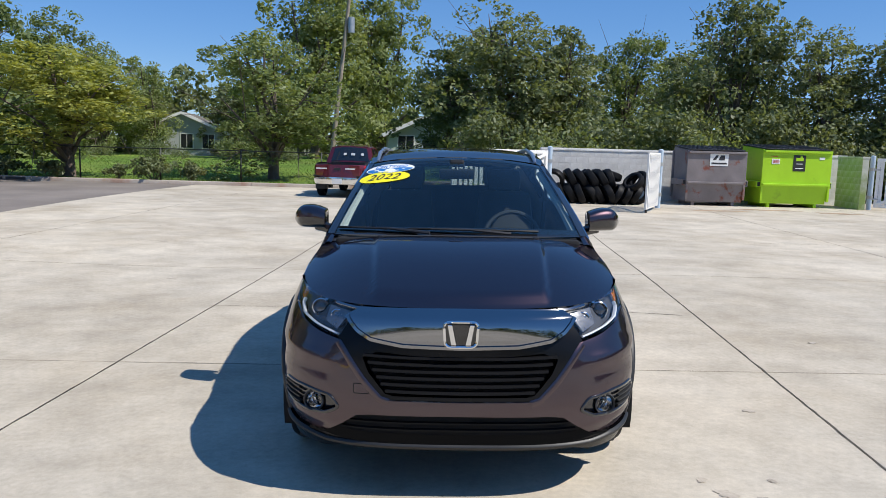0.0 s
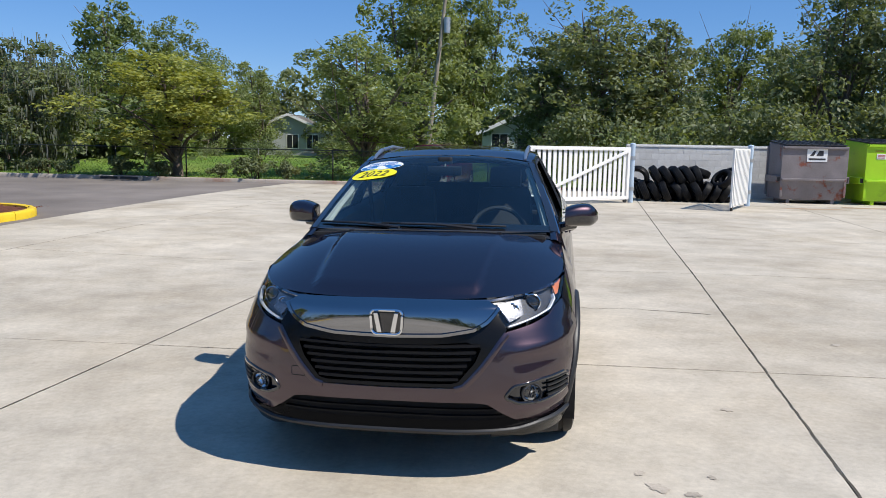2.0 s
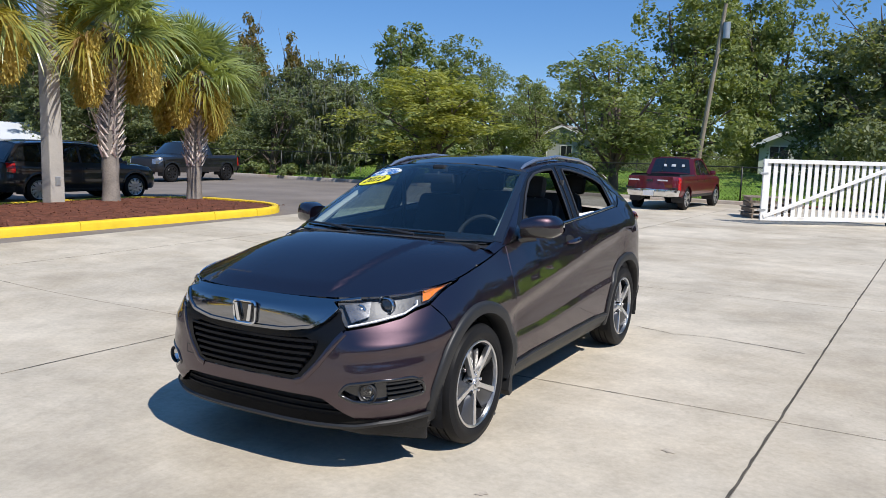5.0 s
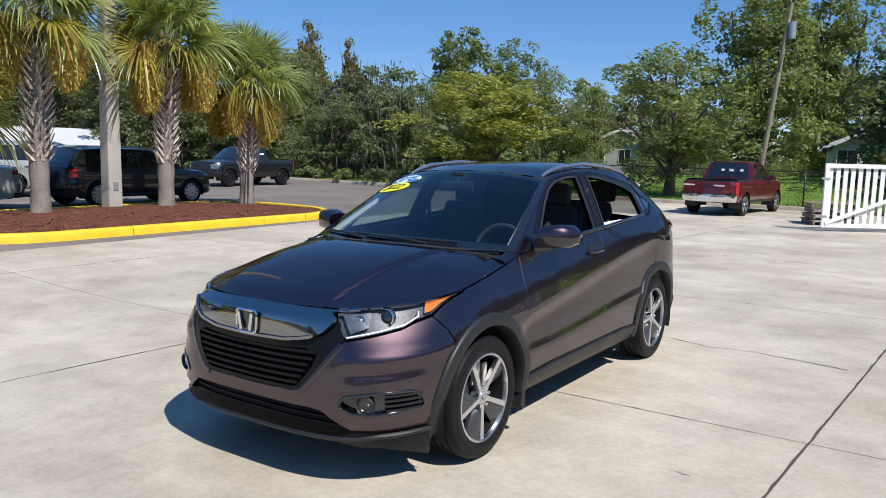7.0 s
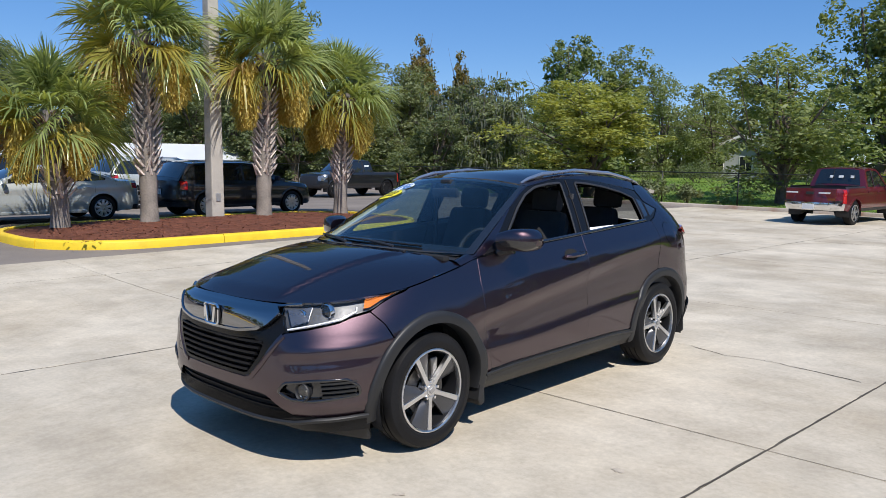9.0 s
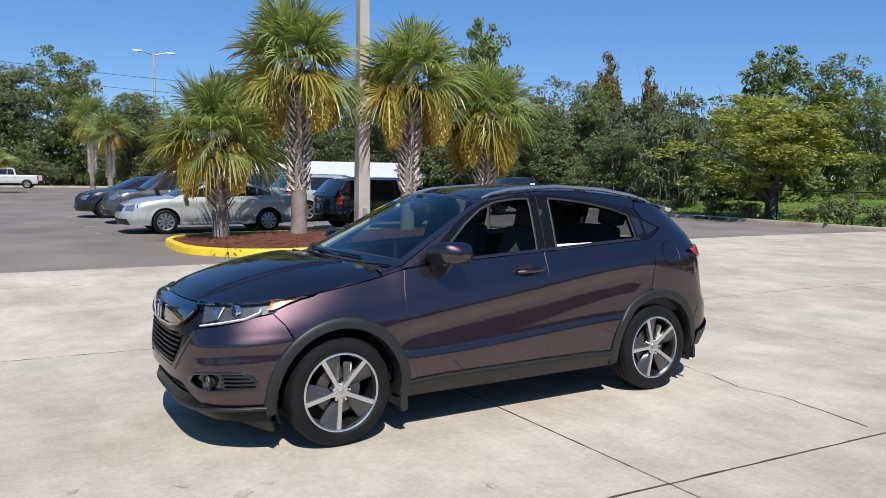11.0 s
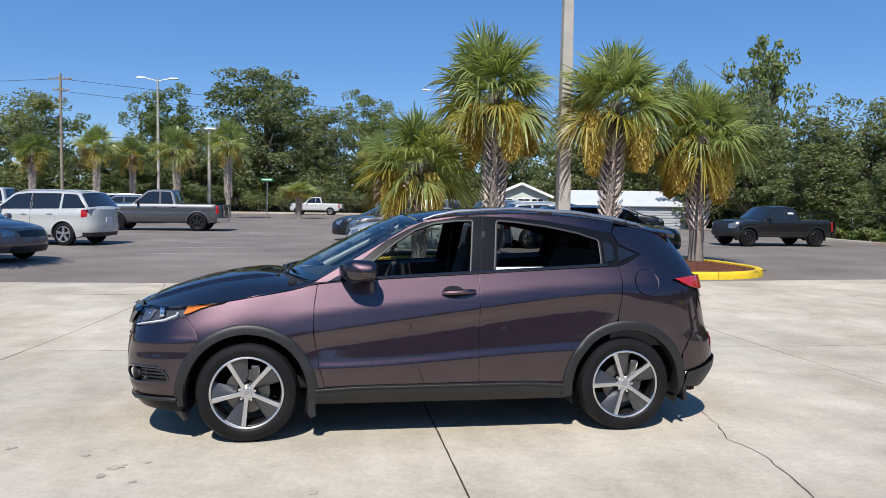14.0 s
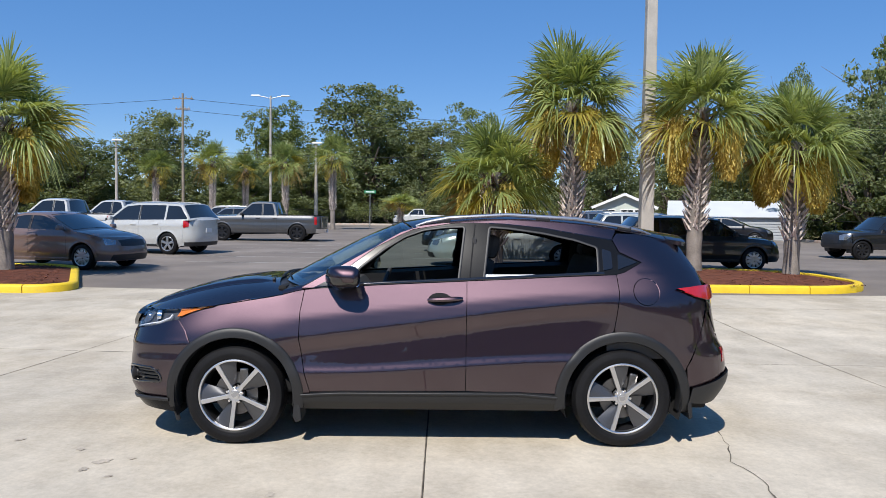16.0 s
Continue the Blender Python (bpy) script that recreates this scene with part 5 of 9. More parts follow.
_rng = random.Random(12)
_lab = "worn black rubber tyre leaning in a pile"
for row, z in ((0, 0.33), (1, 0.33), (2, 0.78), (3, 0.76)):
    for k in range(9 if row < 2 else 5):
        x = 3.55 + 0.29 * k + _rng.uniform(-0.04, 0.04) + (0.38 if row > 1 else 0)
        lean = _rng.uniform(54, 72) * (1 if k < 6 else -1)
        loose_tyre(pose(x, 23.4 + 0.62 * (row == 1) + 0.12 * (row == 2) + 0.70 * (row == 3) + _rng.uniform(-0.08, 0.08), z - 0.03, _rng.uniform(-10, 10), lean, _rng.uniform(-14, 14)), _lab)
for x, y, z, rx, ry in ((3.35, 23.5, 0.72, 6, 62), (5.15, 23.7, 0.86, 8, 16), (5.75, 23.3, 0.70, 4, -50), (6.0, 23.6, 0.72, 0, -60), (5.95, 23.5, 0.33, 0, -66), (5.3, 24.2, 0.12, 2, 3), (3.4, 24.3, 0.33, 0, 70)):
    loose_tyre(pose(x, y, z, rx, ry, _rng.uniform(0, 90)), _lab)

top = group_box("pallet_stack", "stack of weathered reddish timber pallets by the gate", "pallets", (0.0, 22.6, 0), 20)
for k in range(4):
    dx, tw = _rng.uniform(-0.06, 0.06), _rng.uniform(-6, 6)
    pal = new("pallet")
    pal.parent = top
    pal.matrix_basis = pose(dx, 0, 0.145 * k, 0, 0, tw)
    for j in range(6):
        bm = bmesh.new()
        box(bm, (0, -0.45 + 0.18 * j, 0.125), (1.15, 0.1, 0.02), 0.003)
        part("board", bm, M_TIMBER, pal)
    for j in (-0.5, 0, 0.5):
        bm = bmesh.new()
        box(bm, (j, 0, 0.062), (0.05, 1.0, 0.1), 0.004)
        part("bearer", bm, M_TIMBER, pal)


# ---- fence, sheds and houses ----
def wire_fence(a, b, h, label):
    a, b = Vector((*a, 0)), Vector((*b, 0))
    L = (b - a).length
    top = group_box("fence", label, "fence", tuple(a), math.degrees(math.atan2(b.y - a.y, b.x - a.x)))
    n = int(L / 2.9)
    bm = bmesh.new()
    rod(bm, (0, 0, -0.1), (0, 0, h + 0.03), 0.028, n=8)
    pm = to_mesh("post", bm, M_WIRE)
    for k in range(n + 1):
        ob = new("post", pm)
        ob.parent, ob.location = top, (L * k / n, 0, 0)
    bm = bmesh.new()
    rod(bm, (0, 0, h), (L, 0, h), 0.02, n=6)
    part("top_rail", bm, M_WIRE, top)
    vs, qs = [], []
    step, r = 0.16, 0.0028
    for s in (1, -1):
        x = -h
        while x < L:
            x0, x1 = (x, x + h) if s > 0 else (x + h, x)
            z0, z1 = 0.02, h
            lo, hi = max(0, min(x0, x1)), min(L, max(x0, x1))
            if hi > lo:
                f = lambda q: z0 + (z1 - z0) * (q - x0) / (x1 - x0)
                b0 = len(vs)
                vs += [(lo, 0, f(lo) - r), (lo, 0, f(lo) + r), (hi, 0, f(hi) + r), (hi, 0, f(hi) - r)]
                qs.append((b0, b0 + 1, b0 + 2, b0 + 3))
            x += step
    part("mesh", mesh_np("mesh", vs, qs, M_WIRE), M_WIRE, top, "black chain-link mesh")


wire_fence((-44, 28.75), (1.4, 28.75), 1.25, "black chain-link fence along the lawn")
wire_fence((-71.9, -40), (-71.9, 20), 1.5, "dark chain-link fence along the far road")
kerb_ring("kerb", [(-71.0 - 0.02 * k, -58 + 3 * k) for k in range(29)], 0.3, 0.16, M_KERB, "low concrete kerb at the far edge of the lot", closed=False, seg=2.5)


def house(at, turn, w, d, eave, ridge, wall, roof, label, porch=True):
    top = group_box("house", label, "house", at, turn)
    bm = bmesh.new()
    prism(bm, [(-w / 2, 0), (w / 2, 0), (w / 2, eave), (0, ridge - 0.08), (-w / 2, eave)], d, "y", -d / 2)
    body = part("wall", bm, wall, top)
    for s in (-1, 1):
        bm = bmesh.new()
        L = math.hypot(w / 2 + 0.4, (ridge - eave) * (w / 2 + 0.4) / (w / 2))
        ang = math.degrees(math.atan2(ridge - eave, w / 2))
        box(bm, (s * (w / 4 + 0.2), 0, (eave + ridge) / 2 - 0.05), (L, d + 0.8, 0.1), 0.01, rot3(0, s * ang, 0))
        part("roof", bm, roof, top)
        bm = bmesh.new()
        box(bm, (s * (w / 4 + 0.2), -d / 2 - 0.42, (eave + ridge) / 2 - 0.08), (L, 0.04, 0.2), 0.005, rot3(0, s * ang, 0))
        part("bargeboard", bm, M_WHITE, top)
    for x in ((-w * 0.28, w * 0.05, w * 0.3) if w > 4 else (0,)):
        bm = bmesh.new()
        box(bm, (x, -d / 2 - 0.02, 1.25), (1.0, 0.06, 1.2), 0.01)
        wf = part("window", bm, M_WHITE, top)
        for s in (-1, 1):
            bm = bmesh.new()
            box(bm, (x + s * 0.23, -d / 2 - 0.045, 1.25), (0.42, 0.03, 1.08))
            part("pane", bm, M_DARKWIN, wf)
    return top


house((-21.0, 63.0, 0.3), 8, 6.5, 6.0, 2.0, 3.4, M_SIDING, M_SHINGLE, "grey gabled house behind the trees")
house((-1.4, 47.5, 0.4), 6, 4.4, 6.0, 1.95, 2.95, M_HOUSE, M_ROOFW, "small pale green gabled house behind the trees")
house((-55.0, 20.5, 0.0), 80, 4.2, 4.4, 2.1, 3.0, M_HOUSE, M_SHINGLE, "small pale house at the edge of the lot")
house((-36.0, 55.0, 0.3), -10, 7.0, 6.0, 2.5, 3.9, M_WHITE, M_SHINGLE, "pale house half hidden by trees")

shed = group_box("shed", "low grey metal shed with a white gabled roof", "shed", (-43.0, 24.6, -0.05), 72)
bm = bmesh.new()
box(bm, (0, 0, 0.75), (7.6, 4.4, 1.5))
wallp = part("wall", bm, M_SIDING, shed)
for k in range(9):
    bm = bmesh.new()
    box(bm, (0, -2.215, 0.12 + 0.165 * k), (7.6, 0.035, 0.12), 0.012)
    part("siding_board", bm, M_SIDING, wallp)
for s in (-1, 1):
    bm = bmesh.new()
    box(bm, (0, s * 1.2, 1.95), (7.9, 2.65, 0.06), 0.01, rot3(-s * 22, 0, 0))
    part("roof", bm, M_ROOFW, shed)
    # black panel that paints the dark interior seen in the gable end
    bm = bmesh.new()
    prism(bm, [(-2.2, 1.5), (2.2, 1.5), (0, 2.38)], 0.08, "x", s * 3.8 - 0.04)
    part("gable_shade", bm, M_BLACK, shed)

sign = group_box("street_sign", "green street name sign on a steel post", "street sign", (-55.8, 0.2, 0))
bm = bmesh.new()
rod(bm, (0, 0, 0), (0, 0, 2.9), 0.035, n=8)
part("post", bm, M_STEEL, sign)
bm = bmesh.new()
box(bm, (0.04, 0, 3.0), (0.02, 0.95, 0.24), 0.004)
plate = part("plate", bm, M_SIGNG, sign)
bm = bmesh.new()
box(bm, (0.055, 0, 3.0), (0.006, 0.7, 0.08))
part("print", bm, M_SIGNW, plate)

bm = bmesh.new()
box(bm, (-15.9, 27.67, 0.06), (1.9, 0.34, 0.16), 0.03)
drain = part("storm_drain", bm, M_KERB)
tagged(drain, "concrete storm drain inlet in the kerb, its shaded opening drawn in black", "storm drain")
# black plates on the solid inlet paint the shade inside its openings
for s in (-1, 1):
    bm = bmesh.new()
    box(bm, (-15.9 + s * 0.42, 27.495, 0.06), (0.72, 0.02, 0.09))
    part("mouth", bm, M_BLACK, drain)

block_wall("wall_north", (3.15, 25.5), (13.6, 26.1), 1.72, M_BLOCK, "whitewashed block wall behind the tyres and bins")
block_wall("wall_side", (13.25, 25.7), (13.15, 24.0), 1.6, M_MOSSWALL, "short block wall streaked with green moss")


# ---- curved panels ----
import functools
from mathutils.geometry import delaunay_2d_cdt


def inside(p, poly):
    x, y = p
    c = False
    for (x0, y0), (x1, y1) in zip(poly, poly[1:] + poly[:1]):
        if (y0 > y) != (y1 > y) and x < (x1 - x0) * (y - y0) / (y1 - y0) + x0:
            c = not c
    return c


def inside_many(P, poly):
    """The same test for many points at once."""
    x, y = P[:, 0], P[:, 1]
    c = np.zeros(len(P), dtype=bool)
    for (x0, y0), (x1, y1) in zip(poly, poly[1:] + poly[:1]):
        if y0 != y1:
            c ^= ((y0 > y) != (y1 > y)) & (x < (x1 - x0) * (y - y0) / (y1 - y0) + x0)
    return c


def dense(poly, step, closed=True):
    out = []
    for (x0, y0), (x1, y1) in zip(poly, poly[1:] + (poly[:1] if closed else [])):
        n = max(1, int(math.hypot(x1 - x0, y1 - y0) / step))
        out += [(x0 + (x1 - x0) * k / n, y0 + (y1 - y0) * k / n) for k in range(n)]
    if not closed:
        out.append(poly[-1])
    return out


def rounded(poly, r=0.03, n=5):
    """The polygon with its corners rounded."""
    out = []
    m = len(poly)
    for i in range(m):
        p, a, b = Vector(poly[i]), Vector(poly[i - 1]), Vector(poly[(i + 1) % m])
        da, db = a - p, b - p
        ra = min(r, da.length * 0.45, db.length * 0.45)
        s, e = p + da.normalized() * ra, p + db.normalized() * ra
        for k in range(n + 1):
            t = k / n
            q = s * (1 - t) ** 2 + p * 2 * t * (1 - t) + e * t * t
            out.append((q.x, q.y))
    return out


def shrink(poly, d):
    """The polygon drawn in by d."""
    area = sum(x0 * y1 - x1 * y0 for (x0, y0), (x1, y1) in zip(poly, poly[1:] + poly[:1]))
    sgn = 1 if area > 0 else -1
    out = []
    m = len(poly)
    for i in range(m):
        p, a, b = Vector(poly[i]), Vector(poly[i - 1]), Vector(poly[(i + 1) % m])
        u, v = (p - a), (b - p)
        if u.length < 1e-6 or v.length < 1e-6:
            out.append(tuple(p))
            continue
        u.normalize(), v.normalize()
        nrm = Vector((-u.y - v.y, u.x + v.x))
        L = nrm.length
        if L < 1e-3:
            out.append(tuple(p))
            continue
        k = min(2.0, 1 / max(0.4, L / 2)) * d * sgn
        out.append((p.x + nrm.x / L * k, p.y + nrm.y / L * k))
    return out


def normal_at(fn, p, q, e=0.007):
    a = fn(p + e, q) - fn(p - e, q)
    b = fn(p, q + e) - fn(p, q - e)
    n = a.cross(b)
    if n.length < 1e-12:
        n = Vector((0, 0, 1))
    n.normalize()
    c = fn(p, q)
    return n if n.dot(c - Vector((0, c.y * 0.75, 0.42))) > 0 else -n


def skin(name, outline, fn, mat, parent, holes=(), lines=(), step=0.03, gap=0.0025, lift=0.0, flange=0.014, label="", mirror=True, only=0):
    """A curved panel: the outline, laid on the skin fn, with holes, turned-in edges and exact normals."""
    edge = dense(shrink(outline, gap) if gap else outline, step)
    cuts = [dense(shrink(h, -gap) if gap else h, step) for h in holes]
    pts = [Vector(p) for p in edge]
    edges = [(i, (i + 1) % len(edge)) for i in range(len(edge))]
    for c in cuts:
        b = len(pts)
        pts += [Vector(p) for p in c]
        edges += [(b + i, b + (i + 1) % len(c)) for i in range(len(c))]
    nb = len(pts)
    x0, x1 = min(p.x for p in pts), max(p.x for p in pts)
    y0, y1 = min(p.y for p in pts), max(p.y for p in pts)
    nx, ny = int((x1 - x0) / step) + 1, int((y1 - y0) / step) + 1
    rim = np.array([(p.x, p.y) for p in pts])
    for ln in lines:
        for p in dense(ln, step * 0.8, False):
            if inside(p, edge) and np.min((rim[:nb, 0] - p[0]) ** 2 + (rim[:nb, 1] - p[1]) ** 2) > (step * 0.4) ** 2:
                pts.append(Vector(p))
    rim = np.array([(p.x, p.y) for p in pts])
    gx, gy = np.meshgrid(x0 + (x1 - x0) * np.arange(nx + 1) / max(1, nx), y0 + (y1 - y0) * np.arange(ny + 1) / max(1, ny), indexing="ij")
    G = np.stack([gx.ravel(), gy.ravel()], 1)
    ok = inside_many(G, edge)
    for c in cuts:
        ok &= ~inside_many(G, c)
    for p in G[ok]:
        if np.min((rim[:, 0] - p[0]) ** 2 + (rim[:, 1] - p[1]) ** 2) > (step * 0.45) ** 2:
            pts.append(Vector((float(p[0]), float(p[1]))))
    res = delaunay_2d_cdt(pts, edges, [], 0, 1e-6)
    V2, _, F2 = res[0], res[1], res[2]
    mid = np.array([(sum(V2[k].x for k in f) / 3, sum(V2[k].y for k in f) / 3) for f in F2])
    ok = inside_many(mid, edge)
    for h in cuts:
        ok &= ~inside_many(mid, h)
    keep = [f for f, good in zip(F2, ok) if good]
    P = [fn(p.x, p.y) for p in V2]
    N = [normal_at(fn, p.x, p.y) for p in V2]
    count = {}
    for f in keep:
        for k in range(3):
            e = (f[k], f[(k + 1) % 3])
            key = (min(e), max(e))
            count[key] = count.get(key, 0) + 1
    closing, b0 = set(), 0
    for loop in [edge] + cuts:
        closing.add((b0, b0 + len(loop) - 1))
        b0 += len(loop)
    obs = []
    for s in ((1, -1) if mirror else (1,)):
        if only and s != only:
            continue
        bm = bmesh.new()
        verts, norms = [], []
        for p, n in zip(P, N):
            q = p + n * lift
            verts.append(bm.verts.new((q.x * s, q.y, q.z)))
            norms.append((n.x * s, n.y, n.z))
        for f in keep:
            a, b, c = (P[k] for k in f)
            flip = (b - a).cross(c - a).dot(N[f[0]] + N[f[1]] + N[f[2]]) < 0
            order = f[::-1] if flip else f
            fv = [verts[k] for k in order]
            if s < 0:
                fv.reverse()
            try:
                bm.faces.new(fv)
            except ValueError:
                pass
        if flange:
            ring = {}
            for (i, j), c in count.items():
                if c == 1:
                    for k in (i, j):
                        if k not in ring:
                            o, n = P[k] + N[k] * lift, N[k]
                            d = o - n * flange
                            u = bm.verts.new((o.x * s, o.y, o.z))
                            v = bm.verts.new((d.x * s, d.y, d.z))
                            norms += [(n.x * s, n.y, n.z)] * 2
                            ring[k] = (u, v)
                    try:
                        a, b = (j, i) if (i, j) in closing else (i, j)
                        bm.faces.new((ring[a][0], ring[b][0], ring[b][1], ring[a][1]))
                    except ValueError:
                        pass
        bm.verts.index_update()
        me = bpy.data.meshes.new(name)
        bm.to_mesh(me)
        bm.free()
        me.materials.append(mat)
        me.shade_smooth()
        me.normals_split_custom_set_from_vertices(norms)
        ob = new(name, me)
        par = parent if not isinstance(parent, (list, tuple)) else parent[0 if s > 0 else 1]
        ob.parent = par
        if label:
            tagged(ob, label)
        obs.append(ob)
    return obs


def strip(name, line, fn, width, height, mat, parent, closed=False, mirror=True, label="", step=0.02, only=0):
    """A raised moulding along a line on the skin."""
    pts = dense(line, step, closed)
    obs = []
    m = len(pts)
    C = [fn(*p) for p in pts]
    N = [normal_at(fn, *p) for p in pts]
    for s in ((1, -1) if mirror else (1,)):
        if only and s != only:
            continue
        bm = bmesh.new()
        rows = []
        for i in range(m):
            a, b = C[(i - 1) % m if closed else max(0, i - 1)], C[(i + 1) % m if closed else min(m - 1, i + 1)]
            d = (b - a).normalized()
            t = d.cross(N[i]).normalized()
            prof = [(-0.5, -0.004), (-0.5, height * 0.5), (-0.32, height), (0.32, height), (0.5, height * 0.5), (0.5, -0.004)]
            rows.append([bm.verts.new(tuple(Vector(((C[i] + t * u * width + N[i] * h).x * s, (C[i] + t * u * width + N[i] * h).y, (C[i] + t * u * width + N[i] * h).z)))) for u, h in prof])
        for i in range(m if closed else m - 1):
            a, b = rows[i], rows[(i + 1) % m]
            for k in range(5):
                bm.faces.new((a[k], a[k + 1], b[k + 1], b[k]))
        if not closed:
            bm.faces.new(rows[0])
            bm.faces.new(rows[-1][::-1])
        bmesh.ops.recalc_face_normals(bm, faces=bm.faces[:])
        par = parent if not isinstance(parent, (list, tuple)) else parent[0 if s > 0 else 1]
        obs.append(part(name, bm, mat, par, label, smooth=True, sharp=50))
    return obs


def arc(cy, cz, r, a0, a1, n=24):
    return [(cy + r * math.cos(radians(a0 + (a1 - a0) * k / n)), cz + r * math.sin(radians(a0 + (a1 - a0) * k / n))) for k in range(n + 1)]


def grid_skin(name, fn, u0, u1, v0, v1, nu, nv, mat, parent, label="", flange=0.012, warp=None):
    """A panel over a whole rectangle of parameters, with turned-in edges and exact normals."""
    vs, ns = [], []
    for j in range(nv + 1):
        for i in range(nu + 1):
            u, v = u0 + (u1 - u0) * i / nu, v0 + (v1 - v0) * j / nv
            p = fn(u, v)
            e = 0.004
            a = fn(min(u1, u + e), v) - fn(max(u0, u - e), v)
            b = fn(u, min(v1, v + e)) - fn(u, max(v0, v - e))
            n = a.cross(b)
            n = n.normalized() if n.length > 1e-12 else Vector((0, 0, 1))
            if n.dot(p - Vector((0, p.y * 0.75, 0.6))) < 0:
                n = -n
            vs.append(p)
            ns.append(n)
    w = nu + 1
    qs = [(j * w + i, j * w + i + 1, (j + 1) * w + i + 1, (j + 1) * w + i) for j in range(nv) for i in range(nu)]
    a, b, c = (vs[k] for k in qs[len(qs) // 2][:3])
    if (b - a).cross(c - a).dot(ns[qs[len(qs) // 2][0]]) < 0:
        qs = [q[::-1] for q in qs]
    if flange:
        loop = list(range(w)) + [j * w + nu for j in range(1, nv + 1)] + [nv * w + i for i in range(nu - 1, -1, -1)] + [j * w for j in range(nv - 1, 0, -1)]
        base = len(vs)
        vs += [vs[k].copy() for k in loop] + [vs[k] - ns[k] * flange for k in loop]
        ns += [ns[k] for k in loop] * 2
        m = len(loop)
        qs += [(base + k, base + (k + 1) % m, base + m + (k + 1) % m, base + m + k) for k in range(m)]
    me = mesh_np(name, [tuple(p) for p in vs], qs, mat, True)
    me.normals_split_custom_set_from_vertices([tuple(n) for n in ns])
    ob = new(name, me)
    ob.parent = parent
    return tagged(ob, label)


def deep(fn, d):
    return lambda p, q: fn(p, q) + Vector((0, d, 0))


def full(poly):
    """A half outline that starts and ends on the centre line, completed to both sides."""
    return poly + [(-a, b) for a, b in poly[::-1] if abs(a) > 1e-6]


# ---- parked vehicles ----
M_GLASSDARK = surf("tinted_car_glass", (0.012, 0.014, 0.016), 0.05, var=0.1, scale=1, bump=0.0, coat=1.0, rvar=0.02)
M_CHROME = surf("chrome", (0.75, 0.76, 0.78), 0.12, 1.0, var=0.05, bump=0.0, rvar=0.05)
M_ALLOY = surf("alloy_wheel", (0.55, 0.55, 0.56), 0.3, 0.9, var=0.1, bump=0.0)
M_RIMBLK = surf("black_wheel", (0.02, 0.02, 0.022), 0.35, 0.3, var=0.1, bump=0.0)
M_TAIL = lamp_glass("red_tail_glass", (0.42, 0.012, 0.014))
M_AMBER = lamp_glass("amber_glass", (0.75, 0.20, 0.015))
M_HEAD = surf("clear_lamp_glass", (0.30, 0.31, 0.33), 0.15, 0.7, var=0.2, scale=20, fine=60, bump=0.3, depth=0.003, coat=1.0, rvar=0.08)
M_PLATE = surf("plate_white", (0.7, 0.7, 0.7), 0.5, var=0.05)
PAINTS = {"red": car_paint("red_paint", (0.125, 0.008, 0.018), 0.35), "charcoal": car_paint("charcoal_paint", (0.020, 0.021, 0.024), 0.5), "black": car_paint("black_paint", (0.008, 0.008, 0.011), 0.3),
          "silver": car_paint("silver_paint", (0.46, 0.485, 0.475), 0.35), "bronze": car_paint("bronze_paint", (0.21, 0.145, 0.125), 0.35), "white": car_paint("white_car_paint", (0.50, 0.505, 0.495), 0.0),
          "grey": car_paint("grey_paint", (0.105, 0.108, 0.114), 0.6), "pale": car_paint("pale_silver_paint", (0.52, 0.525, 0.51), 0.15), "steel": car_paint("steel_blue_paint", (0.09, 0.11, 0.145), 0.6)}


def plain_wheel(parent, x, y, r, side, dark=False, spokes=6, w=0.22):
    """A road wheel: tyre with ribs, rim dish, hub and spokes."""
    wh = new("wheel")
    wh.parent, wh.location = parent, (x, y, r)
    bm = bmesh.new()
    s, rr = w / 2, r * 0.66
    spin_profile(bm, [(-s * 0.8, rr), (-s, rr + 0.03), (-s, r - 0.05), (-s * 0.8, r - 0.01), (-s * 0.4, r), (s * 0.4, r), (s * 0.8, r - 0.01), (s, r - 0.05), (s, rr + 0.03), (s * 0.8, rr), (s * 0.2, rr * 0.96)], 30, "y")
    part("tyre", bm, M_RUBBER, wh, "black rubber tyre", smooth=True)
    bm = bmesh.new()
    spin_profile(bm, [(side * s * 0.92, rr + 0.005), (side * s * 0.95, rr - 0.02), (side * s * 0.3, rr - 0.05), (side * s * 0.1, 0.02)], 30, "y")
    part("rim", bm, M_RIMBLK, wh, smooth=True)
    bm = bmesh.new()
    spin_profile(bm, [(side * s * 0.93, rr + 0.008), (side * s * 1.0, rr), (side * s * 0.93, rr - 0.022)], 30, "y")
    for k in range(spokes):
        a = 2 * math.pi * k / spokes
        m = Matrix.Rotation(a, 3, "Y")
        vs = box(bm, (0, side * s * 0.78, rr * 0.5), (rr * 0.26, 0.03, rr * 0.98), 0.006, taper=(1.4, 1.0))
        bmesh.ops.rotate(bm, cent=(0, 0, 0), matrix=m, verts=[v for v in vs if v.is_valid])
    rod(bm, (0, side * s * 0.6, 0), (0, side * s * 0.95, 0), rr * 0.24, rr * 0.18, n=14)
    part("spokes", bm, M_RIMBLK if dark else M_ALLOY, wh, smooth=True)
    return wh


def loft(bm, rows, close=False):
    """Skin between rows of equally many points."""
    vr = [[bm.verts.new(p) for p in r] for r in rows]
    for a, b in zip(vr, vr[1:]):
        for k in range(len(a) - 1):
            bm.faces.new((a[k], a[k + 1], b[k + 1], b[k]))
    if close:
        bm.faces.new(vr[0])
        bm.faces.new(vr[-1][::-1])
    bmesh.ops.recalc_face_normals(bm, faces=bm.faces[:])
    return vr


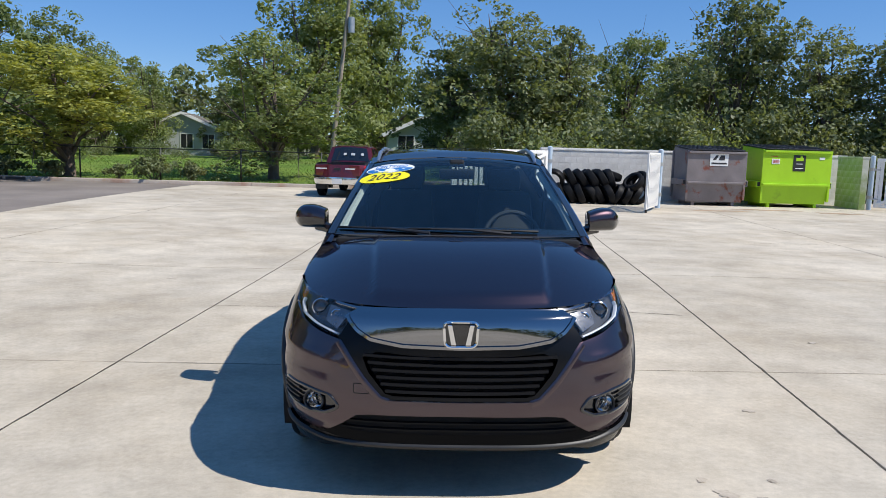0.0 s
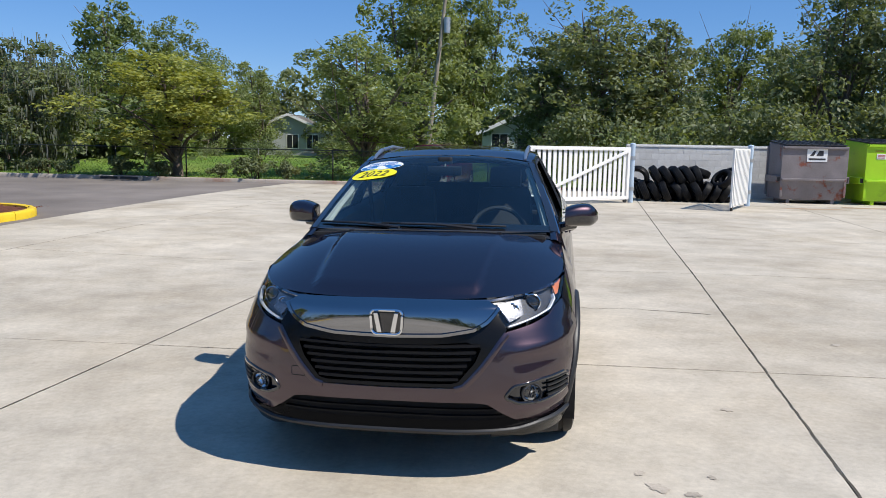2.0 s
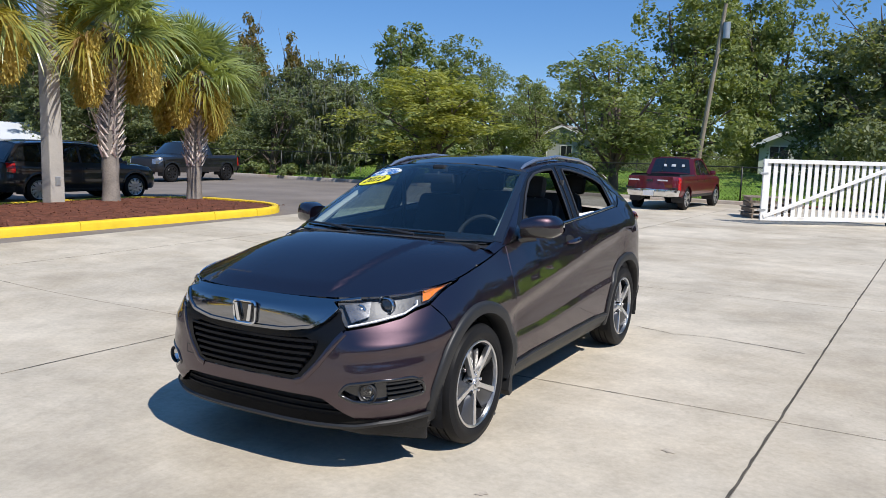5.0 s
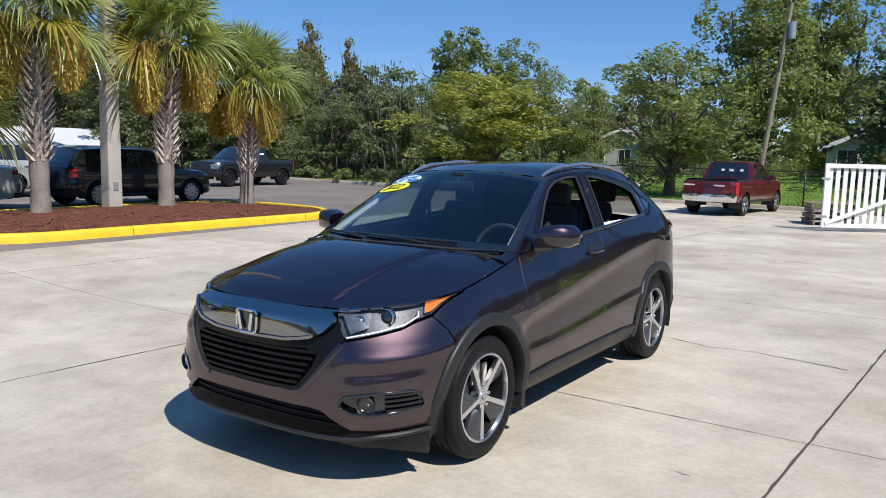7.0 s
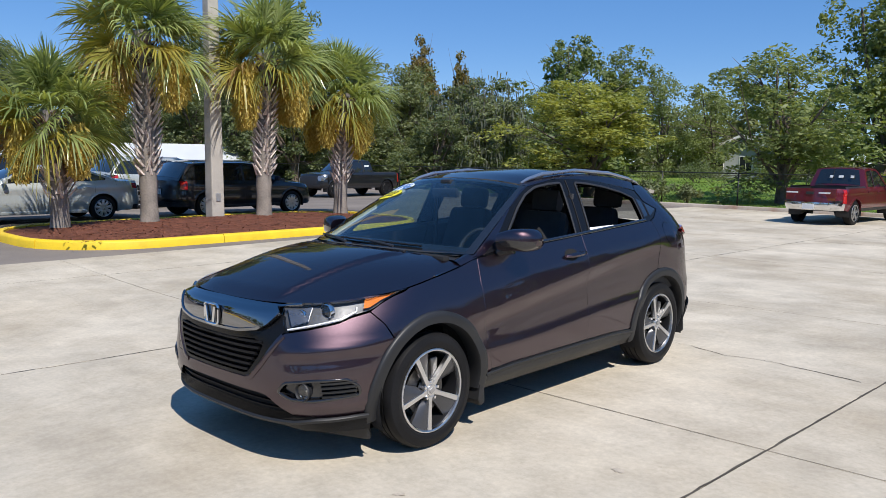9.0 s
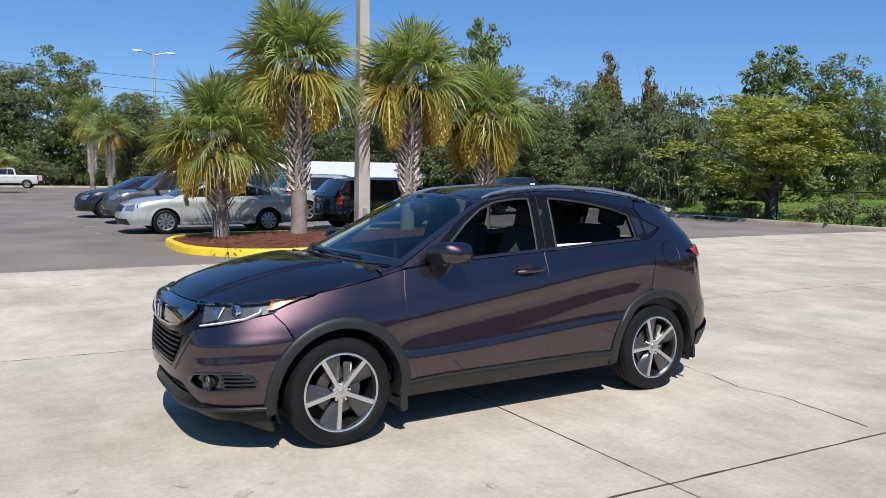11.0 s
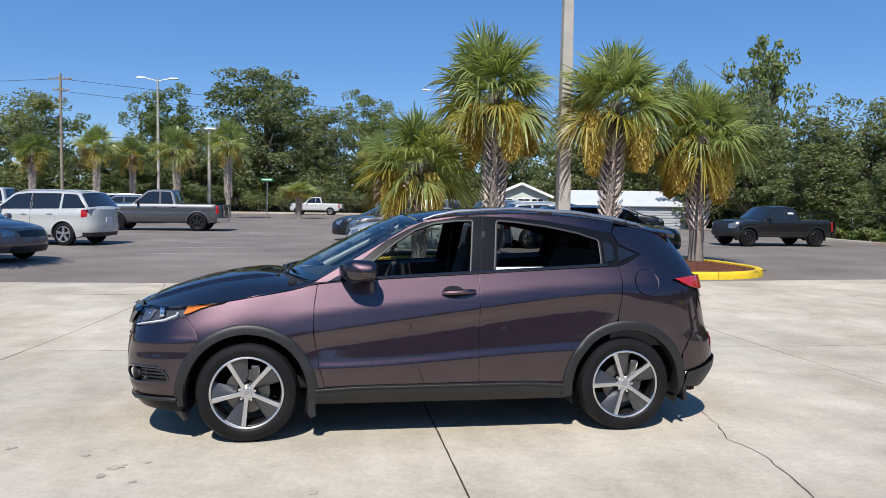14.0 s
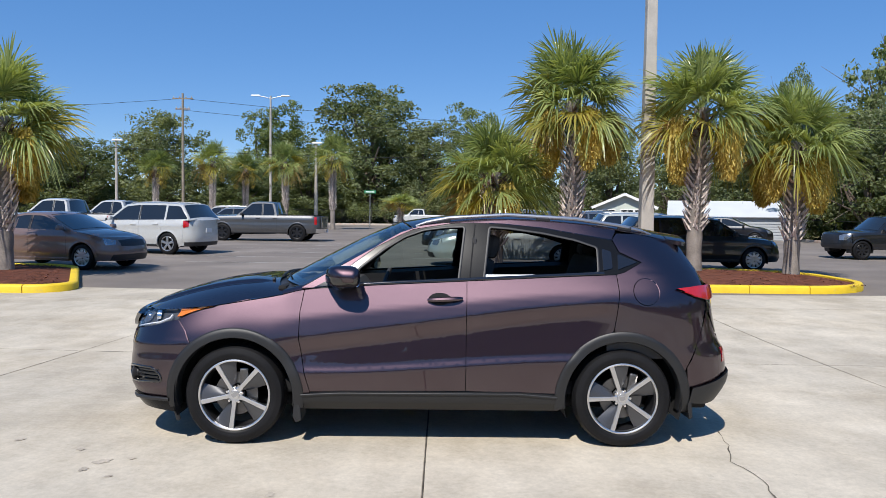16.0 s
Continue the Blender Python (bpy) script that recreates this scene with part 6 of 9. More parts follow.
def vehicle(kind, name, label, category, at, heading, paint, L=4.7, W=1.85, H=1.65, wb=2.75, wheel_r=0.34, dark_wheels=False, spokes=6, group="parked cars", step=0.075):
    """A parked sedan, wagon or pickup, skinned like the crossover: x to its left, y towards the tail."""
    top = group_box(name, label, category, (*at, -0.012), heading + 90, group)
    mat, hw, f = PAINTS[paint], W / 2, L / 2
    pick, sedan = kind == "pickup", kind == "sedan"
    gc = 0.36 if pick else 0.25 if kind == "wagon" else 0.21
    yh = -f + 0.42
    foot_f, roof_f, roof_r, foot_r, yb = {"sedan": (-0.245, -0.055, 0.175, 0.355, 0.045), "wagon": (-0.245, -0.095, 0.385, 0.468, 0.035), "pickup": (-0.215, -0.105, 0.095, 0.125, -0.005)}[kind]
    foot_f, roof_f, roof_r, foot_r, yb = (k * L for k in (foot_f, roof_f, roof_r, foot_r, yb))
    hz = 0.57 * H if not pick else 0.60 * H
    TOP = curve1({"sedan": [(-f, hz - 0.06), (yh, hz), (foot_f, 0.655 * H), (0.1 * L, 0.675 * H), (foot_r, 0.705 * H), (f - 0.42, 0.70 * H), (f, 0.68 * H)],
                  "wagon": [(-f, hz - 0.05), (yh, hz), (foot_f, 0.615 * H), (0.1 * L, 0.635 * H), (f, 0.66 * H)],
                  "pickup": [(-f, hz - 0.03), (yh, hz), (foot_f, 0.625 * H), (0.1 * L, 0.63 * H), (f, 0.63 * H)]}[kind])
    RAIL = curve1([(roof_f, 0.930 * H), (roof_f + 0.25 * (roof_r - roof_f), 0.962 * H), (roof_f + 0.6 * (roof_r - roof_f), 0.965 * H), (roof_r, (0.925 if sedan else 0.945) * H)])
    NOSE = curve1([(gc - 0.1, -f + 0.12), (gc + 0.08, -f + 0.03), (0.30 * H, -f), (0.42 * H, -f + (0.01 if pick else 0.03)), (0.52 * H, -f + (0.04 if pick else 0.11)), (hz + 0.06, -f + (0.12 if pick else 0.28))])
    TAIL = curve1([(gc - 0.1, f - 0.14), (gc + 0.1, f - 0.03), (0.34 * H, f), (0.46 * H, f - 0.015), (0.70 * H, f - (0.07 if sedan else 0.05))])
    y_f, y_r, sq = -f + 0.80, f - 0.75, 3.2 if pick or kind == "wagon" else 2.7

    def flank_of(y, z):
        zt = TOP(y)
        if z > zt:
            return hw * (0.945 - 0.215 * (z - zt) / (H - zt))
        k = (z - gc) / (zt - gc)
        return hw * (0.94 + 0.06 * smooth01(k / 0.35) - 0.010 * smooth01((k - 0.45) / 0.25) * smooth01((0.86 - k) / 0.2) - 0.055 * max(0.0, (k - 0.80) / 0.20) ** 1.6)

    def body(y, z):
        w = flank_of(y, z)
        if y < y_f:
            w *= max(0.0, 1 - min(1.0, (y_f - y) / (y_f - NOSE(z))) ** sq) ** (1 / sq)
        elif y > y_r:
            w *= max(0.0, 1 - min(1.0, (y - y_r) / (TAIL(z) - y_r)) ** sq) ** (1 / sq)
        return Vector((w, y, z))

    def round_end(q, z, front):
        a = math.sin(min(math.pi / 2, abs(q) / 1.35 * math.pi / 2))
        e = max(0.0, 1 - a ** sq) ** (1 / sq)
        y = y_f - (y_f - NOSE(z)) * e if front else y_r + (TAIL(z) - y_r) * e
        return Vector((math.copysign(flank_of(y, z) * a, q), y, z))
    nose, tail = (lambda q, z: round_end(q, z, True)), (lambda q, z: round_end(q, z, False))

    def q_at(y, z, front):
        k = (y_f - y) / (y_f - NOSE(z)) if front else (y - y_r) / (TAIL(z) - y_r)
        return math.asin((1 - min(1.0, max(0.0, k)) ** sq) ** (1 / sq)) / (math.pi / 2) * 1.35
    yt = f - 0.42
    ax = (-wb / 2 - (0.03 if not pick else 0.12), wb / 2 - (0.03 if not pick else 0.12))
    ra = wheel_r + 0.055
    low = gc + 0.03
    dip = math.degrees(math.asin(min(0.95, (low - wheel_r) / ra)))
    arch_f, arch_r = arc(ax[0], wheel_r, ra, 180 - dip, dip, 14), arc(ax[1], wheel_r, ra, 180 - dip, dip, 14)
    lower = ([(yh, low)] if ax[0] - ra > yh + 0.03 else []) + [p for p in arch_f if p[0] > yh] + arch_r + [(yt, low + 0.03)]
    line = [(yt + (yh - yt) * k / 14, TOP(yt + (yh - yt) * k / 14)) for k in range(15)]
    skin("body_side", lower + line, body, mat, top, step=step, gap=0.0, flange=0.03)
    zs = [low + (hz - low) * k / 4 for k in range(5)]
    skin("front_bumper", full([(0.0, low)] + [(q_at(yh, z, True), z) for z in zs] + [(0.0, hz)]), nose, mat, top, mirror=False, step=step, gap=0.003, flange=0.02)
    zr = TOP(yt)
    zs = [low + 0.03 + (zr - low - 0.03) * k / 4 for k in range(5)]
    rear = skin("rear_bumper" if not pick else "tailgate", full([(0.0, low + 0.03)] + [(q_at(yt, z, False), z) for z in zs] + [(0.0, zr)]), tail, mat, top, mirror=False, step=step, gap=0.003, flange=0.02)[0]
    qf, qr = q_at(yh, hz, True), q_at(yt, zr, False)

    def hood_fn(u, v):
        a, ye = nose(u * qf, hz), yh + (foot_f - yh) * v
        y0 = a.y
        b = foot_f - 0.10 * (1 - u * u)
        x = a.x + (u * body(foot_f, TOP(foot_f)).x - a.x) * v
        return Vector((x, y0 + (b - y0) * v, TOP(ye) + 0.055 * (1 - u * u) * smooth01(v * 3) * (1 if not pick else 1.3)))
    grid_skin("hood", hood_fn, -1, 1, 0, 1, 14, 10, mat, top, flange=0.01)
    zt_f = lambda y: TOP(foot_f) + (RAIL(roof_f) - TOP(foot_f)) * (y - foot_f) / (roof_f - foot_f)
    zt_r = lambda y: TOP(foot_r) + (RAIL(roof_r) - TOP(foot_r)) * (y - foot_r) / (roof_r - foot_r)
    crest = lambda y, inset=0.0, drop=0.0: min(zt_f(y - inset), RAIL(min(roof_r, max(roof_f, y))) - drop, zt_r(y + inset))

    def screen_fn(y0, y1, bulge, inset=1.0):
        def fn(u, t):
            y = y0 + (y1 - y0) * t
            z = TOP(y0) + (RAIL(y1) - TOP(y0)) * t
            return Vector((u * (flank_of(y, z) * inset), y + bulge * (1 - u * u), z + 0.05 * (1 - u * u)))
        return fn
    for nm, fn in (("windshield", screen_fn(foot_f, roof_f, -0.10)), ("rear_window", screen_fn(foot_r, roof_r, 0.06))):
        grid_skin(nm + "_frame", fn, -1, 1, 0, 1, 12, 6, mat, top, flange=0.0)
        wide = 0.80 if pick and nm == "rear_window" else 0.93
        grid_skin(nm, lambda u, t, g=fn, o=(-1 if nm == "windshield" else 1): g(u, t) + Vector((0, 0.005 * o, 0.005)), -wide, wide, 0.10, 0.93, 12, 6, M_GLASSDARK, top, "dark tinted glass", flange=0.004)

    def roof_fn(u, v):
        ye = roof_f + (roof_r - roof_f) * v
        y = ye + (1 - u * u) * (-0.10 * (1 - v) + 0.06 * v)
        return Vector((u * flank_of(ye, RAIL(ye)), y, RAIL(ye) + 0.05 * (1 - u ** 4)))
    grid_skin("roof", roof_fn, -1, 1, 0, 1, 14, 12, mat, top, flange=0.01)
    ys = [foot_f + (foot_r - foot_f) * k / 26 for k in range(27)]
    outline = [(y, TOP(y) + 0.001) for y in ys] + [(y, crest(y) + 0.001) for y in ys[-2:0:-1]]
    cuts = {"sedan": ((foot_f, yb), (yb + 0.07, foot_r)), "wagon": ((foot_f, yb), (yb + 0.07, 0.255 * L), (0.255 * L + 0.07, foot_r)), "pickup": ((foot_f, yb), (yb + 0.08, foot_r))}[kind]
    panes = []
    for y0, y1 in cuts:
        yy = [y for y in [y0 + (y1 - y0) * k / 40 for k in range(41)] if crest(y, 0.10, 0.055) > TOP(y) + 0.075]
        yy = [yy[0] + (yy[-1] - yy[0]) * k / 12 for k in range(13)]
        panes.append([(y, TOP(y) + 0.03) for y in yy] + [(y, crest(y, 0.10, 0.055)) for y in yy[::-1]])
    cab = skin("window_frame", outline, body, mat, top, holes=panes, step=step, gap=0.0, flange=0.012)
    for p in panes:
        skin("side_window", shrink(p, -0.004), body, M_GLASSDARK, cab, lift=-0.007, step=step * 1.3, gap=0.0, flange=0.0, label="dark tinted glass")
    strip("pillar_cover", [(yb + 0.035, TOP(yb) + 0.02), (yb + 0.045, crest(yb) - 0.05)], body, 0.06, 0.002, M_BLACK, cab, step=0.08)
    bm = bmesh.new()
    box(bm, (0, 0, (gc + 0.55 * H) / 2 + 0.02), (W - 0.62, L - 0.55, 0.55 * H - gc), 0.05)
    box(bm, (0, 0, 0.62 * H), (W - 0.46, (foot_r - foot_f) * 0.8, 0.10 * H), 0.02)
    part("underbody", bm, M_BLACK, top)
    if sedan:
        def lid(u, v):
            a, b = tail(u * qr, zr), screen_fn(foot_r, roof_r, 0.06)(u, 0)
            return Vector((b.x + (a.x - b.x) * v, b.y + (a.y - b.y) * v, TOP(foot_r + (yt - foot_r) * v) + 0.05 * (1 - u * u) * (1 - v) + 0.02 * math.sin(math.pi * v) * (1 - u * u)))
        grid_skin("trunk_lid", lid, -1, 1, 0, 1, 14, 6, mat, top, flange=0.01)
    elif kind == "wagon":
        def sill_fn(u, v):
            a, b = tail(u * qr, zr), screen_fn(foot_r, roof_r, 0.06)(u, 0)
            return b.lerp(a, v)
        grid_skin("tailgate", sill_fn, -1, 1, 0, 1, 12, 3, mat, top, flange=0.01)
        for s in (1, -1):
            bm = bmesh.new()
            tube(bm, [roof_fn(s * 0.86, v) + Vector((0, 0, h)) for v, h in ((0.06, 0.0), (0.12, 0.035), (0.5, 0.04), (0.86, 0.035), (0.92, 0.0))], 0.014, 6)
            part("roof_rail", bm, M_STEEL, top, smooth=True)
    else:
        bm = bmesh.new()
        box(bm, (0, (foot_r + f) / 2 - 0.03, gc + 0.30), (W - 0.16, f - foot_r - 0.1, 0.05))
        box(bm, (0, foot_r + 0.02, (gc + TOP(foot_r)) / 2 + 0.1), (W - 0.18, 0.05, TOP(foot_r) - gc - 0.18))
        part("bed_liner", bm, M_BLACK, top)
        skin("bed_inner_wall", [(foot_r + 0.03, gc + 0.3), (yt, gc + 0.3), (yt, TOP(yt)), (foot_r + 0.03, TOP(foot_r))], lambda y, z: Vector((hw * 0.945 - 0.07, y, z)), M_BLACK, top, step=0.3, gap=0, flange=0)
        strip("bed_rail", [(foot_r + 0.02, TOP(foot_r) - 0.004), (yt, TOP(yt) - 0.004)], lambda y, z: body(y, z) - Vector((0.03, 0, -0.004)), 0.09, 0.012, M_BLACK, top, step=0.2)
        bm = bmesh.new()
        box(bm, (0, TAIL(0.55 * H) - 0.045, (gc + 0.3 + zr) / 2), (W * 0.80, 0.05, zr - gc - 0.32), 0.01)
        part("gate_inner", bm, mat, rear)
        bm = bmesh.new()
        box(bm, (0, TAIL(zr - 0.13) + 0.012, zr - 0.13), (0.20, 0.025, 0.07), 0.01)
        part("latch", bm, M_BLACK, rear)
    for x in ax:
        for s in (1, -1):
            bm = bmesh.new()
            spin_profile(bm, [(s * (hw - 0.36), 0.05), (s * (hw - 0.36), ra + 0.01), (s * (body(x, wheel_r + ra).x - 0.012), ra + 0.01)], 20, "x", radians(-15), radians(195), (0, x, wheel_r))
            part("wheel_well", bm, M_BLACK, top)
            bm = bmesh.new()
            rows = []
            for k in range(21):
                a = radians(dip + (180 - 2 * dip) * k / 20)
                rows.append([(s * (body(x + r2 * math.cos(a), wheel_r + r2 * math.sin(a)).x + o), x + r2 * math.cos(a), wheel_r + r2 * math.sin(a)) for r2, o in ((ra - 0.012, -0.05), (ra - 0.012, 0.010), (ra + 0.010, 0.013), (ra + 0.042, 0.002), (ra + 0.045, -0.01))])
            loft(bm, rows)
            part("arch_lip", bm, mat, top, smooth=True)
            wh = plain_wheel(top, s * (hw - 0.125), x, wheel_r, 1, dark_wheels, spokes)
            wh.rotation_euler = (0, 0, -s * math.pi / 2)
    lamp_lo, lamp_hi = (hz - 0.20, hz - 0.03) if not pick else (hz - 0.27, hz - 0.04)
    skin("headlight", [(0.62, lamp_lo + 0.02), (0.58, lamp_hi - 0.05), (0.85, lamp_hi), (qf * 0.985, lamp_hi), (qf * 0.985, lamp_hi - 0.09), (0.9, lamp_lo)], nose, M_HEAD, top, lift=0.006, step=0.06, gap=0, flange=0.012)
    tl = {"sedan": [(0.62, zr - 0.06), (qr * 0.99, zr - 0.05), (qr * 0.99, zr - 0.17), (0.7, zr - 0.20)], "wagon": [(0.90, zr + 0.0), (qr * 0.985, zr - 0.01), (qr * 0.985, zr - 0.25), (0.93, zr - 0.22)],
          "pickup": [(1.0, zr - 0.04), (qr * 0.985, zr - 0.04), (qr * 0.985, zr - 0.40), (1.0, zr - 0.40)]}[kind]
    skin("tail_light", tl, tail, M_TAIL, top, lift=0.008, step=0.06, gap=0, flange=0.012)
    gh = 0.5 if not pick else 0.60
    skin("grille", full([(0.0, lamp_hi - 0.02), (gh, lamp_hi - 0.05), (gh * 0.92, lamp_lo - (0.12 if pick else 0.02)), (0.0, lamp_lo - (0.14 if pick else 0.03))]), nose, M_BLACK, top, mirror=False, lift=0.006, step=0.08, gap=0, flange=0.012)
    skin("lower_intake", full([(0.0, low + 0.17), (0.72, low + 0.16), (0.80, low + 0.02), (0.0, low + 0.02)]), nose, M_CHROME if pick and paint != "charcoal" else M_BLACK, top, mirror=False, lift=0.008, step=0.08, gap=0, flange=0.012)
    bright = pick and paint in ("red", "grey")
    skin("rear_valance", full([(0.0, low + (0.24 if pick else 0.15)), (qr * 0.97, low + (0.22 if pick else 0.15)), (qr * 0.97, low + 0.03), (0.0, low + 0.03)]), lambda q, z: tail(q, z) + Vector((0, 0.05 if pick else 0.0, 0)), M_CHROME if bright else M_BLACK, rear, mirror=False, lift=0.008, step=0.08, gap=0, flange=0.05)
    bm = bmesh.new()
    zp = low + 0.12 if pick else 0.46 * H
    box(bm, (0, TAIL(zp) + (0.075 if pick else 0.015), zp), (0.31, 0.012, 0.15), 0.004)
    part("number_plate", bm, M_PLATE, rear, "white plate with a dark bar")
    for s in (1, -1):
        bm = bmesh.new()
        ym = foot_f + 0.30
        box(bm, (s * (hw + 0.085), ym, TOP(ym) + 0.10), (0.20, 0.12, 0.14), 0.045, taper=(0.85, 0.8))
        rod(bm, (s * (hw * 0.94), ym, TOP(ym) + 0.03), (s * (hw + 0.05), ym, TOP(ym) + 0.07), 0.025, n=6)
        part("mirror", bm, mat if paint in ("silver", "bronze", "pale", "white", "red") else M_BLACK, top, smooth=True)
        for yy in ((yb - 0.17, (foot_r if pick else yb + 0.83) - 0.1)):
            bm = bmesh.new()
            p = body(yy, TOP(yy) - 0.12)
            box(bm, (s * (p.x + 0.014), yy, TOP(yy) - 0.12), (0.028, 0.20, 0.036), 0.010)
            part("door_handle", bm, mat if paint != "grey" else M_BLACK, top, smooth=True)
    for ya in (foot_f + 0.20, yb + 0.035, (foot_r - 0.03 if pick else yb + 0.93)):
        strip("door_gap", [(ya, low + 0.10 if ya < ax[1] - ra else wheel_r + ra + 0.02), (ya, TOP(ya))], body, 0.010, 0.0008, M_BLACK, top, step=0.1)
    strip("sill", [(ax[0] + ra + 0.02, low + 0.025), (ax[1] - ra - 0.02, low + 0.025)], body, 0.085, 0.012, M_BLACK if not sedan else mat, top, step=0.2)
    return top


def facing(dx, dy):
    return math.degrees(math.atan2(dy, dx))


red = vehicle("pickup", "pickup_truck", "red double-cab pickup with chrome rear bumper, parked tail-out", "pickup truck", (-2.98, 25.0), facing(0.10, 1), "red", 4.55, 1.66, 1.59, 2.85, 0.335, spokes=5)
for y in (0.16, -0.1, -0.4):
    bm = bmesh.new()
    box(bm, (y, 0.60, 1.30), (0.13 if y == -0.1 else 0.09, 0.012, 0.075), 0.004, rot3(10, 0, 0))
    part("window_sticker", bm, M_SIGNW, red, "white sticker")
for y, w in ((0.48, 0.32), (-0.38, 0.3)):
    bm = bmesh.new()
    box(bm, (y, 2.262, 0.88), (w, 0.012, 0.04), 0.003)
    part("badge", bm, M_PLATE, red)
ram = vehicle("pickup", "pickup_truck", "dark charcoal crew-cab pickup parked at the edge of the wood", "pickup truck", (-22.3, 22.5), facing(0.05, -0.95), "charcoal", 4.85, 1.78, 1.62, 3.0, 0.35, True, 8)
bm = bmesh.new()
box(bm, (0.745, 0.25, 1.26), (0.012, 0.26, 0.18), 0.004)
part("window_sticker", bm, M_SIGNW, ram, "white sheet in the rear door window")
vehicle("wagon", "suv", "shiny black crossover parked behind the palms", "suv", (-15.9, 12.9), 90, "black", 4.6, 1.84, 1.53, 2.73, 0.34, spokes=10)
vehicle("sedan", "car", "pale silver-green four-door saloon with alloy wheels", "car", (-16.6, 7.7), -90, "silver", 5.0, 1.86, 1.42, 2.76, 0.325, spokes=9)
vehicle("sedan", "car", "bronze-brown four-door saloon in the lot", "car", (-14.2, -4.45), 74, "bronze", 4.6, 1.79, 1.46, 2.70, 0.33, spokes=10)
vehicle("wagon", "suv", "pale silver boxy sport utility vehicle in the lot", "suv", (-21.0, -4.6), -108, "pale", 4.75, 1.87, 1.78, 2.78, 0.37, spokes=5)
vehicle("pickup", "pickup_truck", "metallic grey crew-cab pickup with black wheels", "pickup truck", (-32.0, -2.9), -93, "grey", 5.9, 2.03, 1.95, 3.68, 0.42, True, 6)
vehicle("pickup", "pickup_truck", "white crew-cab pickup parked in the back row", "pickup truck", (-28.4, -11.2), -95, "white", 5.8, 2.02, 1.95, 3.6, 0.4, step=0.13)
vehicle("pickup", "pickup_truck", "white crew-cab pickup parked in the back row", "pickup truck", (-33.5, -10.8), -95, "white", 5.8, 2.02, 1.95, 3.6, 0.4, step=0.13)
vehicle("wagon", "suv", "grey crossover parked behind the saloon", "suv", (-20.6, 7.6), -90, "grey", 4.5, 1.83, 1.66, 2.65, 0.35, step=0.13)
vehicle("sedan", "car", "black car at the end of the row", "car", (-24.2, 7.2), -90, "black", 4.6, 1.8, 1.45, 2.7, 0.33, step=0.13)
vehicle("wagon", "suv", "silver-white crossover in the row", "suv", (-20.3, 12.9), 90, "silver", 4.5, 1.83, 1.62, 2.65, 0.35, step=0.13)
vehicle("wagon", "suv", "steel-blue crossover in the row", "suv", (-24.4, 12.6), 90, "steel", 4.5, 1.83, 1.66, 2.65, 0.35, step=0.13)
vehicle("sedan", "car", "steel-blue saloon in the row", "car", (-28.4, 12.8), 90, "steel", 4.7, 1.82, 1.46, 2.75, 0.33, step=0.13)
vehicle("sedan", "car", "black car parked in front of the shed", "car", (-33.5, 20.6), 70, "black", 4.6, 1.8, 1.45, 2.7, 0.33, step=0.13)
vehicle("pickup", "pickup_truck", "old white pickup by the far fence", "pickup truck", (-69.0, 4.0), -100, "white", 5.2, 1.85, 1.75, 3.1, 0.36, step=0.13)
vehicle("wagon", "van", "white van in the back row", "van", (-52.0, -10.6), -95, "white", 4.8, 1.9, 1.75, 2.9, 0.35, step=0.13)
vehicle("wagon", "suv", "dark crossover in the back row", "suv", (-41.5, -7.0), -95, "steel", 4.6, 1.85, 1.66, 2.7, 0.35, step=0.13)


# ---- the crossover in the middle of the yard ----
# local axes: x to the driver's side, y towards the tail, z up; the front axle is at y = -1.305
M_BODY = flake_paint("plum_metallic_paint", (0.072, 0.047, 0.057), 0.44)
M_TRIM = surf("grey_black_trim_plastic", (0.013, 0.0135, 0.015), 0.5, var=0.12, scale=5, fine=260, bump=0.12, depth=0.0015)
M_GLOSS = surf("gloss_black_trim", (0.010, 0.010, 0.012), 0.12, var=0.08, scale=4, bump=0.0, coat=1.0, rvar=0.04)
M_LINER = surf("black_liner", (0.006, 0.006, 0.007), 0.9, var=0.1, bump=0.0)
M_SMOKE = surf("dark_chrome", (0.30, 0.305, 0.32), 0.08, 1.0, var=0.04, bump=0.0, rvar=0.03)
M_BRIGHT = surf("machined_alloy", (0.72, 0.72, 0.73), 0.30, 1.0, var=0.05, scale=12, bump=0.0, rvar=0.05)
M_BLADE_G = surf("grey_wheel_paint", (0.085, 0.086, 0.092), 0.32, 0.6, var=0.08, bump=0.0)
M_DISC = surf("brake_steel", (0.16, 0.155, 0.15), 0.45, 1.0, var=0.15, scale=20, bump=0.0)
M_LENS = glass_mat("headlamp_lens", (1, 1, 1), 0.0, 0.96, 1.35)
M_SCREEN = glass_mat("windshield_glass", (0.70, 0.86, 0.84), 0.0, 0.90, 1.50)
M_SIDEGLASS = glass_mat("clear_side_glass", (0.70, 0.85, 0.80), 0.0, 0.62, 1.5)
M_PRIVACY = glass_mat("privacy_glass", (0.75, 0.8, 0.82), 0.0, 0.5, 1.5)
M_SEAT = surf("black_seat_cloth", (0.040, 0.040, 0.043), 0.85, var=0.25, scale=10, fine=200, bump=0.3)
M_DASH = surf("dash_plastic", (0.034, 0.035, 0.038), 0.6, var=0.1, fine=200, bump=0.15)
M_SILVER = surf("satin_silver_trim", (0.5, 0.5, 0.52), 0.3, 0.9, var=0.05, bump=0.0)
M_CREAM = surf("pale_grey_trim", (0.42, 0.42, 0.40), 0.8, var=0.06)
M_SATIN = surf("satin_black_trim", (0.006, 0.0065, 0.008), 0.26, var=0.08, bump=0.0, rvar=0.05, spec=0.2)
M_GRILLE = surf("matt_black_grille", (0.006, 0.006, 0.007), 0.5, var=0.1, bump=0.0, spec=0.22)
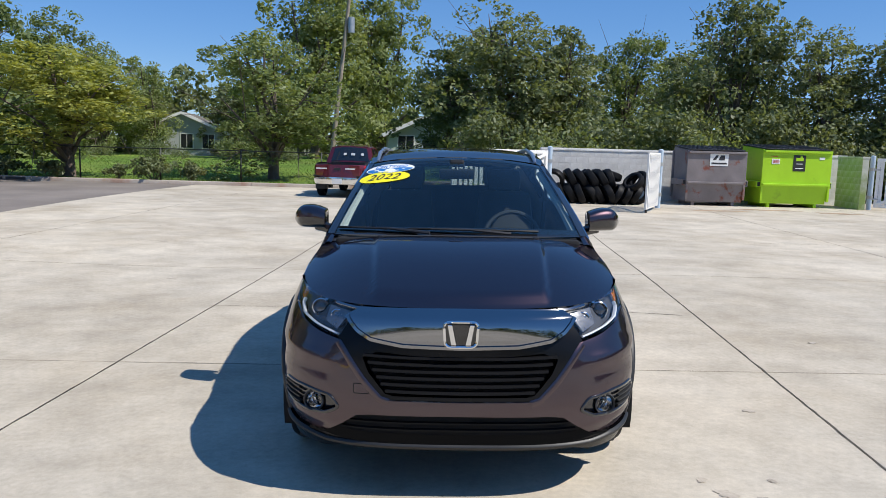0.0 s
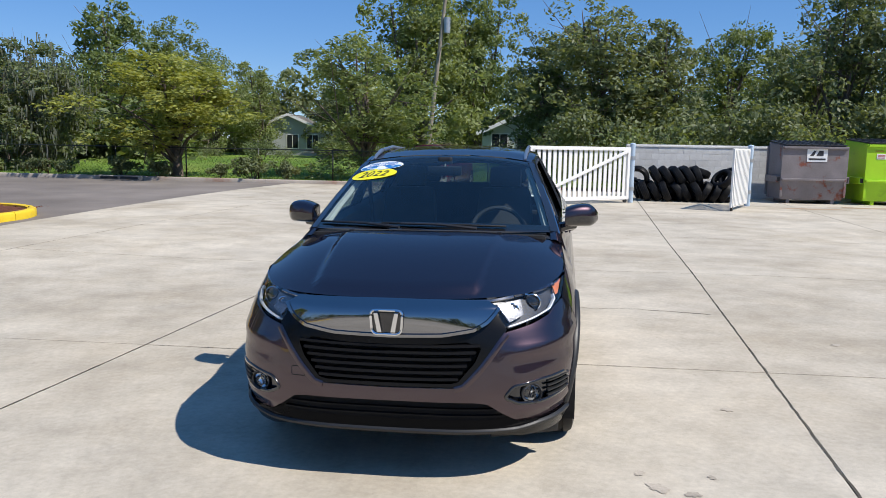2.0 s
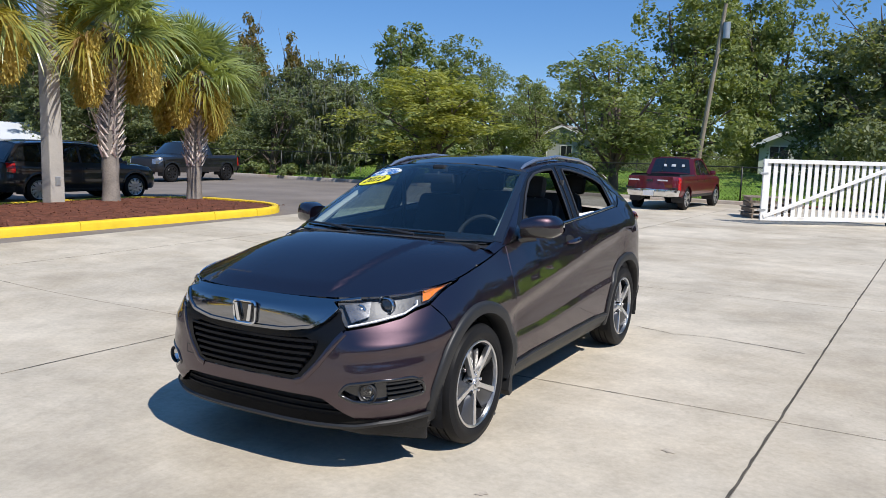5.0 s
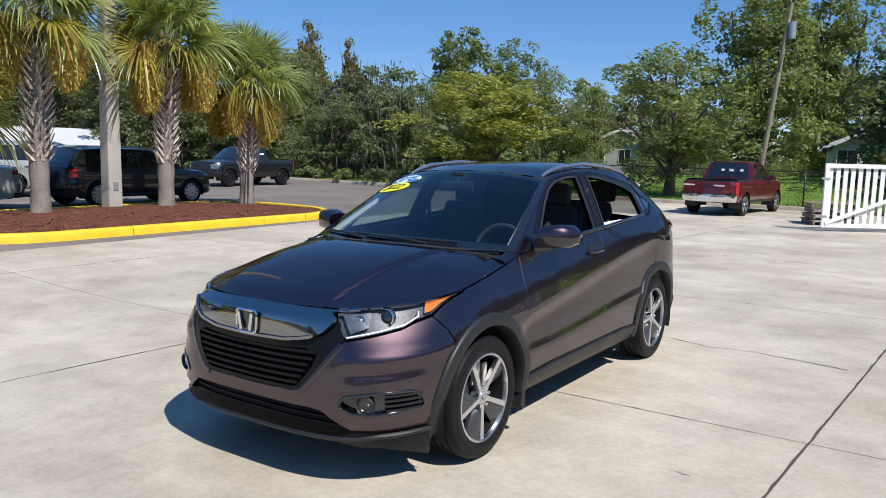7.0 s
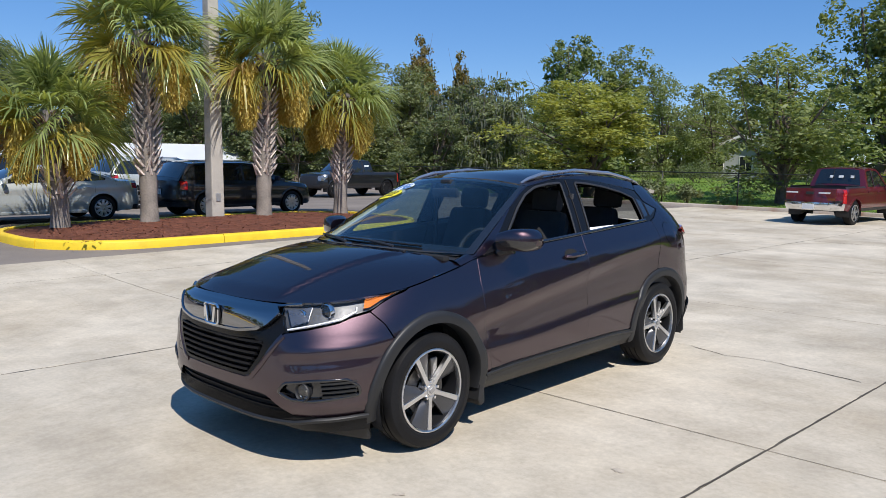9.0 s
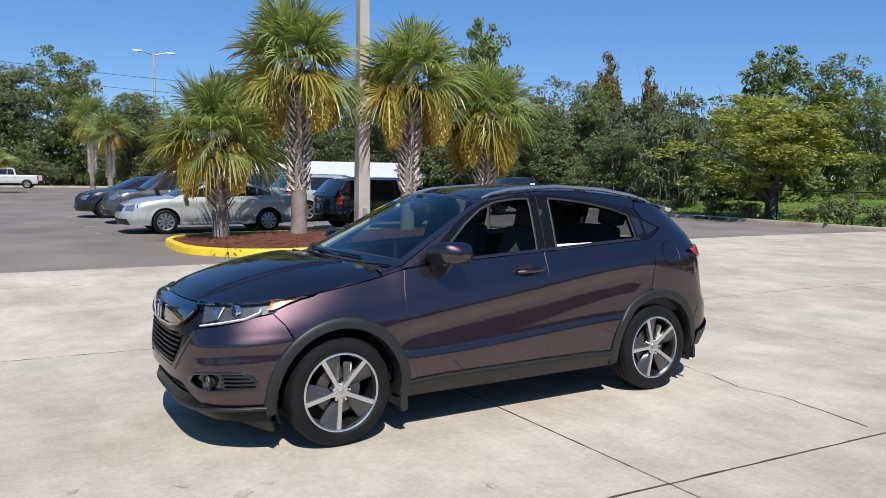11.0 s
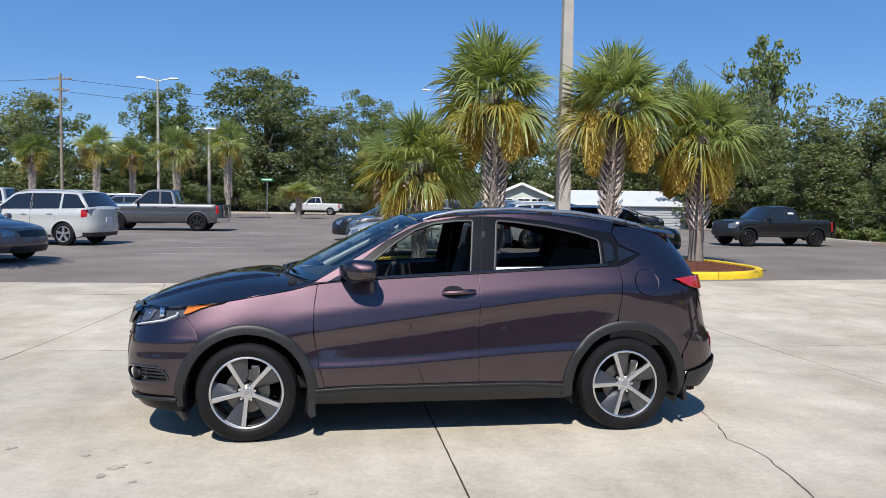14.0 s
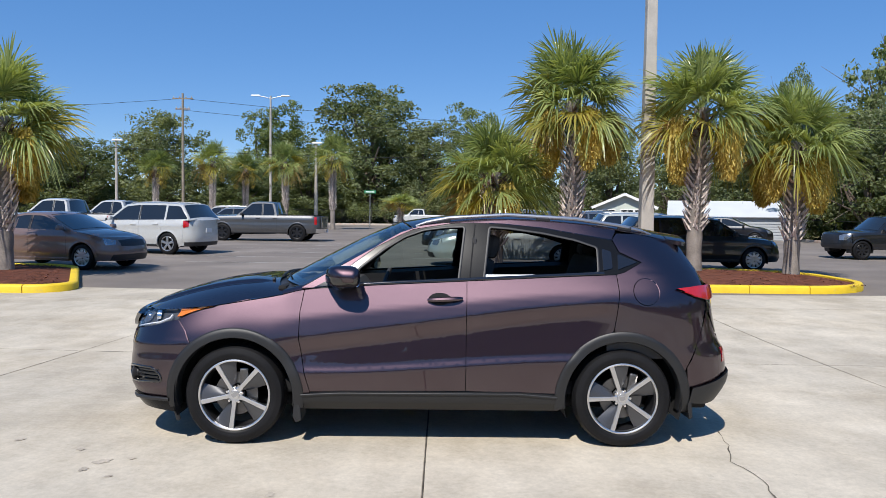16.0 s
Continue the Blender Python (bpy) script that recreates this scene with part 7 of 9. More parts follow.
M_LAMPBOWL = surf("lamp_bowl", (0.075, 0.078, 0.086), 0.42, 0.25, var=0.25, scale=22, fine=70, bump=0.3, depth=0.004)
M_LED = surf("white_light_guide", (0.80, 0.82, 0.86), 0.35, var=0.03, bump=0.0, coat=1.0)
M_DIMCHROME = surf("smoked_reflector", (0.22, 0.225, 0.24), 0.30, 0.8, var=0.1, scale=30, bump=0.3, depth=0.003)
M_YSTICK = surf("yellow_sticker", (0.90, 0.80, 0.012), 0.45, var=0.04, bump=0.0)
M_BSTICK = surf("blue_sticker", (0.02, 0.17, 0.48), 0.45, var=0.04, bump=0.0)
M_WSTICK = surf("white_sticker", (0.8, 0.82, 0.84), 0.45, var=0.04, bump=0.0)

NOSE = curve1([(0.20, -2.06), (0.27, -2.12), (0.34, -2.155), (0.46, -2.168), (0.60, -2.158), (0.72, -2.15), (0.80, -2.13), (0.87, -2.085), (0.92, -2.02), (0.98, -1.93)])
TAIL = curve1([(0.20, 1.98), (0.30, 2.09), (0.45, 2.168), (0.62, 2.15), (0.70, 2.10), (0.90, 2.05), (1.08, 2.02), (1.2, 1.96), (1.45, 1.83)])
TOP_Z = curve1([(-2.0, 0.875), (-1.52, 0.918), (-1.25, 0.962), (-1.0, 1.006), (-0.86, 1.042), (-0.5, 1.070), (0.27, 1.114), (1.16, 1.162), (2.0, 1.20)])
TOP_W = curve1([(-2.0, 0.83), (-1.52, 0.815), (-1.25, 0.806), (-0.9, 0.79), (-0.4, 0.80), (0.3, 0.805), (0.9, 0.80), (1.4, 0.785), (2.0, 0.76)])
CREASE = curve1([(-2.0, 0.70), (-0.95, 0.705), (-0.8, 0.725), (0.0, 0.835), (0.9, 0.955), (1.4, 0.99), (2.0, 0.99)])
LOWLINE = curve1([(-2.0, 0.48), (-0.73, 0.492), (0.8, 0.586), (1.3, 0.60), (2.0, 0.60)])
RAIL_Z = curve1([(-1.2, 1.36), (-0.13, 1.462), (0.15, 1.506), (0.55, 1.530), (1.0, 1.508), (1.45, 1.445), (1.85, 1.37)])
RAIL_W = curve1([(-1.2, 0.60), (-0.13, 0.600), (0.3, 0.606), (1.0, 0.59), (1.45, 0.565), (1.85, 0.53)])
NR, YF, YR = 3.4, -1.20, 1.35


def nf(z):
    """How square the nose is in plan: fuller at the bumper, rounder at the lamps."""
    return 3.5 - 0.75 * smooth01((z - 0.55) / 0.32)


def flank(y, z):
    """Half width of the body at a place along its length, before the ends are rounded."""
    zt, wt = TOP_Z(y), TOP_W(y)
    if z > zt and y > -0.93:
        zr, wr = RAIL_Z(y), RAIL_W(y)
        t = (z - zt) / max(0.05, zr - zt)
        return wt + (wr - wt) * (0.82 * t + 0.18 * t * t)
    zu, zl = CREASE(y), LOWLINE(y)
    wu = 0.887 - 0.010 * smooth01((y - 0.2) / 1.0) + 0.012 * math.exp(-((y - 1.3) / 0.4) ** 2) * 0.8
    c = smooth01((y + 1.10) / 0.30) * (1 - smooth01((y - 1.0) / 0.45))
    pts = [(0.10, 0.80), (0.24, 0.842), (0.35, 0.868), (zl, 0.886 + 0.004 * c), (zl + 0.034, 0.888 - 0.013 * c), (zu - 0.085, 0.888 - 0.030 * c), (zu, wu + 0.002 * c), (zu + 0.42 * (zt - zu), wt + 0.74 * (wu - wt)), (zt, wt), (zt + 0.1, wt - 0.05)]
    h = 0.012 * c + 0.030 * (1 - c)

    def lin(q):
        for (a, u), (b, v) in zip(pts, pts[1:]):
            if q <= b:
                return u + (v - u) * (q - a) / (b - a)
        return pts[-1][1]
    return sum(lin(z + d) * k for d, k in ((-2 * h, 0.12), (-h, 0.23), (0, 0.30), (h, 0.23), (2 * h, 0.12)))


def side(y, z):
    """The body's side skin at (y, z)."""
    w = flank(y, z)
    if y < YF:
        k = min(1.0, (YF - y) / (YF - NOSE(z)))
        w *= max(0.0, 1 - k ** nf(z)) ** (1 / nf(z))
    elif y > YR:
        k = min(1.0, (y - YR) / (TAIL(z) - YR))
        w *= max(0.0, 1 - k ** NR) ** (1 / NR)
    return Vector((w, y, z))


def wrap(q, z):
    """The front skin: q runs from 0 on the centre line round the corner to 1.35 on the side."""
    s = math.sin(min(math.pi / 2, abs(q) / 1.35 * math.pi / 2))
    y = YF - (YF - NOSE(z)) * max(0.0, 1 - s ** nf(z)) ** (1 / nf(z))
    x = flank(y, z) * s
    k = smooth01((abs(q) - 0.52) / 0.16) * (1 - smooth01((abs(q) - 1.10) / 0.22))
    if k > 0:
        zc = z - 0.06 * (abs(q) - 0.80)
        d = k * (0.007 * math.exp(-((zc - 0.655) / 0.030) ** 2) - 0.005 * math.exp(-((zc - 0.590) / 0.034) ** 2) + 0.010 * math.exp(-((z - 0.368) / 0.022) ** 2))
        x, y = x + d * 0.6, y - d * 0.8
    return Vector((math.copysign(x, q), y, z))


def rear_wrap(q, z):
    s = math.sin(min(math.pi / 2, abs(q) / 1.35 * math.pi / 2))
    y = YR + (TAIL(z) - YR) * max(0.0, 1 - s ** NR) ** (1 / NR)
    return Vector((math.copysign(flank(y, z) * s, q), y, z))


def fx(x, z):
    """Wrap coordinates of the front skin at half width x."""
    lo, hi = 0.0, 1.35
    for _ in range(30):
        mid = (lo + hi) / 2
        lo, hi = (mid, hi) if wrap(mid, z).x < x else (lo, mid)
    return ((lo + hi) / 2, z)


def fy(y, z):
    k = min(1.0, max(0.0, (YF - y) / (YF - NOSE(z))))
    return (math.asin((1 - k ** nf(z)) ** (1 / nf(z))) / (math.pi / 2) * 1.35, z)


AXF, AXR, WR = (-1.305, 0.330), (1.305, 0.330), 0.332
hero = group_box("car", "dark plum metallic crossover with windows down and windshield sale stickers", "car", (0.10, 5.365, 0.0))
hero.matrix_world = pose(0.10, 5.365, 0.0, 0, -0.9, 0)

# side panels
door_f = [(-0.800, 0.362), (-0.838, 0.50), (-0.874, 0.72), (-0.872, 0.90), (-0.850, 1.040)]
door_m = [(0.244, 0.375), (0.244, 0.8), (0.247, 1.112)]
belt = lambda a, b, n=10: [(a + (b - a) * k / n, TOP_Z(a + (b - a) * k / n) - 0.002) for k in range(n + 1)]
fender = [(-0.800, 0.362)] + door_f[1:] + belt(-0.86, -1.43, 12)[1:] + [(-1.46, 0.914), (-1.54, 0.896), (-1.62, 0.868), (-1.70, 0.830), (-1.64, 0.76), (-1.60, 0.685)] + arc(*AXF, 0.42, 132, 0, 20)[1:] + [(-0.885, 0.30), (-0.80, 0.30)]
front_door = door_f + belt(-0.85, 0.247)[1:] + [door_m[1], door_m[0]]
rear_low = arc(*AXR, 0.425, 175, 99, 14)
rear_door = [(0.244, 0.375), (0.244, 0.8), (0.247, 1.112)] + belt(0.247, 1.262)[1:] + [(1.268, 1.05), (1.252, 0.90)] + [(1.236, 0.80)] + rear_low[::-1][1:] + [(0.845, 0.362)]
quarter = [(1.262, TOP_Z(1.262)), (1.268, 1.05), (1.252, 0.90), (1.236, 0.80)] + arc(*AXR, 0.425, 97, 20, 18) + [(1.735, 0.55), (1.79, 0.66), (1.855, 0.82), (1.89, 0.98), (1.78, 1.02), (1.66, 1.073), (1.80, 1.085), (1.885, 1.09),
                                                                                                   (1.86, 1.20), (1.80, 1.33), (1.76, 1.405)]
quarter_full = quarter[:-1] + [(1.765, 1.395)] + [(1.6, RAIL_Z(1.6) - 0.005), (1.45, RAIL_Z(1.45) - 0.004), (1.30, 1.465 - 0.02), (1.262, 1.40), (1.30, 1.315), (1.445, 1.248), (1.32, TOP_Z(1.32) + 0.012)]
fuel = [(1.453 + 0.088 * math.cos(2 * math.pi * k / 28), 1.055 + 0.088 * math.sin(2 * math.pi * k / 28)) for k in range(28)]

FOLDS = [[(-1.1 + 2.7 * k / 60, f(-1.1 + 2.7 * k / 60) + d) for k in range(61)] for f, offs in ((CREASE, (-0.11, -0.095, -0.08, -0.065, -0.025, -0.012, 0.0, 0.012, 0.025)), (LOWLINE, (-0.026, -0.013, 0.0, 0.013, 0.028, 0.042, 0.056, 0.07))) for d in offs]
skin("fender", fender, side, M_BODY, hero)
fd = skin("front_door", front_door, side, M_BODY, hero, lines=FOLDS)
rd = skin("rear_door", rear_door, side, M_BODY, hero, lines=FOLDS)
qp = skin("quarter_panel", quarter_full, side, M_BODY, hero, holes=[fuel], lines=FOLDS)
skin("fuel_flap", fuel, side, M_BODY, qp[0], mirror=False)
skin("fuel_flap", fuel, lambda y, z: Vector((-side(y, z).x, y, z)), M_BODY, qp[1], mirror=False)
liner_low = [(-1.72, 0.30), (-1.72, 0.76), (-1.50, 0.82), (-1.42, 0.90)] + belt(-1.40, 1.85, 24)[1:] + [(1.95, 1.0), (1.85, 0.5), (1.72, 0.33)] + arc(*AXR, 0.415, 0, 180, 20) + [(0.87, 0.28), (-0.87, 0.28)] + arc(*AXF, 0.415, 0, 180, 20)
skin("body_liner", liner_low, side, M_LINER, hero, lift=-0.017, flange=0, gap=0, step=0.06)

# roof side rail with the front pillar, in body colour; black frames round the windows
rail_out = [(-0.875, 1.052), (-0.65, 1.182), (-0.42, 1.312), (-0.235, 1.408), (-0.125, 1.458), (0.15, 1.504), (0.55, 1.528), (1.0, 1.506), (1.30, 1.466)]
rail_in = [(1.262, 1.40), (1.0, 1.442), (0.78, 1.477), (0.50, 1.502), (0.30, 1.508), (0.10, 1.500), (-0.06, 1.480), (-0.21, 1.432), (-0.36, 1.345), (-0.52, 1.225), (-0.70, 1.085), (-0.80, TOP_Z(-0.80) + 0.004)]
skin("pillar_rail", rail_out + rail_in, side, M_BODY, hero, step=0.022, gap=0.0015)
wf = rounded([(-0.60, 1.080), (-0.47, 1.200), (-0.32, 1.318), (-0.18, 1.405), (-0.05, 1.452), (0.10, 1.472), (0.235, 1.478), (0.190, 1.116)], 0.02)
wr = rounded([(0.360, 1.124), (0.405, 1.478), (0.55, 1.468), (0.78, 1.438), (1.0, 1.394), (1.150, 1.345), (1.142, 1.175)], 0.022)
sash = [(-0.80, TOP_Z(-0.80) + 0.004), (-0.70, 1.085), (-0.52, 1.225), (-0.36, 1.345), (-0.21, 1.432), (-0.06, 1.480), (0.10, 1.500), (0.30, 1.508), (0.50, 1.502), (0.78, 1.477), (1.0, 1.442), (1.262, 1.40),
         (1.30, 1.315), (1.445, 1.248), (1.32, TOP_Z(1.32) + 0.012), (1.262, TOP_Z(1.262) + 0.002)] + belt(1.25, -0.79, 14)
skin("window_frame", sash, side, M_SATIN, hero, holes=[wf, wr], step=0.025, lift=-0.004, flange=0.03, gap=0.0015)
strip("pillar_gap", [(0.262, 1.112), (0.305, 1.495)], side, 0.008, 0.001, M_LINER, hero, label="dark gap between the doors")
strip("belt_moulding", [(a, TOP_Z(a) + 0.010) for a in [-0.62 + 1.8 * k / 20 for k in range(21)]], side, 0.020, 0.006, M_GLOSS, hero)
for nm, poly in (("window_seal", wf), ("window_seal", wr)):
    strip(nm, poly, side, 0.016, 0.003, M_BLACK, hero, closed=True)
skin("hidden_handle", rounded([(1.175, 1.19), (1.178, 1.34), (1.245, 1.318), (1.243, 1.205)], 0.012), side, M_GLOSS, rd, lift=0.004, step=0.03)
skin("quarter_glass", rounded([(1.275, 1.195), (1.285, 1.305), (1.425, 1.25)], 0.015), side, M_GLOSS, hero, lift=0.002, step=0.03)
skin("side_glass", shrink(wf, -0.004), side, M_SIDEGLASS, hero, lift=-0.014, flange=0, gap=0, step=0.05, only=-1)
skin("side_glass", shrink(wr, -0.004), side, M_PRIVACY, hero, lift=-0.014, flange=0, gap=0, step=0.05, only=-1)
skin("lowered_glass_edge", [(0.362, 1.136), (0.364, 1.160), (0.70, 1.164), (0.74, 1.158)], side, M_WSTICK, hero, lift=-0.012, flange=0, gap=0, step=0.05, label="pale paper strip along the lowered glass", only=1)

# lower cladding: sill, arch flares, bumper corners
sill = [(-0.895, 0.235), (-0.885, 0.30), (-0.80, 0.352), (-0.60, 0.368), (0.60, 0.372), (0.845, 0.355), (0.88, 0.30), (0.88, 0.235)]
skin("sill_cladding", sill, lambda y, z: side(y, z) + Vector((0.012 + 0.5 * (z - 0.30) * (z < 0.30), 0, 0)), M_TRIM, hero, step=0.025, flange=0.04)
strip("sill_edge", [(-0.86, 0.338), (-0.60, 0.352), (0.60, 0.356), (0.86, 0.335)], lambda y, z: side(y, z) + Vector((0.012, 0, 0)), 0.018, 0.006, M_TRIM, hero)


def flare(c, a0, a1, r_in=0.388, r_out=0.458):
    """The black arch moulding with its rolled inner lip."""
    obs = []
    n = 44
    for s in (1, -1):
        bm = bmesh.new()
        rows = []
        for k in range(n + 1):
            a = radians(a0 + (a1 - a0) * k / n)
            ca, sa = math.cos(a), math.sin(a)
            wide = 1 + 0.22 * max(0, -math.cos(a - math.pi / 2) + 0.35) if sa < 0.35 else 1.0
            row = []
            for f, up in ((0.0, -0.085), (0.0, -0.002), (0.08, 0.012), (0.55, 0.016), (0.86, 0.015), (1.0, 0.008), (1.0, -0.012)):
                r = r_in + (r_out - r_in) * f * wide
                y, z = c[0] + r * ca, c[1] + r * sa
                p = side(y, z)
                row.append((s * (p.x + up), y, z))
            rows.append(row)
        loft(bm, rows)
        obs.append(part("arch_flare", bm, M_TRIM, hero, smooth=True, sharp=50))
    return obs


flare(AXF, -10, 192)
flare(AXR, -12, 190)
for c in (AXF, AXR):
    for s in (1, -1):
        bm = bmesh.new()
        spin_profile(bm, [(s * 0.50, 0.12), (s * 0.50, 0.402), (s * 0.868, 0.402)], 30, "x", radians(-20), radians(200), (0, c[0], c[1]))
        part("wheel_well", bm, M_LINER, hero)
for s in (1, -1):
    bm = bmesh.new()
    prism(bm, [(-0.905, 0.33), (-0.872, 0.35), (-0.855, 0.165), (-0.895, 0.150), (-0.915, 0.19)], s * 0.20, "x", s * 0.665, 0.008)
    part("mud_flap", bm, M_TRIM, hero)
    bm = bmesh.new()
    prism(bm, [(1.745, 0.36), (1.775, 0.35), (1.79, 0.20), (1.765, 0.19)], s * 0.20, "x", s * 0.64, 0.006)
    part("mud_flap", bm, M_TRIM, hero)

# ---- front end ----
lamp = [fy(-1.450, 0.925), fy(-1.56, 0.913), fy(-1.70, 0.905), fx(0.70, 0.898), fx(0.60, 0.880), fx(0.465, 0.860), fx(0.50, 0.80), fx(0.545, 0.738), fx(0.65, 0.760), fx(0.735, 0.788), fy(-1.80, 0.812), fy(-1.70, 0.834), fy(-1.62, 0.870), fy(-1.54, 0.898)]
grille_wing = [(0.0, 0.868), fx(0.25, 0.866), fx(0.45, 0.862), fx(0.497, 0.838), fx(0.480, 0.812), fx(0.445, 0.776), fx(0.39, 0.745), fx(0.25, 0.722), (0.0, 0.716)]
mouth_out = [(0.0, 0.713), fx(0.25, 0.719), fx(0.39, 0.742), fx(0.445, 0.773), fx(0.48, 0.809), fx(0.495, 0.826), fx(0.505, 0.795), fx(0.542, 0.738), fx(0.51, 0.700), fx(0.42, 0.575), fx(0.345, 0.495), fx(0.30, 0.482), (0.0, 0.478)]
mouth_in = [(0.0, 0.672), fx(0.20, 0.676), fx(0.36, 0.690), fx(0.425, 0.662), fx(0.40, 0.602), fx(0.325, 0.512), fx(0.29, 0.503), (0.0, 0.500)]
intake = [(0.0, 0.405), fx(0.40, 0.405), fx(0.455, 0.398), fx(0.52, 0.352), fx(0.60, 0.300), fx(0.55, 0.270), (0.0, 0.262)]
fogpod = [fx(0.535, 0.432), fx(0.575, 0.482), fx(0.70, 0.500), fy(-1.875, 0.503), fy(-1.815, 0.462), fy(-1.80, 0.412), fx(0.70, 0.392), fx(0.60, 0.398)]


cover = ([(0.0, 0.476)] + [fx(0.30, 0.480), fx(0.347, 0.493), fx(0.42, 0.573), fx(0.512, 0.698), fx(0.544, 0.734), fx(0.65, 0.756), fx(0.735, 0.784), fy(-1.80, 0.808), fy(-1.70, 0.828), fy(-1.64, 0.76), fy(-1.60, 0.685)]
         + [fy(y, z) for y, z in arc(*AXF, 0.42, 134, 184, 10)] + [fy(-1.76, 0.292), fx(0.82, 0.30), fx(0.70, 0.296), fx(0.602, 0.300), fx(0.522, 0.354), fx(0.457, 0.400), fx(0.40, 0.408), (0.0, 0.408)])
fog_r = rounded(fogpod, 0.02, 3)
bump = skin("front_bumper", full(cover), wrap, M_BODY, hero, holes=[fog_r, [(-a, b) for a, b in fog_r]], mirror=False, step=0.026)[0]


def wing(p, q):
    """The wing's face stands almost upright and rolls back under the hood along its top."""
    push = 0.27 * min(q - 0.716, 0.122) if q < 0.838 else 0.033 * (1 - 0.75 * smooth01((q - 0.838) / 0.030))
    return wrap(p, q) + Vector((0, -push, 0))


skin("grille_bar", full(grille_wing), wing, M_SMOKE, hero, mirror=False, lift=0.012, step=0.014, flange=0.03, label="smoked chrome wing across the grille")
_low = [fx(0.497, 0.834), fx(0.482, 0.814), fx(0.447, 0.778), fx(0.39, 0.747), fx(0.25, 0.726), (0.0, 0.720)]
strip("chrome_strip", _low + [(-a, b) for a, b in _low[-2::-1]], wing, 0.022, 0.020, M_SMOKE, hero, mirror=False)
_top = [fx(0.56, 0.873), fx(0.465, 0.862), fx(0.25, 0.867), (0.0, 0.869)]
strip("wing_top", _top + [(-a, b) for a, b in _top[-2::-1]], deep(wrap, -0.006), 0.016, 0.010, M_SMOKE, hero, mirror=False)
strip("mouth_edge", [fx(0.540, 0.722), fx(0.515, 0.690), fx(0.428, 0.568), fx(0.352, 0.486), fx(0.310, 0.473)], wrap, 0.030, 0.006, M_BODY, bump, label="raised body-colour edge beside the grille")
surround = skin("grille_surround", full(mouth_out), wrap, M_SATIN, hero, holes=[full(mouth_in)], mirror=False, step=0.024, lift=0.002, flange=0.05)[0]


skin("grille_back", full(shrink(mouth_in, -0.01)), deep(wrap, 0.07), M_LINER, surround, mirror=False, flange=0, gap=0, step=0.06)
for k in range(6):
    z = 0.515 + 0.0305 * k
    half = 0.322 + (z - 0.51) * 0.62
    line = [(-fx(half * (1 - t), z)[0] if t < 1 else 0.0, z + 0.006 * (1 - t) ** 2) for t in [i / 8 for i in range(9)]]
    line += [(-a, b) for a, b in line[::-1][1:]]
    strip("grille_slat", line, deep(wrap, 0.014), 0.017, 0.022, M_GRILLE, surround, mirror=False, step=0.05)
skin("intake_back", full(shrink(intake, -0.012)), deep(wrap, 0.05), M_LINER, bump, mirror=False, flange=0, gap=0, step=0.06)
for z in (0.335, 0.368):
    half = 0.56 - (z - 0.30) * 1.1
    line = [(-fx(half * (1 - t), z)[0] if t < 1 else 0.0, z) for t in [i / 8 for i in range(9)]]
    strip("intake_slat", line + [(-a, b) for a, b in line[::-1][1:]], deep(wrap, 0.036), 0.008, 0.010, M_GRILLE, bump, mirror=False, step=0.05)
lip = [fx(0.04, 0.272), fx(0.45, 0.276), fx(0.53, 0.286), fx(0.60, 0.300), fx(0.70, 0.294), fx(0.82, 0.298), fy(-1.76, 0.290), fy(-1.715, 0.288), fy(-1.70, 0.20), fx(0.80, 0.205), fx(0.60, 0.215), fx(0.50, 0.243), fx(0.30, 0.238), fx(0.04, 0.236)]
lipfn = lambda p, q: wrap(p, q) + Vector((wrap(p, q).x * 0.012, -0.012 - 0.10 * max(0, 0.30 - q), 0))
skin("lower_lip", full(lip), lipfn, M_SATIN, bump, mirror=False, step=0.03, flange=0.06, gap=0.0)
strip("lip_edge", [fy(-1.74, 0.290), fx(0.80, 0.292), fx(0.68, 0.284), fx(0.585, 0.268), fx(0.50, 0.266), fx(0.30, 0.262), (0, 0.260), (-fx(0.30, 0.262)[0], 0.262), (-fx(0.50, 0.266)[0], 0.266), (-fx(0.585, 0.268)[0], 0.268), (-fx(0.68, 0.284)[0], 0.284),
                   (-fx(0.80, 0.292)[0], 0.292), (-fy(-1.74, 0.290)[0], 0.290)], lipfn, 0.024, 0.012, M_TRIM, bump, mirror=False)
for s in (1, -1):
    bm = bmesh.new()
    box(bm, (s * 0.62, -1.78, 0.200), (0.36, 0.03, 0.13), 0.01, rot3(12, 0, s * 22))
    part("air_deflector", bm, M_TRIM, bump)

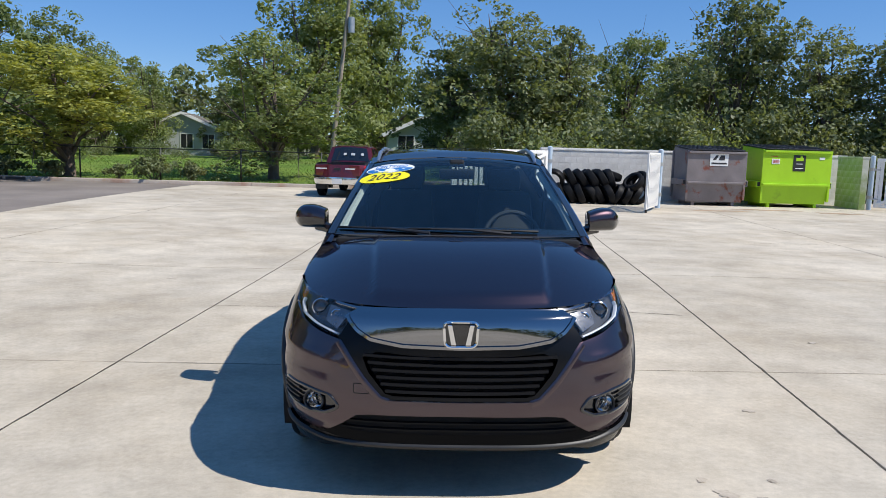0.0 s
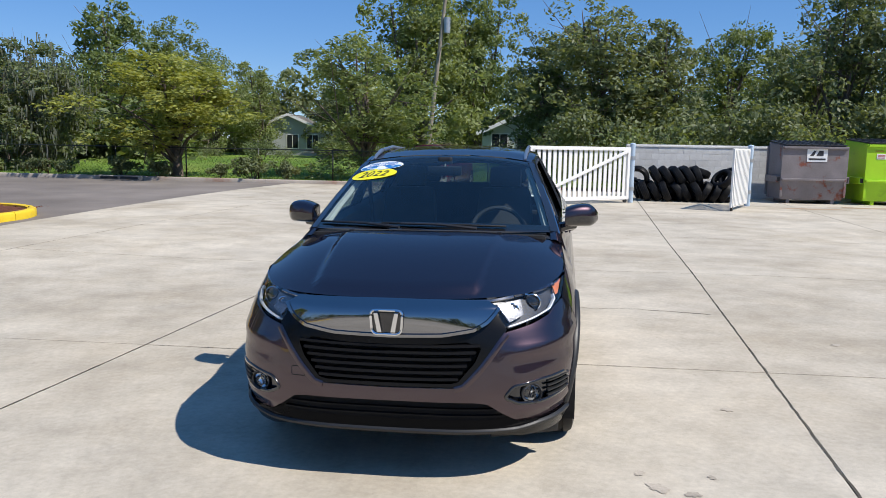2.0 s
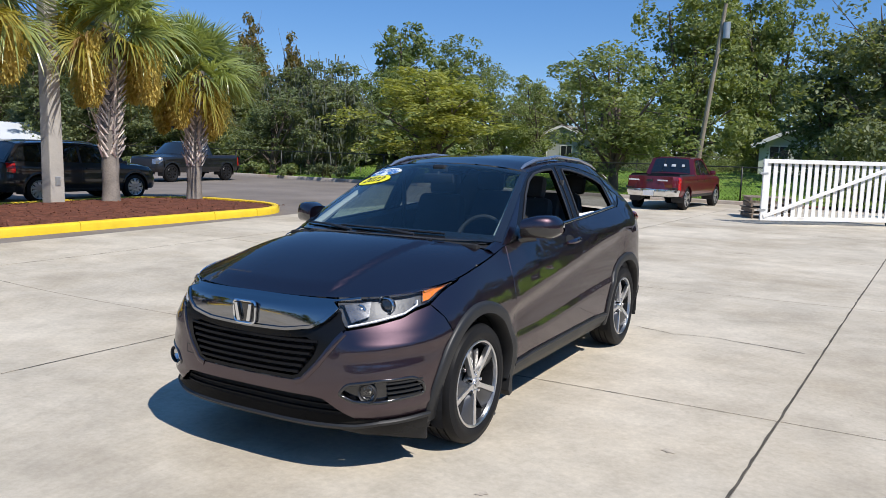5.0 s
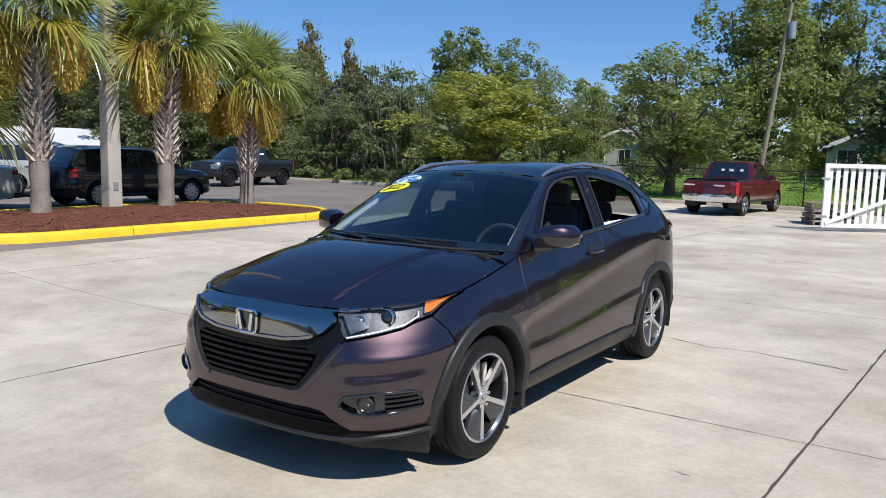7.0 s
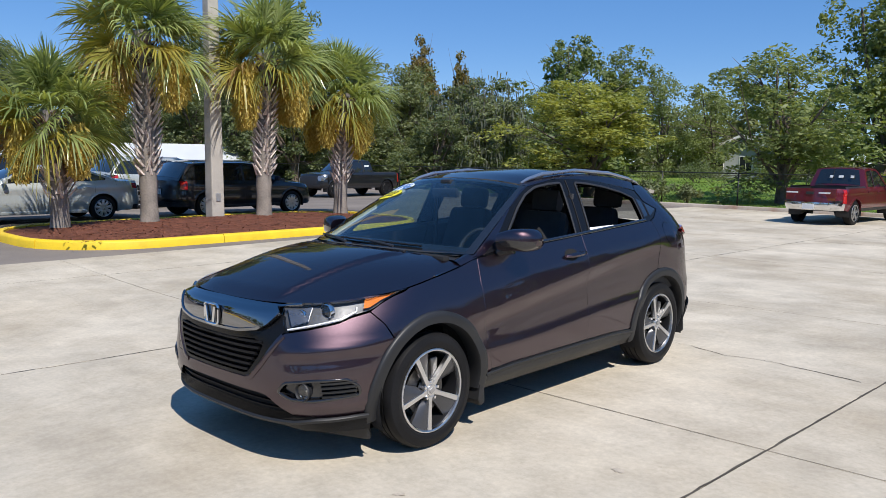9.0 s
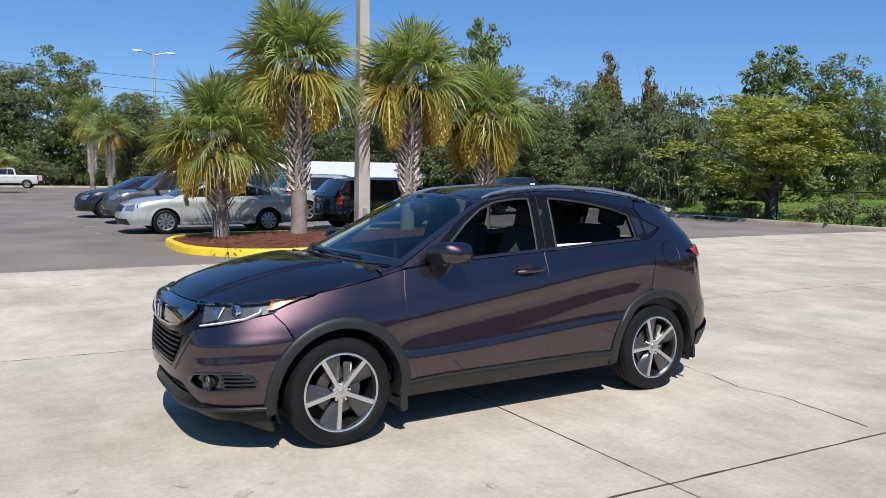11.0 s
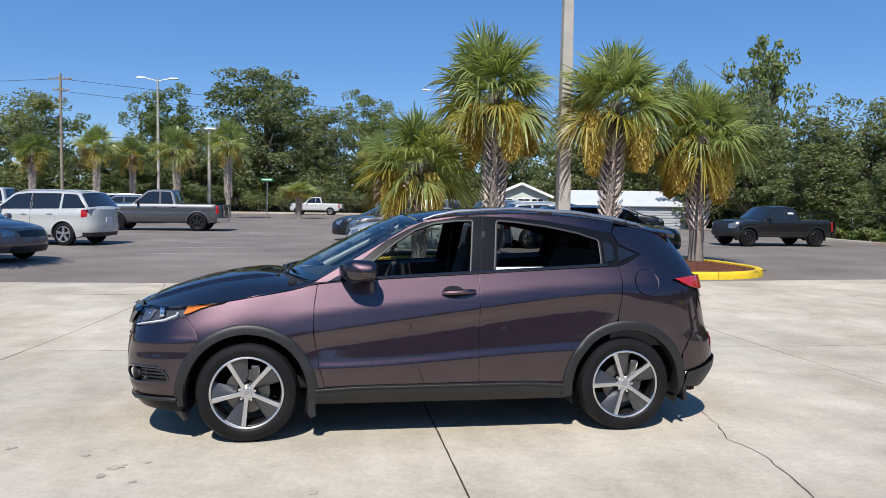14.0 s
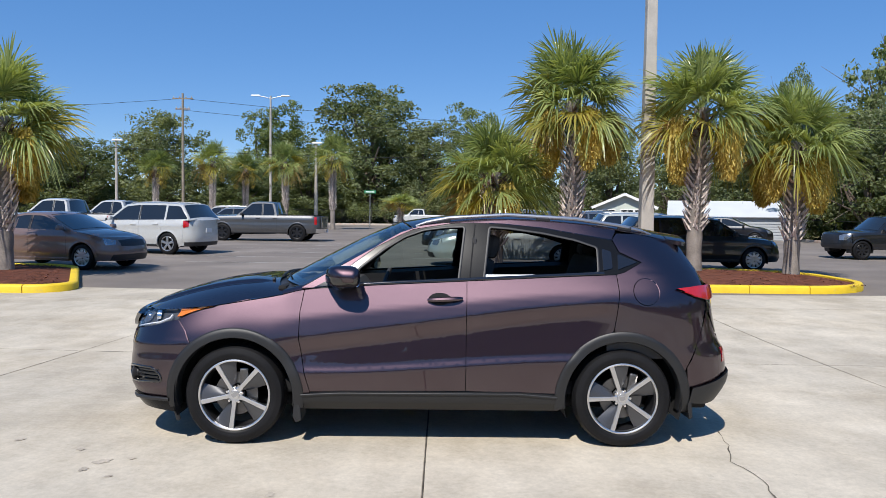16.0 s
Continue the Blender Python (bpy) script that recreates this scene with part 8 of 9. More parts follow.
# fog lamps
pods = skin("fog_pod", shrink(fog_r, -0.002), deep(wrap, 0.03), M_GLOSS, bump, step=0.03, gap=0, flange=0)
strip("fog_bezel", fog_r, wrap, 0.016, 0.006, M_GLOSS, pods, closed=True)
for k in range(4):
    z = 0.412 + 0.024 * k
    strip("fog_fin", [fx(0.725, z), fy(-1.90, z + 0.003), fy(-1.835, z + 0.005)], deep(wrap, 0.012), 0.009, 0.012, M_TRIM, pods)
for s in (1, -1):
    fc = wrap(fx(0.655, 0.440)[0] * s, 0.440)
    nrm = (normal_at(wrap, fx(0.655, 0.440)[0] * s, 0.440) * 0.35 + Vector((0, -1, 0))).normalized()
    q = nrm.to_track_quat("Z", "Y").to_matrix().to_4x4()
    m = Matrix.Translation(fc + Vector((0, 0.018, 0))) @ q
    bm = bmesh.new()
    spin_profile(bm, [(-0.03, 0.03), (0.012, 0.050), (0.020, 0.047), (0.014, 0.041), (-0.02, 0.038)], 28, "z")
    bmesh.ops.transform(bm, matrix=m, verts=bm.verts[:])
    ring = part("fog_lamp", bm, M_BLACK, bump, "round fog lamp in a black pod", smooth=True)
    bm = bmesh.new()
    spin_profile(bm, [(0.006, 0.041), (0.012, 0.030), (0.016, 0.015), (0.017, 0.0)], 24, "z")
    bmesh.ops.transform(bm, matrix=m, verts=bm.verts[:])
    part("lens", bm, M_LENS, ring, "clear lens", smooth=True)
    bm = bmesh.new()
    spin_profile(bm, [(0.002, 0.038), (-0.018, 0.026), (-0.026, 0.010), (-0.012, 0.008), (-0.010, 0.0)], 24, "z")
    bmesh.ops.transform(bm, matrix=m, verts=bm.verts[:])
    part("reflector", bm, M_CHROME, ring, smooth=True)

# square cover of the towing eye
strip("tow_cover_seam", rounded([fx(0.40, 0.505), fx(0.40, 0.548), fx(0.468, 0.548), fx(0.468, 0.505)], 0.008), wrap, 0.004, 0.0004, M_LINER, bump, closed=True, only=-1)

# unseen sheet behind the lower lip, added to keep sun from leaking through
bm = bmesh.new()
prism(bm, [(-0.70, -1.25), (0.70, -1.25), (0.70, -1.80), (0.45, -2.0), (0.0, -2.055), (-0.45, -2.0), (-0.70, -1.80)], 0.012, "z", 0.243)
part("nose_sun_stop", bm, M_LINER, hero)

# radiator pack behind the grille
bm = bmesh.new()
box(bm, (0, -1.80, 0.52), (1.24, 0.05, 0.60), 0.01)
part("radiator", bm, M_BLACK, hero, "black radiator behind the grille")

# headlamps: dark bowl, reflector, projector, amber corner, light guide, clear lens
lamp_r = rounded(lamp, 0.015, 3)
bowl = skin("headlight", shrink(lamp_r, -0.001), lambda p, q: wrap(p, q) + Vector((-0.028, 0.035, 0)), M_LAMPBOWL, hero, step=0.03, gap=0, flange=0, label="swept-back headlight with projector and light strip")
skin("lens", lamp_r, wrap, M_LENS, bowl, step=0.026, lift=0.001, flange=0.012, label="clear lens")
inner = lambda p, q: wrap(p, q) + Vector((-0.010, 0.013, 0))
skin("indicator", [fy(-1.462, 0.922), fy(-1.58, 0.910), fy(-1.70, 0.902), fy(-1.735, 0.842), fy(-1.70, 0.846), fy(-1.62, 0.880), fy(-1.54, 0.903)], inner, M_AMBER, bowl, step=0.03, gap=0.002, flange=0.01, label="amber corner reflector")
skin("reflector", [fx(0.495, 0.846), fx(0.605, 0.862), fx(0.625, 0.79), fx(0.56, 0.762)], inner, M_DIMCHROME, bowl, step=0.02, gap=0.004, flange=0.012, label="bright faceted reflector")
strip("light_guide", [fy(-1.765, 0.850), fy(-1.775, 0.830), fy(-1.80, 0.820), fx(0.735, 0.797), fx(0.66, 0.772), fx(0.552, 0.747)], inner, 0.010, 0.012, M_LED, bowl, label="white light strip")
for s in (0, 1):
    sg = 1 if s == 0 else -1
    for x, z, r in ((0.660, 0.833, 0.036), (0.572, 0.815, 0.024)):
        c = wrap(fx(x, z)[0] * sg, z) + Vector((-0.014 * sg, 0.034, 0))
        m = Matrix.Translation(c) @ Vector((0.12 * sg, -1, 0.03)).to_track_quat("Z", "Y").to_matrix().to_4x4()
        bm = bmesh.new()
        spin_profile(bm, [(-0.02, r + 0.007), (0.006, r + 0.007), (0.009, r + 0.003), (0.004, r), (-0.01, r)], 24, "z")
        bmesh.ops.transform(bm, matrix=m, verts=bm.verts[:])
        bz = part("projector", bm, M_CHROME, bowl[s], smooth=True)
        bm = bmesh.new()
        spin_profile(bm, [(-0.006, r), (0.006, r * 0.8), (0.014, r * 0.45), (0.016, 0.0)], 20, "z")
        bmesh.ops.transform(bm, matrix=m, verts=bm.verts[:])
        part("projector_lens", bm, M_GLASSDARK if r > 0.03 else M_HEAD, bz, smooth=True)

# emblem: a rounded plaque with a plain upright device, in chrome
by = wing(0, 0.80).y - 0.013


def emblem_bar(bm, pts):
    prism(bm, pts, -0.012, "y", by - 0.012, 0.002)


bm = bmesh.new()
prism(bm, rounded([(-0.067, 0.727), (0.067, 0.727), (0.075, 0.838), (-0.075, 0.838)], 0.028), -0.010, "y", by, 0.002)
plaque = part("emblem", bm, M_GLOSS, hero, "chrome emblem on a black plaque", smooth=True)
bm = bmesh.new()
ring = rounded([(-0.067, 0.727), (0.067, 0.727), (0.075, 0.838), (-0.075, 0.838)], 0.028)
tube(bm, [(a, by - 0.012, b) for a, b in ring + ring[:1]], 0.0065, 6, False)
part("emblem_ring", bm, M_CHROME, plaque, smooth=True)
for s in (1, -1):
    bm = bmesh.new()
    emblem_bar(bm, [(s * 0.020, 0.738), (s * 0.042, 0.738), (s * 0.058, 0.826), (s * 0.038, 0.826)])
    part("emblem_bar", bm, M_CHROME, plaque)


# ---- hood, glass and roof ----
@functools.lru_cache(maxsize=None)
def hood_edge(v):
    """Side and front border of the hood: v 0 at the nose centre, 1 at the rear corner."""
    if v < 0.5:
        t = v / 0.5
        x = 0.775 * math.sin(t * math.pi / 2) ** 1.0
        z = 0.870 + 0.034 * t ** 3
        p = wrap(fx(min(0.80, max(0.001, x)), z)[0], z)
        return p + Vector((0, 0.008, 0.004))
    t = (v - 0.5) / 0.5
    y0 = hood_edge(0.4999).y if v > 0.5 else -1.7
    y = y0 + (-0.985 - y0) * t
    return side(y, TOP_Z(y) + 0.001) - Vector((0.004, 0, 0))


def hood(u, v):
    """u across from the centre to the edge, v from the nose to the cowl."""
    a = abs(u)
    f, e, e0 = hood_edge(0.5 * a ** 0.8), hood_edge(0.5 + 0.5 * v), hood_edge(0.5)
    y0 = hood_edge(0.0).y
    yc, zc = y0 + (-1.115 - y0) * v, 0.876 + 0.207 * (1 - (1 - v) ** 2.1)
    x = a * e.x + (f.x - a * e0.x) * (1 - v) ** 3
    y = yc + (e.y - yc) * a ** 2.5 + (f.y - (y0 + (e0.y - y0) * a ** 2.5)) * (1 - v) ** 2
    z = zc + (e.z - zc) * a ** 3.3 + (f.z - (0.876 + (e0.z - 0.876) * a ** 3.3)) * (1 - v) ** 5
    dome = 0.019 * smooth01((0.415 + 0.075 * v - x) / 0.042) * smooth01(v * 9 + 0.1) * smooth01((1.0 - v) * 5)
    return Vector((math.copysign(x, u), y, z + dome))


grid_skin("hood", hood, -1, 1, 0, 1, 84, 34, M_BODY, hero, flange=0.010)

SCREEN_C = curve1([(0, -1.085), (0.35, -0.76), (0.7, -0.455), (1.0, -0.225)])
SCREEN_CZ = curve1([(0, 1.088), (0.35, 1.262), (0.7, 1.416), (1.0, 1.512)])


def screen(u, t):
    a = abs(u)
    ye = -0.860 + 0.735 * t
    ze = 1.062 + (1.457 - 1.062) * (0.92 * t + 0.08 * t * (2 - t))
    xe = side(ye, ze).x - 0.004
    k = a ** 2.4
    return Vector((u * xe, SCREEN_C(t) + (ye - SCREEN_C(t)) * k, SCREEN_CZ(t) + (ze - SCREEN_CZ(t)) * k))


ROOF_Z = curve1([(-0.225, 1.512), (0.10, 1.556), (0.55, 1.578), (1.0, 1.560), (1.45, 1.508), (1.86, 1.428)])


def roof(u, v):
    a = abs(u)
    yc, ye = -0.222 + 2.06 * v, -0.127 + 1.93 * v
    k = a ** 2.4
    y = yc + (ye - yc) * k
    zc, ze = ROOF_Z(yc), RAIL_Z(ye) - 0.003
    return Vector((u * (RAIL_W(ye) - 0.002), y, zc + (ze - zc) * (0.75 * a ** 2.2 + 0.25 * a ** 5)))


ws = grid_skin("windshield", screen, -0.965, 0.965, 0.015, 0.985, 36, 26, M_SCREEN, hero, "clear windshield with a tinted top edge", flange=0)
ws.visible_shadow = False
for u0, u1, t0, t1, nm in ((-0.995, -0.935, 0.0, 1.0, "screen_seal"), (0.935, 0.995, 0.0, 1.0, "screen_seal"), (-0.94, 0.94, 0.955, 1.0, "screen_header"), (-0.94, 0.94, 0.0, 0.075, "screen_foot")):
    grid_skin(nm, lambda u, t: screen(u, t) - Vector((0, 0.002, 0.003)) if nm != "screen_seal" else screen(u, t) + Vector((0, -0.001, 0.002)), u0, u1, t0, t1, 20, 20, M_GLOSS, hero, flange=0)
grid_skin("roof", roof, -1, 1, 0.004, 0.93, 36, 40, M_BODY, hero)
grid_skin("spoiler", lambda u, v: roof(u, 0.93 + 0.075 * v) + Vector((0, 0, 0.008 * v)), -0.97, 0.97, 0.05, 1.0, 30, 6, M_BODY, hero, flange=0.03)
for s in (1, -1):
    bm = bmesh.new()
    pts = [roof(s * 0.90, v) + Vector((0, 0, h)) for v, h in ((0.02, 0.0), (0.06, 0.014), (0.14, 0.022), (0.35, 0.024), (0.6, 0.024), (0.76, 0.021), (0.84, 0.012), (0.88, 0.0))]
    tube(bm, pts, [0.008, 0.013, 0.015, 0.015, 0.015, 0.014, 0.011, 0.006], 10)
    part("roof_rail", bm, M_SILVER, hero, "satin silver roof rail", smooth=True)
    for v in (0.12, 0.48, 0.78):
        bm = bmesh.new()
        box(bm, roof(s * 0.90, v) + Vector((0, 0, 0.004)), (0.020, 0.10, 0.030), 0.006)
        part("rail_foot", bm, M_TRIM, hero)

for s in (1, -1):
    A, B = side(-1.0, TOP_Z(-1.0) + 0.003), side(-0.80, TOP_Z(-0.80) + 0.008)
    D, C = hood(0.925, 0.985) + Vector((0, 0.012, 0.004)), Vector((0.722, -0.835, 1.078))
    bm = bmesh.new()
    rows = []
    for i in range(7):
        t = i / 6
        lo, hi = A.lerp(B, t), D.lerp(C, t)
        rows.append([bm.verts.new(((lo.lerp(hi, q) + Vector((0, 0, 0.012 * math.sin(math.pi * q))))[k] * (s if k == 0 else 1) for k in range(3))) for q in (0, 0.25, 0.5, 0.75, 1)])
    for ra, rb in zip(rows, rows[1:]):
        for k in range(4):
            bm.faces.new((ra[k], ra[k + 1], rb[k + 1], rb[k]) if s > 0 else (rb[k], rb[k + 1], ra[k + 1], ra[k]))
    bmesh.ops.recalc_face_normals(bm, faces=bm.faces[:])
    part("cowl_corner", bm, M_BODY, hero, smooth=True)

# cowl, wipers and washer jets
grid_skin("cowl_panel", lambda u, t: Vector((u * 0.74, -1.14 + 0.16 * abs(u) ** 2.2 + 0.09 * t, 1.064 - 0.032 * abs(u) ** 3 + 0.008 * t)), -1, 1, 0, 1, 24, 4, M_BLACK, hero, flange=0.01)
for s, x0, L in ((1, 0.30, 0.62), (-1, -0.34, 0.42)):
    a = Vector((x0, -1.09, 1.098)) if s > 0 else Vector((-0.16, -1.095, 1.098))
    b = screen(-0.20, 0.034) if s > 0 else screen(-0.80, 0.050)
    b = b + Vector((0, -0.012, 0.014))
    bm = bmesh.new()
    tube(bm, [a, a.lerp(b, 0.5) + Vector((0, -0.012, 0.010)), b], [0.010, 0.008, 0.006], 6)
    wip = part("wiper", bm, M_BLACK, hero, smooth=True)
    bm = bmesh.new()
    u0, u1, t0, t1 = (0.60, -0.36, 0.028, 0.040) if s > 0 else (-0.30, -0.92, 0.028, 0.060)
    pts = [screen(u0 + (u1 - u0) * k / 8, t0 + (t1 - t0) * k / 8) + Vector((0, -0.007, 0.010)) for k in range(9)]
    tube(bm, pts, 0.0065, 5)
    part("wiper_blade", bm, M_RUBBER, wip)
for x in (0.42, -0.42):
    bm = bmesh.new()
    box(bm, hood(x / 0.76, 0.95) + Vector((0, 0, 0.006)), (0.03, 0.022, 0.014), 0.005)
    part("washer_jet", bm, M_BLACK, hero)

# rear end


def rback(y, z):
    k = min(1.0, max(0.0, (y - YR) / (TAIL(z) - YR)))
    return (math.asin((1 - k ** NR) ** (1 / NR)) / (math.pi / 2) * 1.35, z)


rb = skin("rear_bumper", full([(0.0, 0.72), rback(2.0, 0.74), rback(1.895, 0.93), rback(1.855, 0.82), rback(1.79, 0.66), rback(1.735, 0.55), rback(1.74, 0.42), rback(1.80, 0.40), rback(2.05, 0.40), (0.0, 0.40)]), rear_wrap, M_BODY, hero, mirror=False, step=0.05)[0]
skin("rear_valance", full([(0.0, 0.49), rback(2.05, 0.48), rback(1.95, 0.45), rback(1.76, 0.41), rback(1.74, 0.30), rback(1.88, 0.28), (0.0, 0.30)]), lambda p, q: rear_wrap(p, q) + Vector((rear_wrap(p, q).x * 0.02, 0.015, 0)), M_TRIM, rb, mirror=False, step=0.05)
skin("tailgate", full([(0.0, 1.12), rback(2.0, 1.09), rback(1.90, 1.09), rback(1.90, 0.985), rback(1.91, 0.94), rback(2.0, 0.76), (0.0, 0.74)]), rear_wrap, M_BODY, hero, mirror=False, step=0.05)
tl = skin("tail_light", [rback(1.655, 1.073), rback(1.80, 1.088), rback(1.90, 1.092), rback(1.985, 1.080), rback(1.992, 1.005), rback(1.90, 0.992), rback(1.78, 1.022)], rear_wrap, M_TAIL, hero, lift=0.020, step=0.025, label="red wrap-around tail light")
skin("reversing_lens", [rback(1.905, 0.988), rback(1.992, 1.002), rback(2.0, 0.90), rback(1.95, 0.93)], rear_wrap, M_HEAD, tl, lift=0.004, step=0.03)
skin("bumper_reflector", [rback(2.02, 0.66), rback(2.06, 0.66), rback(2.06, 0.56), rback(2.03, 0.56)], rear_wrap, M_TAIL, rb, lift=0.004, step=0.03)


def rear_glass(u, t):
    a = abs(u)
    yc, zc = 1.80 + 0.20 * t, 1.405 - 0.29 * t
    ye, ze = 1.765 + 0.125 * t, 1.39 - 0.295 * t
    return Vector((u * side(min(1.9, ye), ze).x, yc + (ye - yc) * a ** 3, zc + (ze - zc) * a ** 3))


grid_skin("rear_window", rear_glass, -0.99, 0.99, 0.0, 1.0, 24, 10, M_PRIVACY, hero, flange=0)
for s in (1, -1):
    bm = bmesh.new()
    rod(bm, (s * 0.45, 2.0, 0.25), (s * 0.45, 2.13, 0.25), 0.03, n=14)
part("exhaust", bm, M_STEEL, hero)

# doors: handles and mirrors
for d, s in zip(fd + rd[:0], (1, -1)):
    hy, hz = 0.10, 0.992
    bm = bmesh.new()
    pts = [side(hy - 0.115 + 0.23 * k / 8, hz - 0.006 + 0.012 * k / 8) for k in range(9)]
    pts = [Vector((s * (p.x + 0.012 + 0.018 * math.sin(math.pi * k / 8) ** 0.5), p.y, p.z)) for k, p in enumerate(pts)]
    tube(bm, pts, [0.011, 0.015, 0.017, 0.018, 0.018, 0.018, 0.017, 0.015, 0.011], 8)
    part("door_handle", bm, M_BODY, d, "body-colour pull handle", smooth=True)
    # flat black ellipse painting the shade of the recess behind the handle
    ell = [(hy - 0.035 + 0.075 * math.cos(2 * math.pi * k / 24), hz + 0.040 * math.sin(2 * math.pi * k / 24)) for k in range(24)]
    skin("handle_cup_shade", ell, side if s > 0 else (lambda y, z: Vector((-side(y, z).x, y, z))), M_LINER, d, lift=0.0015, flange=0, gap=0, mirror=False, step=0.03)

for d, s in zip(fd, (1, -1)):
    bm = bmesh.new()
    rows = []
    for k in range(13):
        a = k / 12
        x = 0.815 + 0.205 * a
        sc = (0.62 + 0.44 * math.sin(math.pi * min(1, a * 0.55 + 0.20))) * (1 - 0.55 * max(0, (a - 0.70) / 0.30) ** 2.2)
        cy, cz = -0.615 + 0.085 * a, 1.132 + 0.012 * math.sin(a * 3)
        row = []
        for i in range(20):
            t = 2 * math.pi * i / 20
            cc, ss = math.cos(t), math.sin(t)
            yy = 0.105 * math.copysign(abs(cc) ** 0.55, cc) * (1.0 if cc < 0 else 0.85)
            zz = 0.066 * math.copysign(abs(ss) ** 0.6, ss)
            row.append((s * x, cy + yy * sc, cz + zz * sc))
        rows.append(row + row[:1])
    loft(bm, rows)
    bmesh.ops.remove_doubles(bm, verts=bm.verts[:], dist=0.0005)
    bmesh.ops.holes_fill(bm, edges=[e for e in bm.edges if e.is_boundary], sides=0)
    bmesh.ops.recalc_face_normals(bm, faces=bm.faces[:])
    mir = part("door_mirror", bm, M_BODY, d, "body-colour mirror with a black underside", smooth=True, sharp=60)
    bm = bmesh.new()
    low = []
    for row in rows:
        n0 = [sum(p[k] for p in row[:20]) / 20 for k in range(3)]
        low.append([(p[0] + s * 0.002, n0[1] + (p[1] - n0[1]) * 1.025, n0[2] + (p[2] - n0[2]) * 1.03) for p in row[10:21]])
    loft(bm, low)
    part("mirror_underside", bm, M_GLOSS, mir, "gloss black lower shell", smooth=True)
    bm = bmesh.new()
    tube(bm, [(s * 0.90, -0.684, 1.118), (s * 0.95, -0.652, 1.118), (s * 0.985, -0.595, 1.118)], [0.006, 0.010, 0.006], 8)
    part("turn_signal", bm, M_HEAD, mir, "clear turn-signal strip", smooth=True)
    bm = bmesh.new()
    box(bm, (s * 0.905, -0.492, 1.128), (0.145, 0.012, 0.105), 0.02)
    part("mirror_glass", bm, M_CHROME, mir)
    bm = bmesh.new()
    tube(bm, [(s * 0.775, -0.64, 1.065), (s * 0.83, -0.62, 1.075), (s * 0.875, -0.60, 1.085)], [0.034, 0.030, 0.034], 8)
    part("mirror_foot", bm, M_GLOSS, mir, smooth=True)
skin("sail_panel", [(-0.79, TOP_Z(-0.79) + 0.004), (-0.615, 1.195 - 0.045), (-0.60, 1.078)], side, M_GLOSS, fd, lift=0.004, step=0.03)


# ---- wheels ----
def hero_wheel(y, s, spin):
    """Five machined spokes, each with a grey blade beside it, in a black barrel; tyre with grooves."""
    wh = new("wheel")
    wh.parent = hero
    wh.matrix_basis = Matrix.Translation((s * 0.764, y, 0.332)) @ (Matrix() if s > 0 else Matrix.Rotation(math.pi, 4, "Z")) @ Matrix.Rotation(radians(spin), 4, "X")
    R, r, w = WR, 0.237, 0.106
    bm = bmesh.new()
    prof = [(-w * 0.8, r), (-w, r + 0.02), (-w * 1.02, R - 0.055), (-w * 0.92, R - 0.016), (-w * 0.72, R - 0.003)]
    for g in (-0.045, 0.0, 0.045):
        prof += [(g - 0.006, R), (g - 0.004, R - 0.008), (g + 0.004, R - 0.008), (g + 0.006, R)]
    prof += [(w * 0.72, R - 0.003), (w * 0.92, R - 0.016), (w * 1.0, R - 0.045), (w * 1.03, R - 0.06), (w * 1.0, R - 0.066), (w * 1.0, r + 0.022), (w * 0.97, r + 0.012), (w * 0.86, r)]
    spin_profile(bm, prof, 64, "x")
    tyre = part("tyre", bm, M_RUBBER, wh, "black road tyre", smooth=True, sharp=40)
    bm = bmesh.new()
    spin_profile(bm, [(w * 0.80, r + 0.004), (w * 0.70, r - 0.016), (w * 0.2, r - 0.022), (-w * 0.7, r - 0.02), (-w * 0.8, r)], 48, "x")
    rim = part("rim", bm, M_RIMBLK, wh, smooth=True)
    bm = bmesh.new()
    spin_profile(bm, [(w * 0.80, r + 0.006), (w * 0.93, r + 0.003), (w * 0.95, r - 0.003), (w * 0.92, r - 0.010), (w * 0.74, r - 0.013)], 64, "x")
    part("rim_lip", bm, M_BRIGHT, rim, "machined rim edge", smooth=True)
    sp = None
    for k in range(5):
        a = 2 * math.pi * k / 5
        m = Matrix.Rotation(a, 3, "X")
        bm = bmesh.new()
        f0, f1 = w * 0.80, w * 0.86
        out = [(-0.017, 0.034), (-0.0135, 0.075), (-0.0150, r - 0.008), (0.0165, r - 0.008), (0.0125, 0.075), (0.017, 0.034)]
        vs = prism(bm, out, -0.030, "x", f0, 0.003)
        for v in bm.verts:
            rr = math.hypot(v.co.y, v.co.z)
            v.co.x += 0.012 * (rr / r) ** 2
        bmesh.ops.rotate(bm, cent=(0, 0, 0), matrix=m, verts=bm.verts[:])
        part("spoke", bm, M_BRIGHT, wh, "machined bright spoke")
        bm = bmesh.new()
        rows = []
        for t in range(7):
            q = t / 6
            rr = 0.060 + (r - 0.012 - 0.060) * q
            wid = 0.024 + 0.090 * q ** 0.85
            rows.append([(f0 - 0.006 + 0.012 * q * q, 0.012, rr), (f0 - 0.012 + 0.010 * q, 0.012 + wid * 0.5, rr * (1 - 0.03 * q)), (f0 - 0.036 + 0.014 * q, 0.012 + wid, rr * (1 - 0.10 * q)), (f0 - 0.05, 0.008 + wid, rr * (1 - 0.10 * q))])
        loft(bm, rows)
        bmesh.ops.rotate(bm, cent=(0, 0, 0), matrix=m, verts=bm.verts[:])
        part("blade", bm, M_BLADE_G, wh, "grey painted blade", smooth=True)
    bm = bmesh.new()
    spin_profile(bm, [(w * 0.35, 0.060), (w * 0.72, 0.050), (w * 0.78, 0.042), (w * 0.78, 0.033), (w * 0.85, 0.030), (w * 0.87, 0.0)], 30, "x")
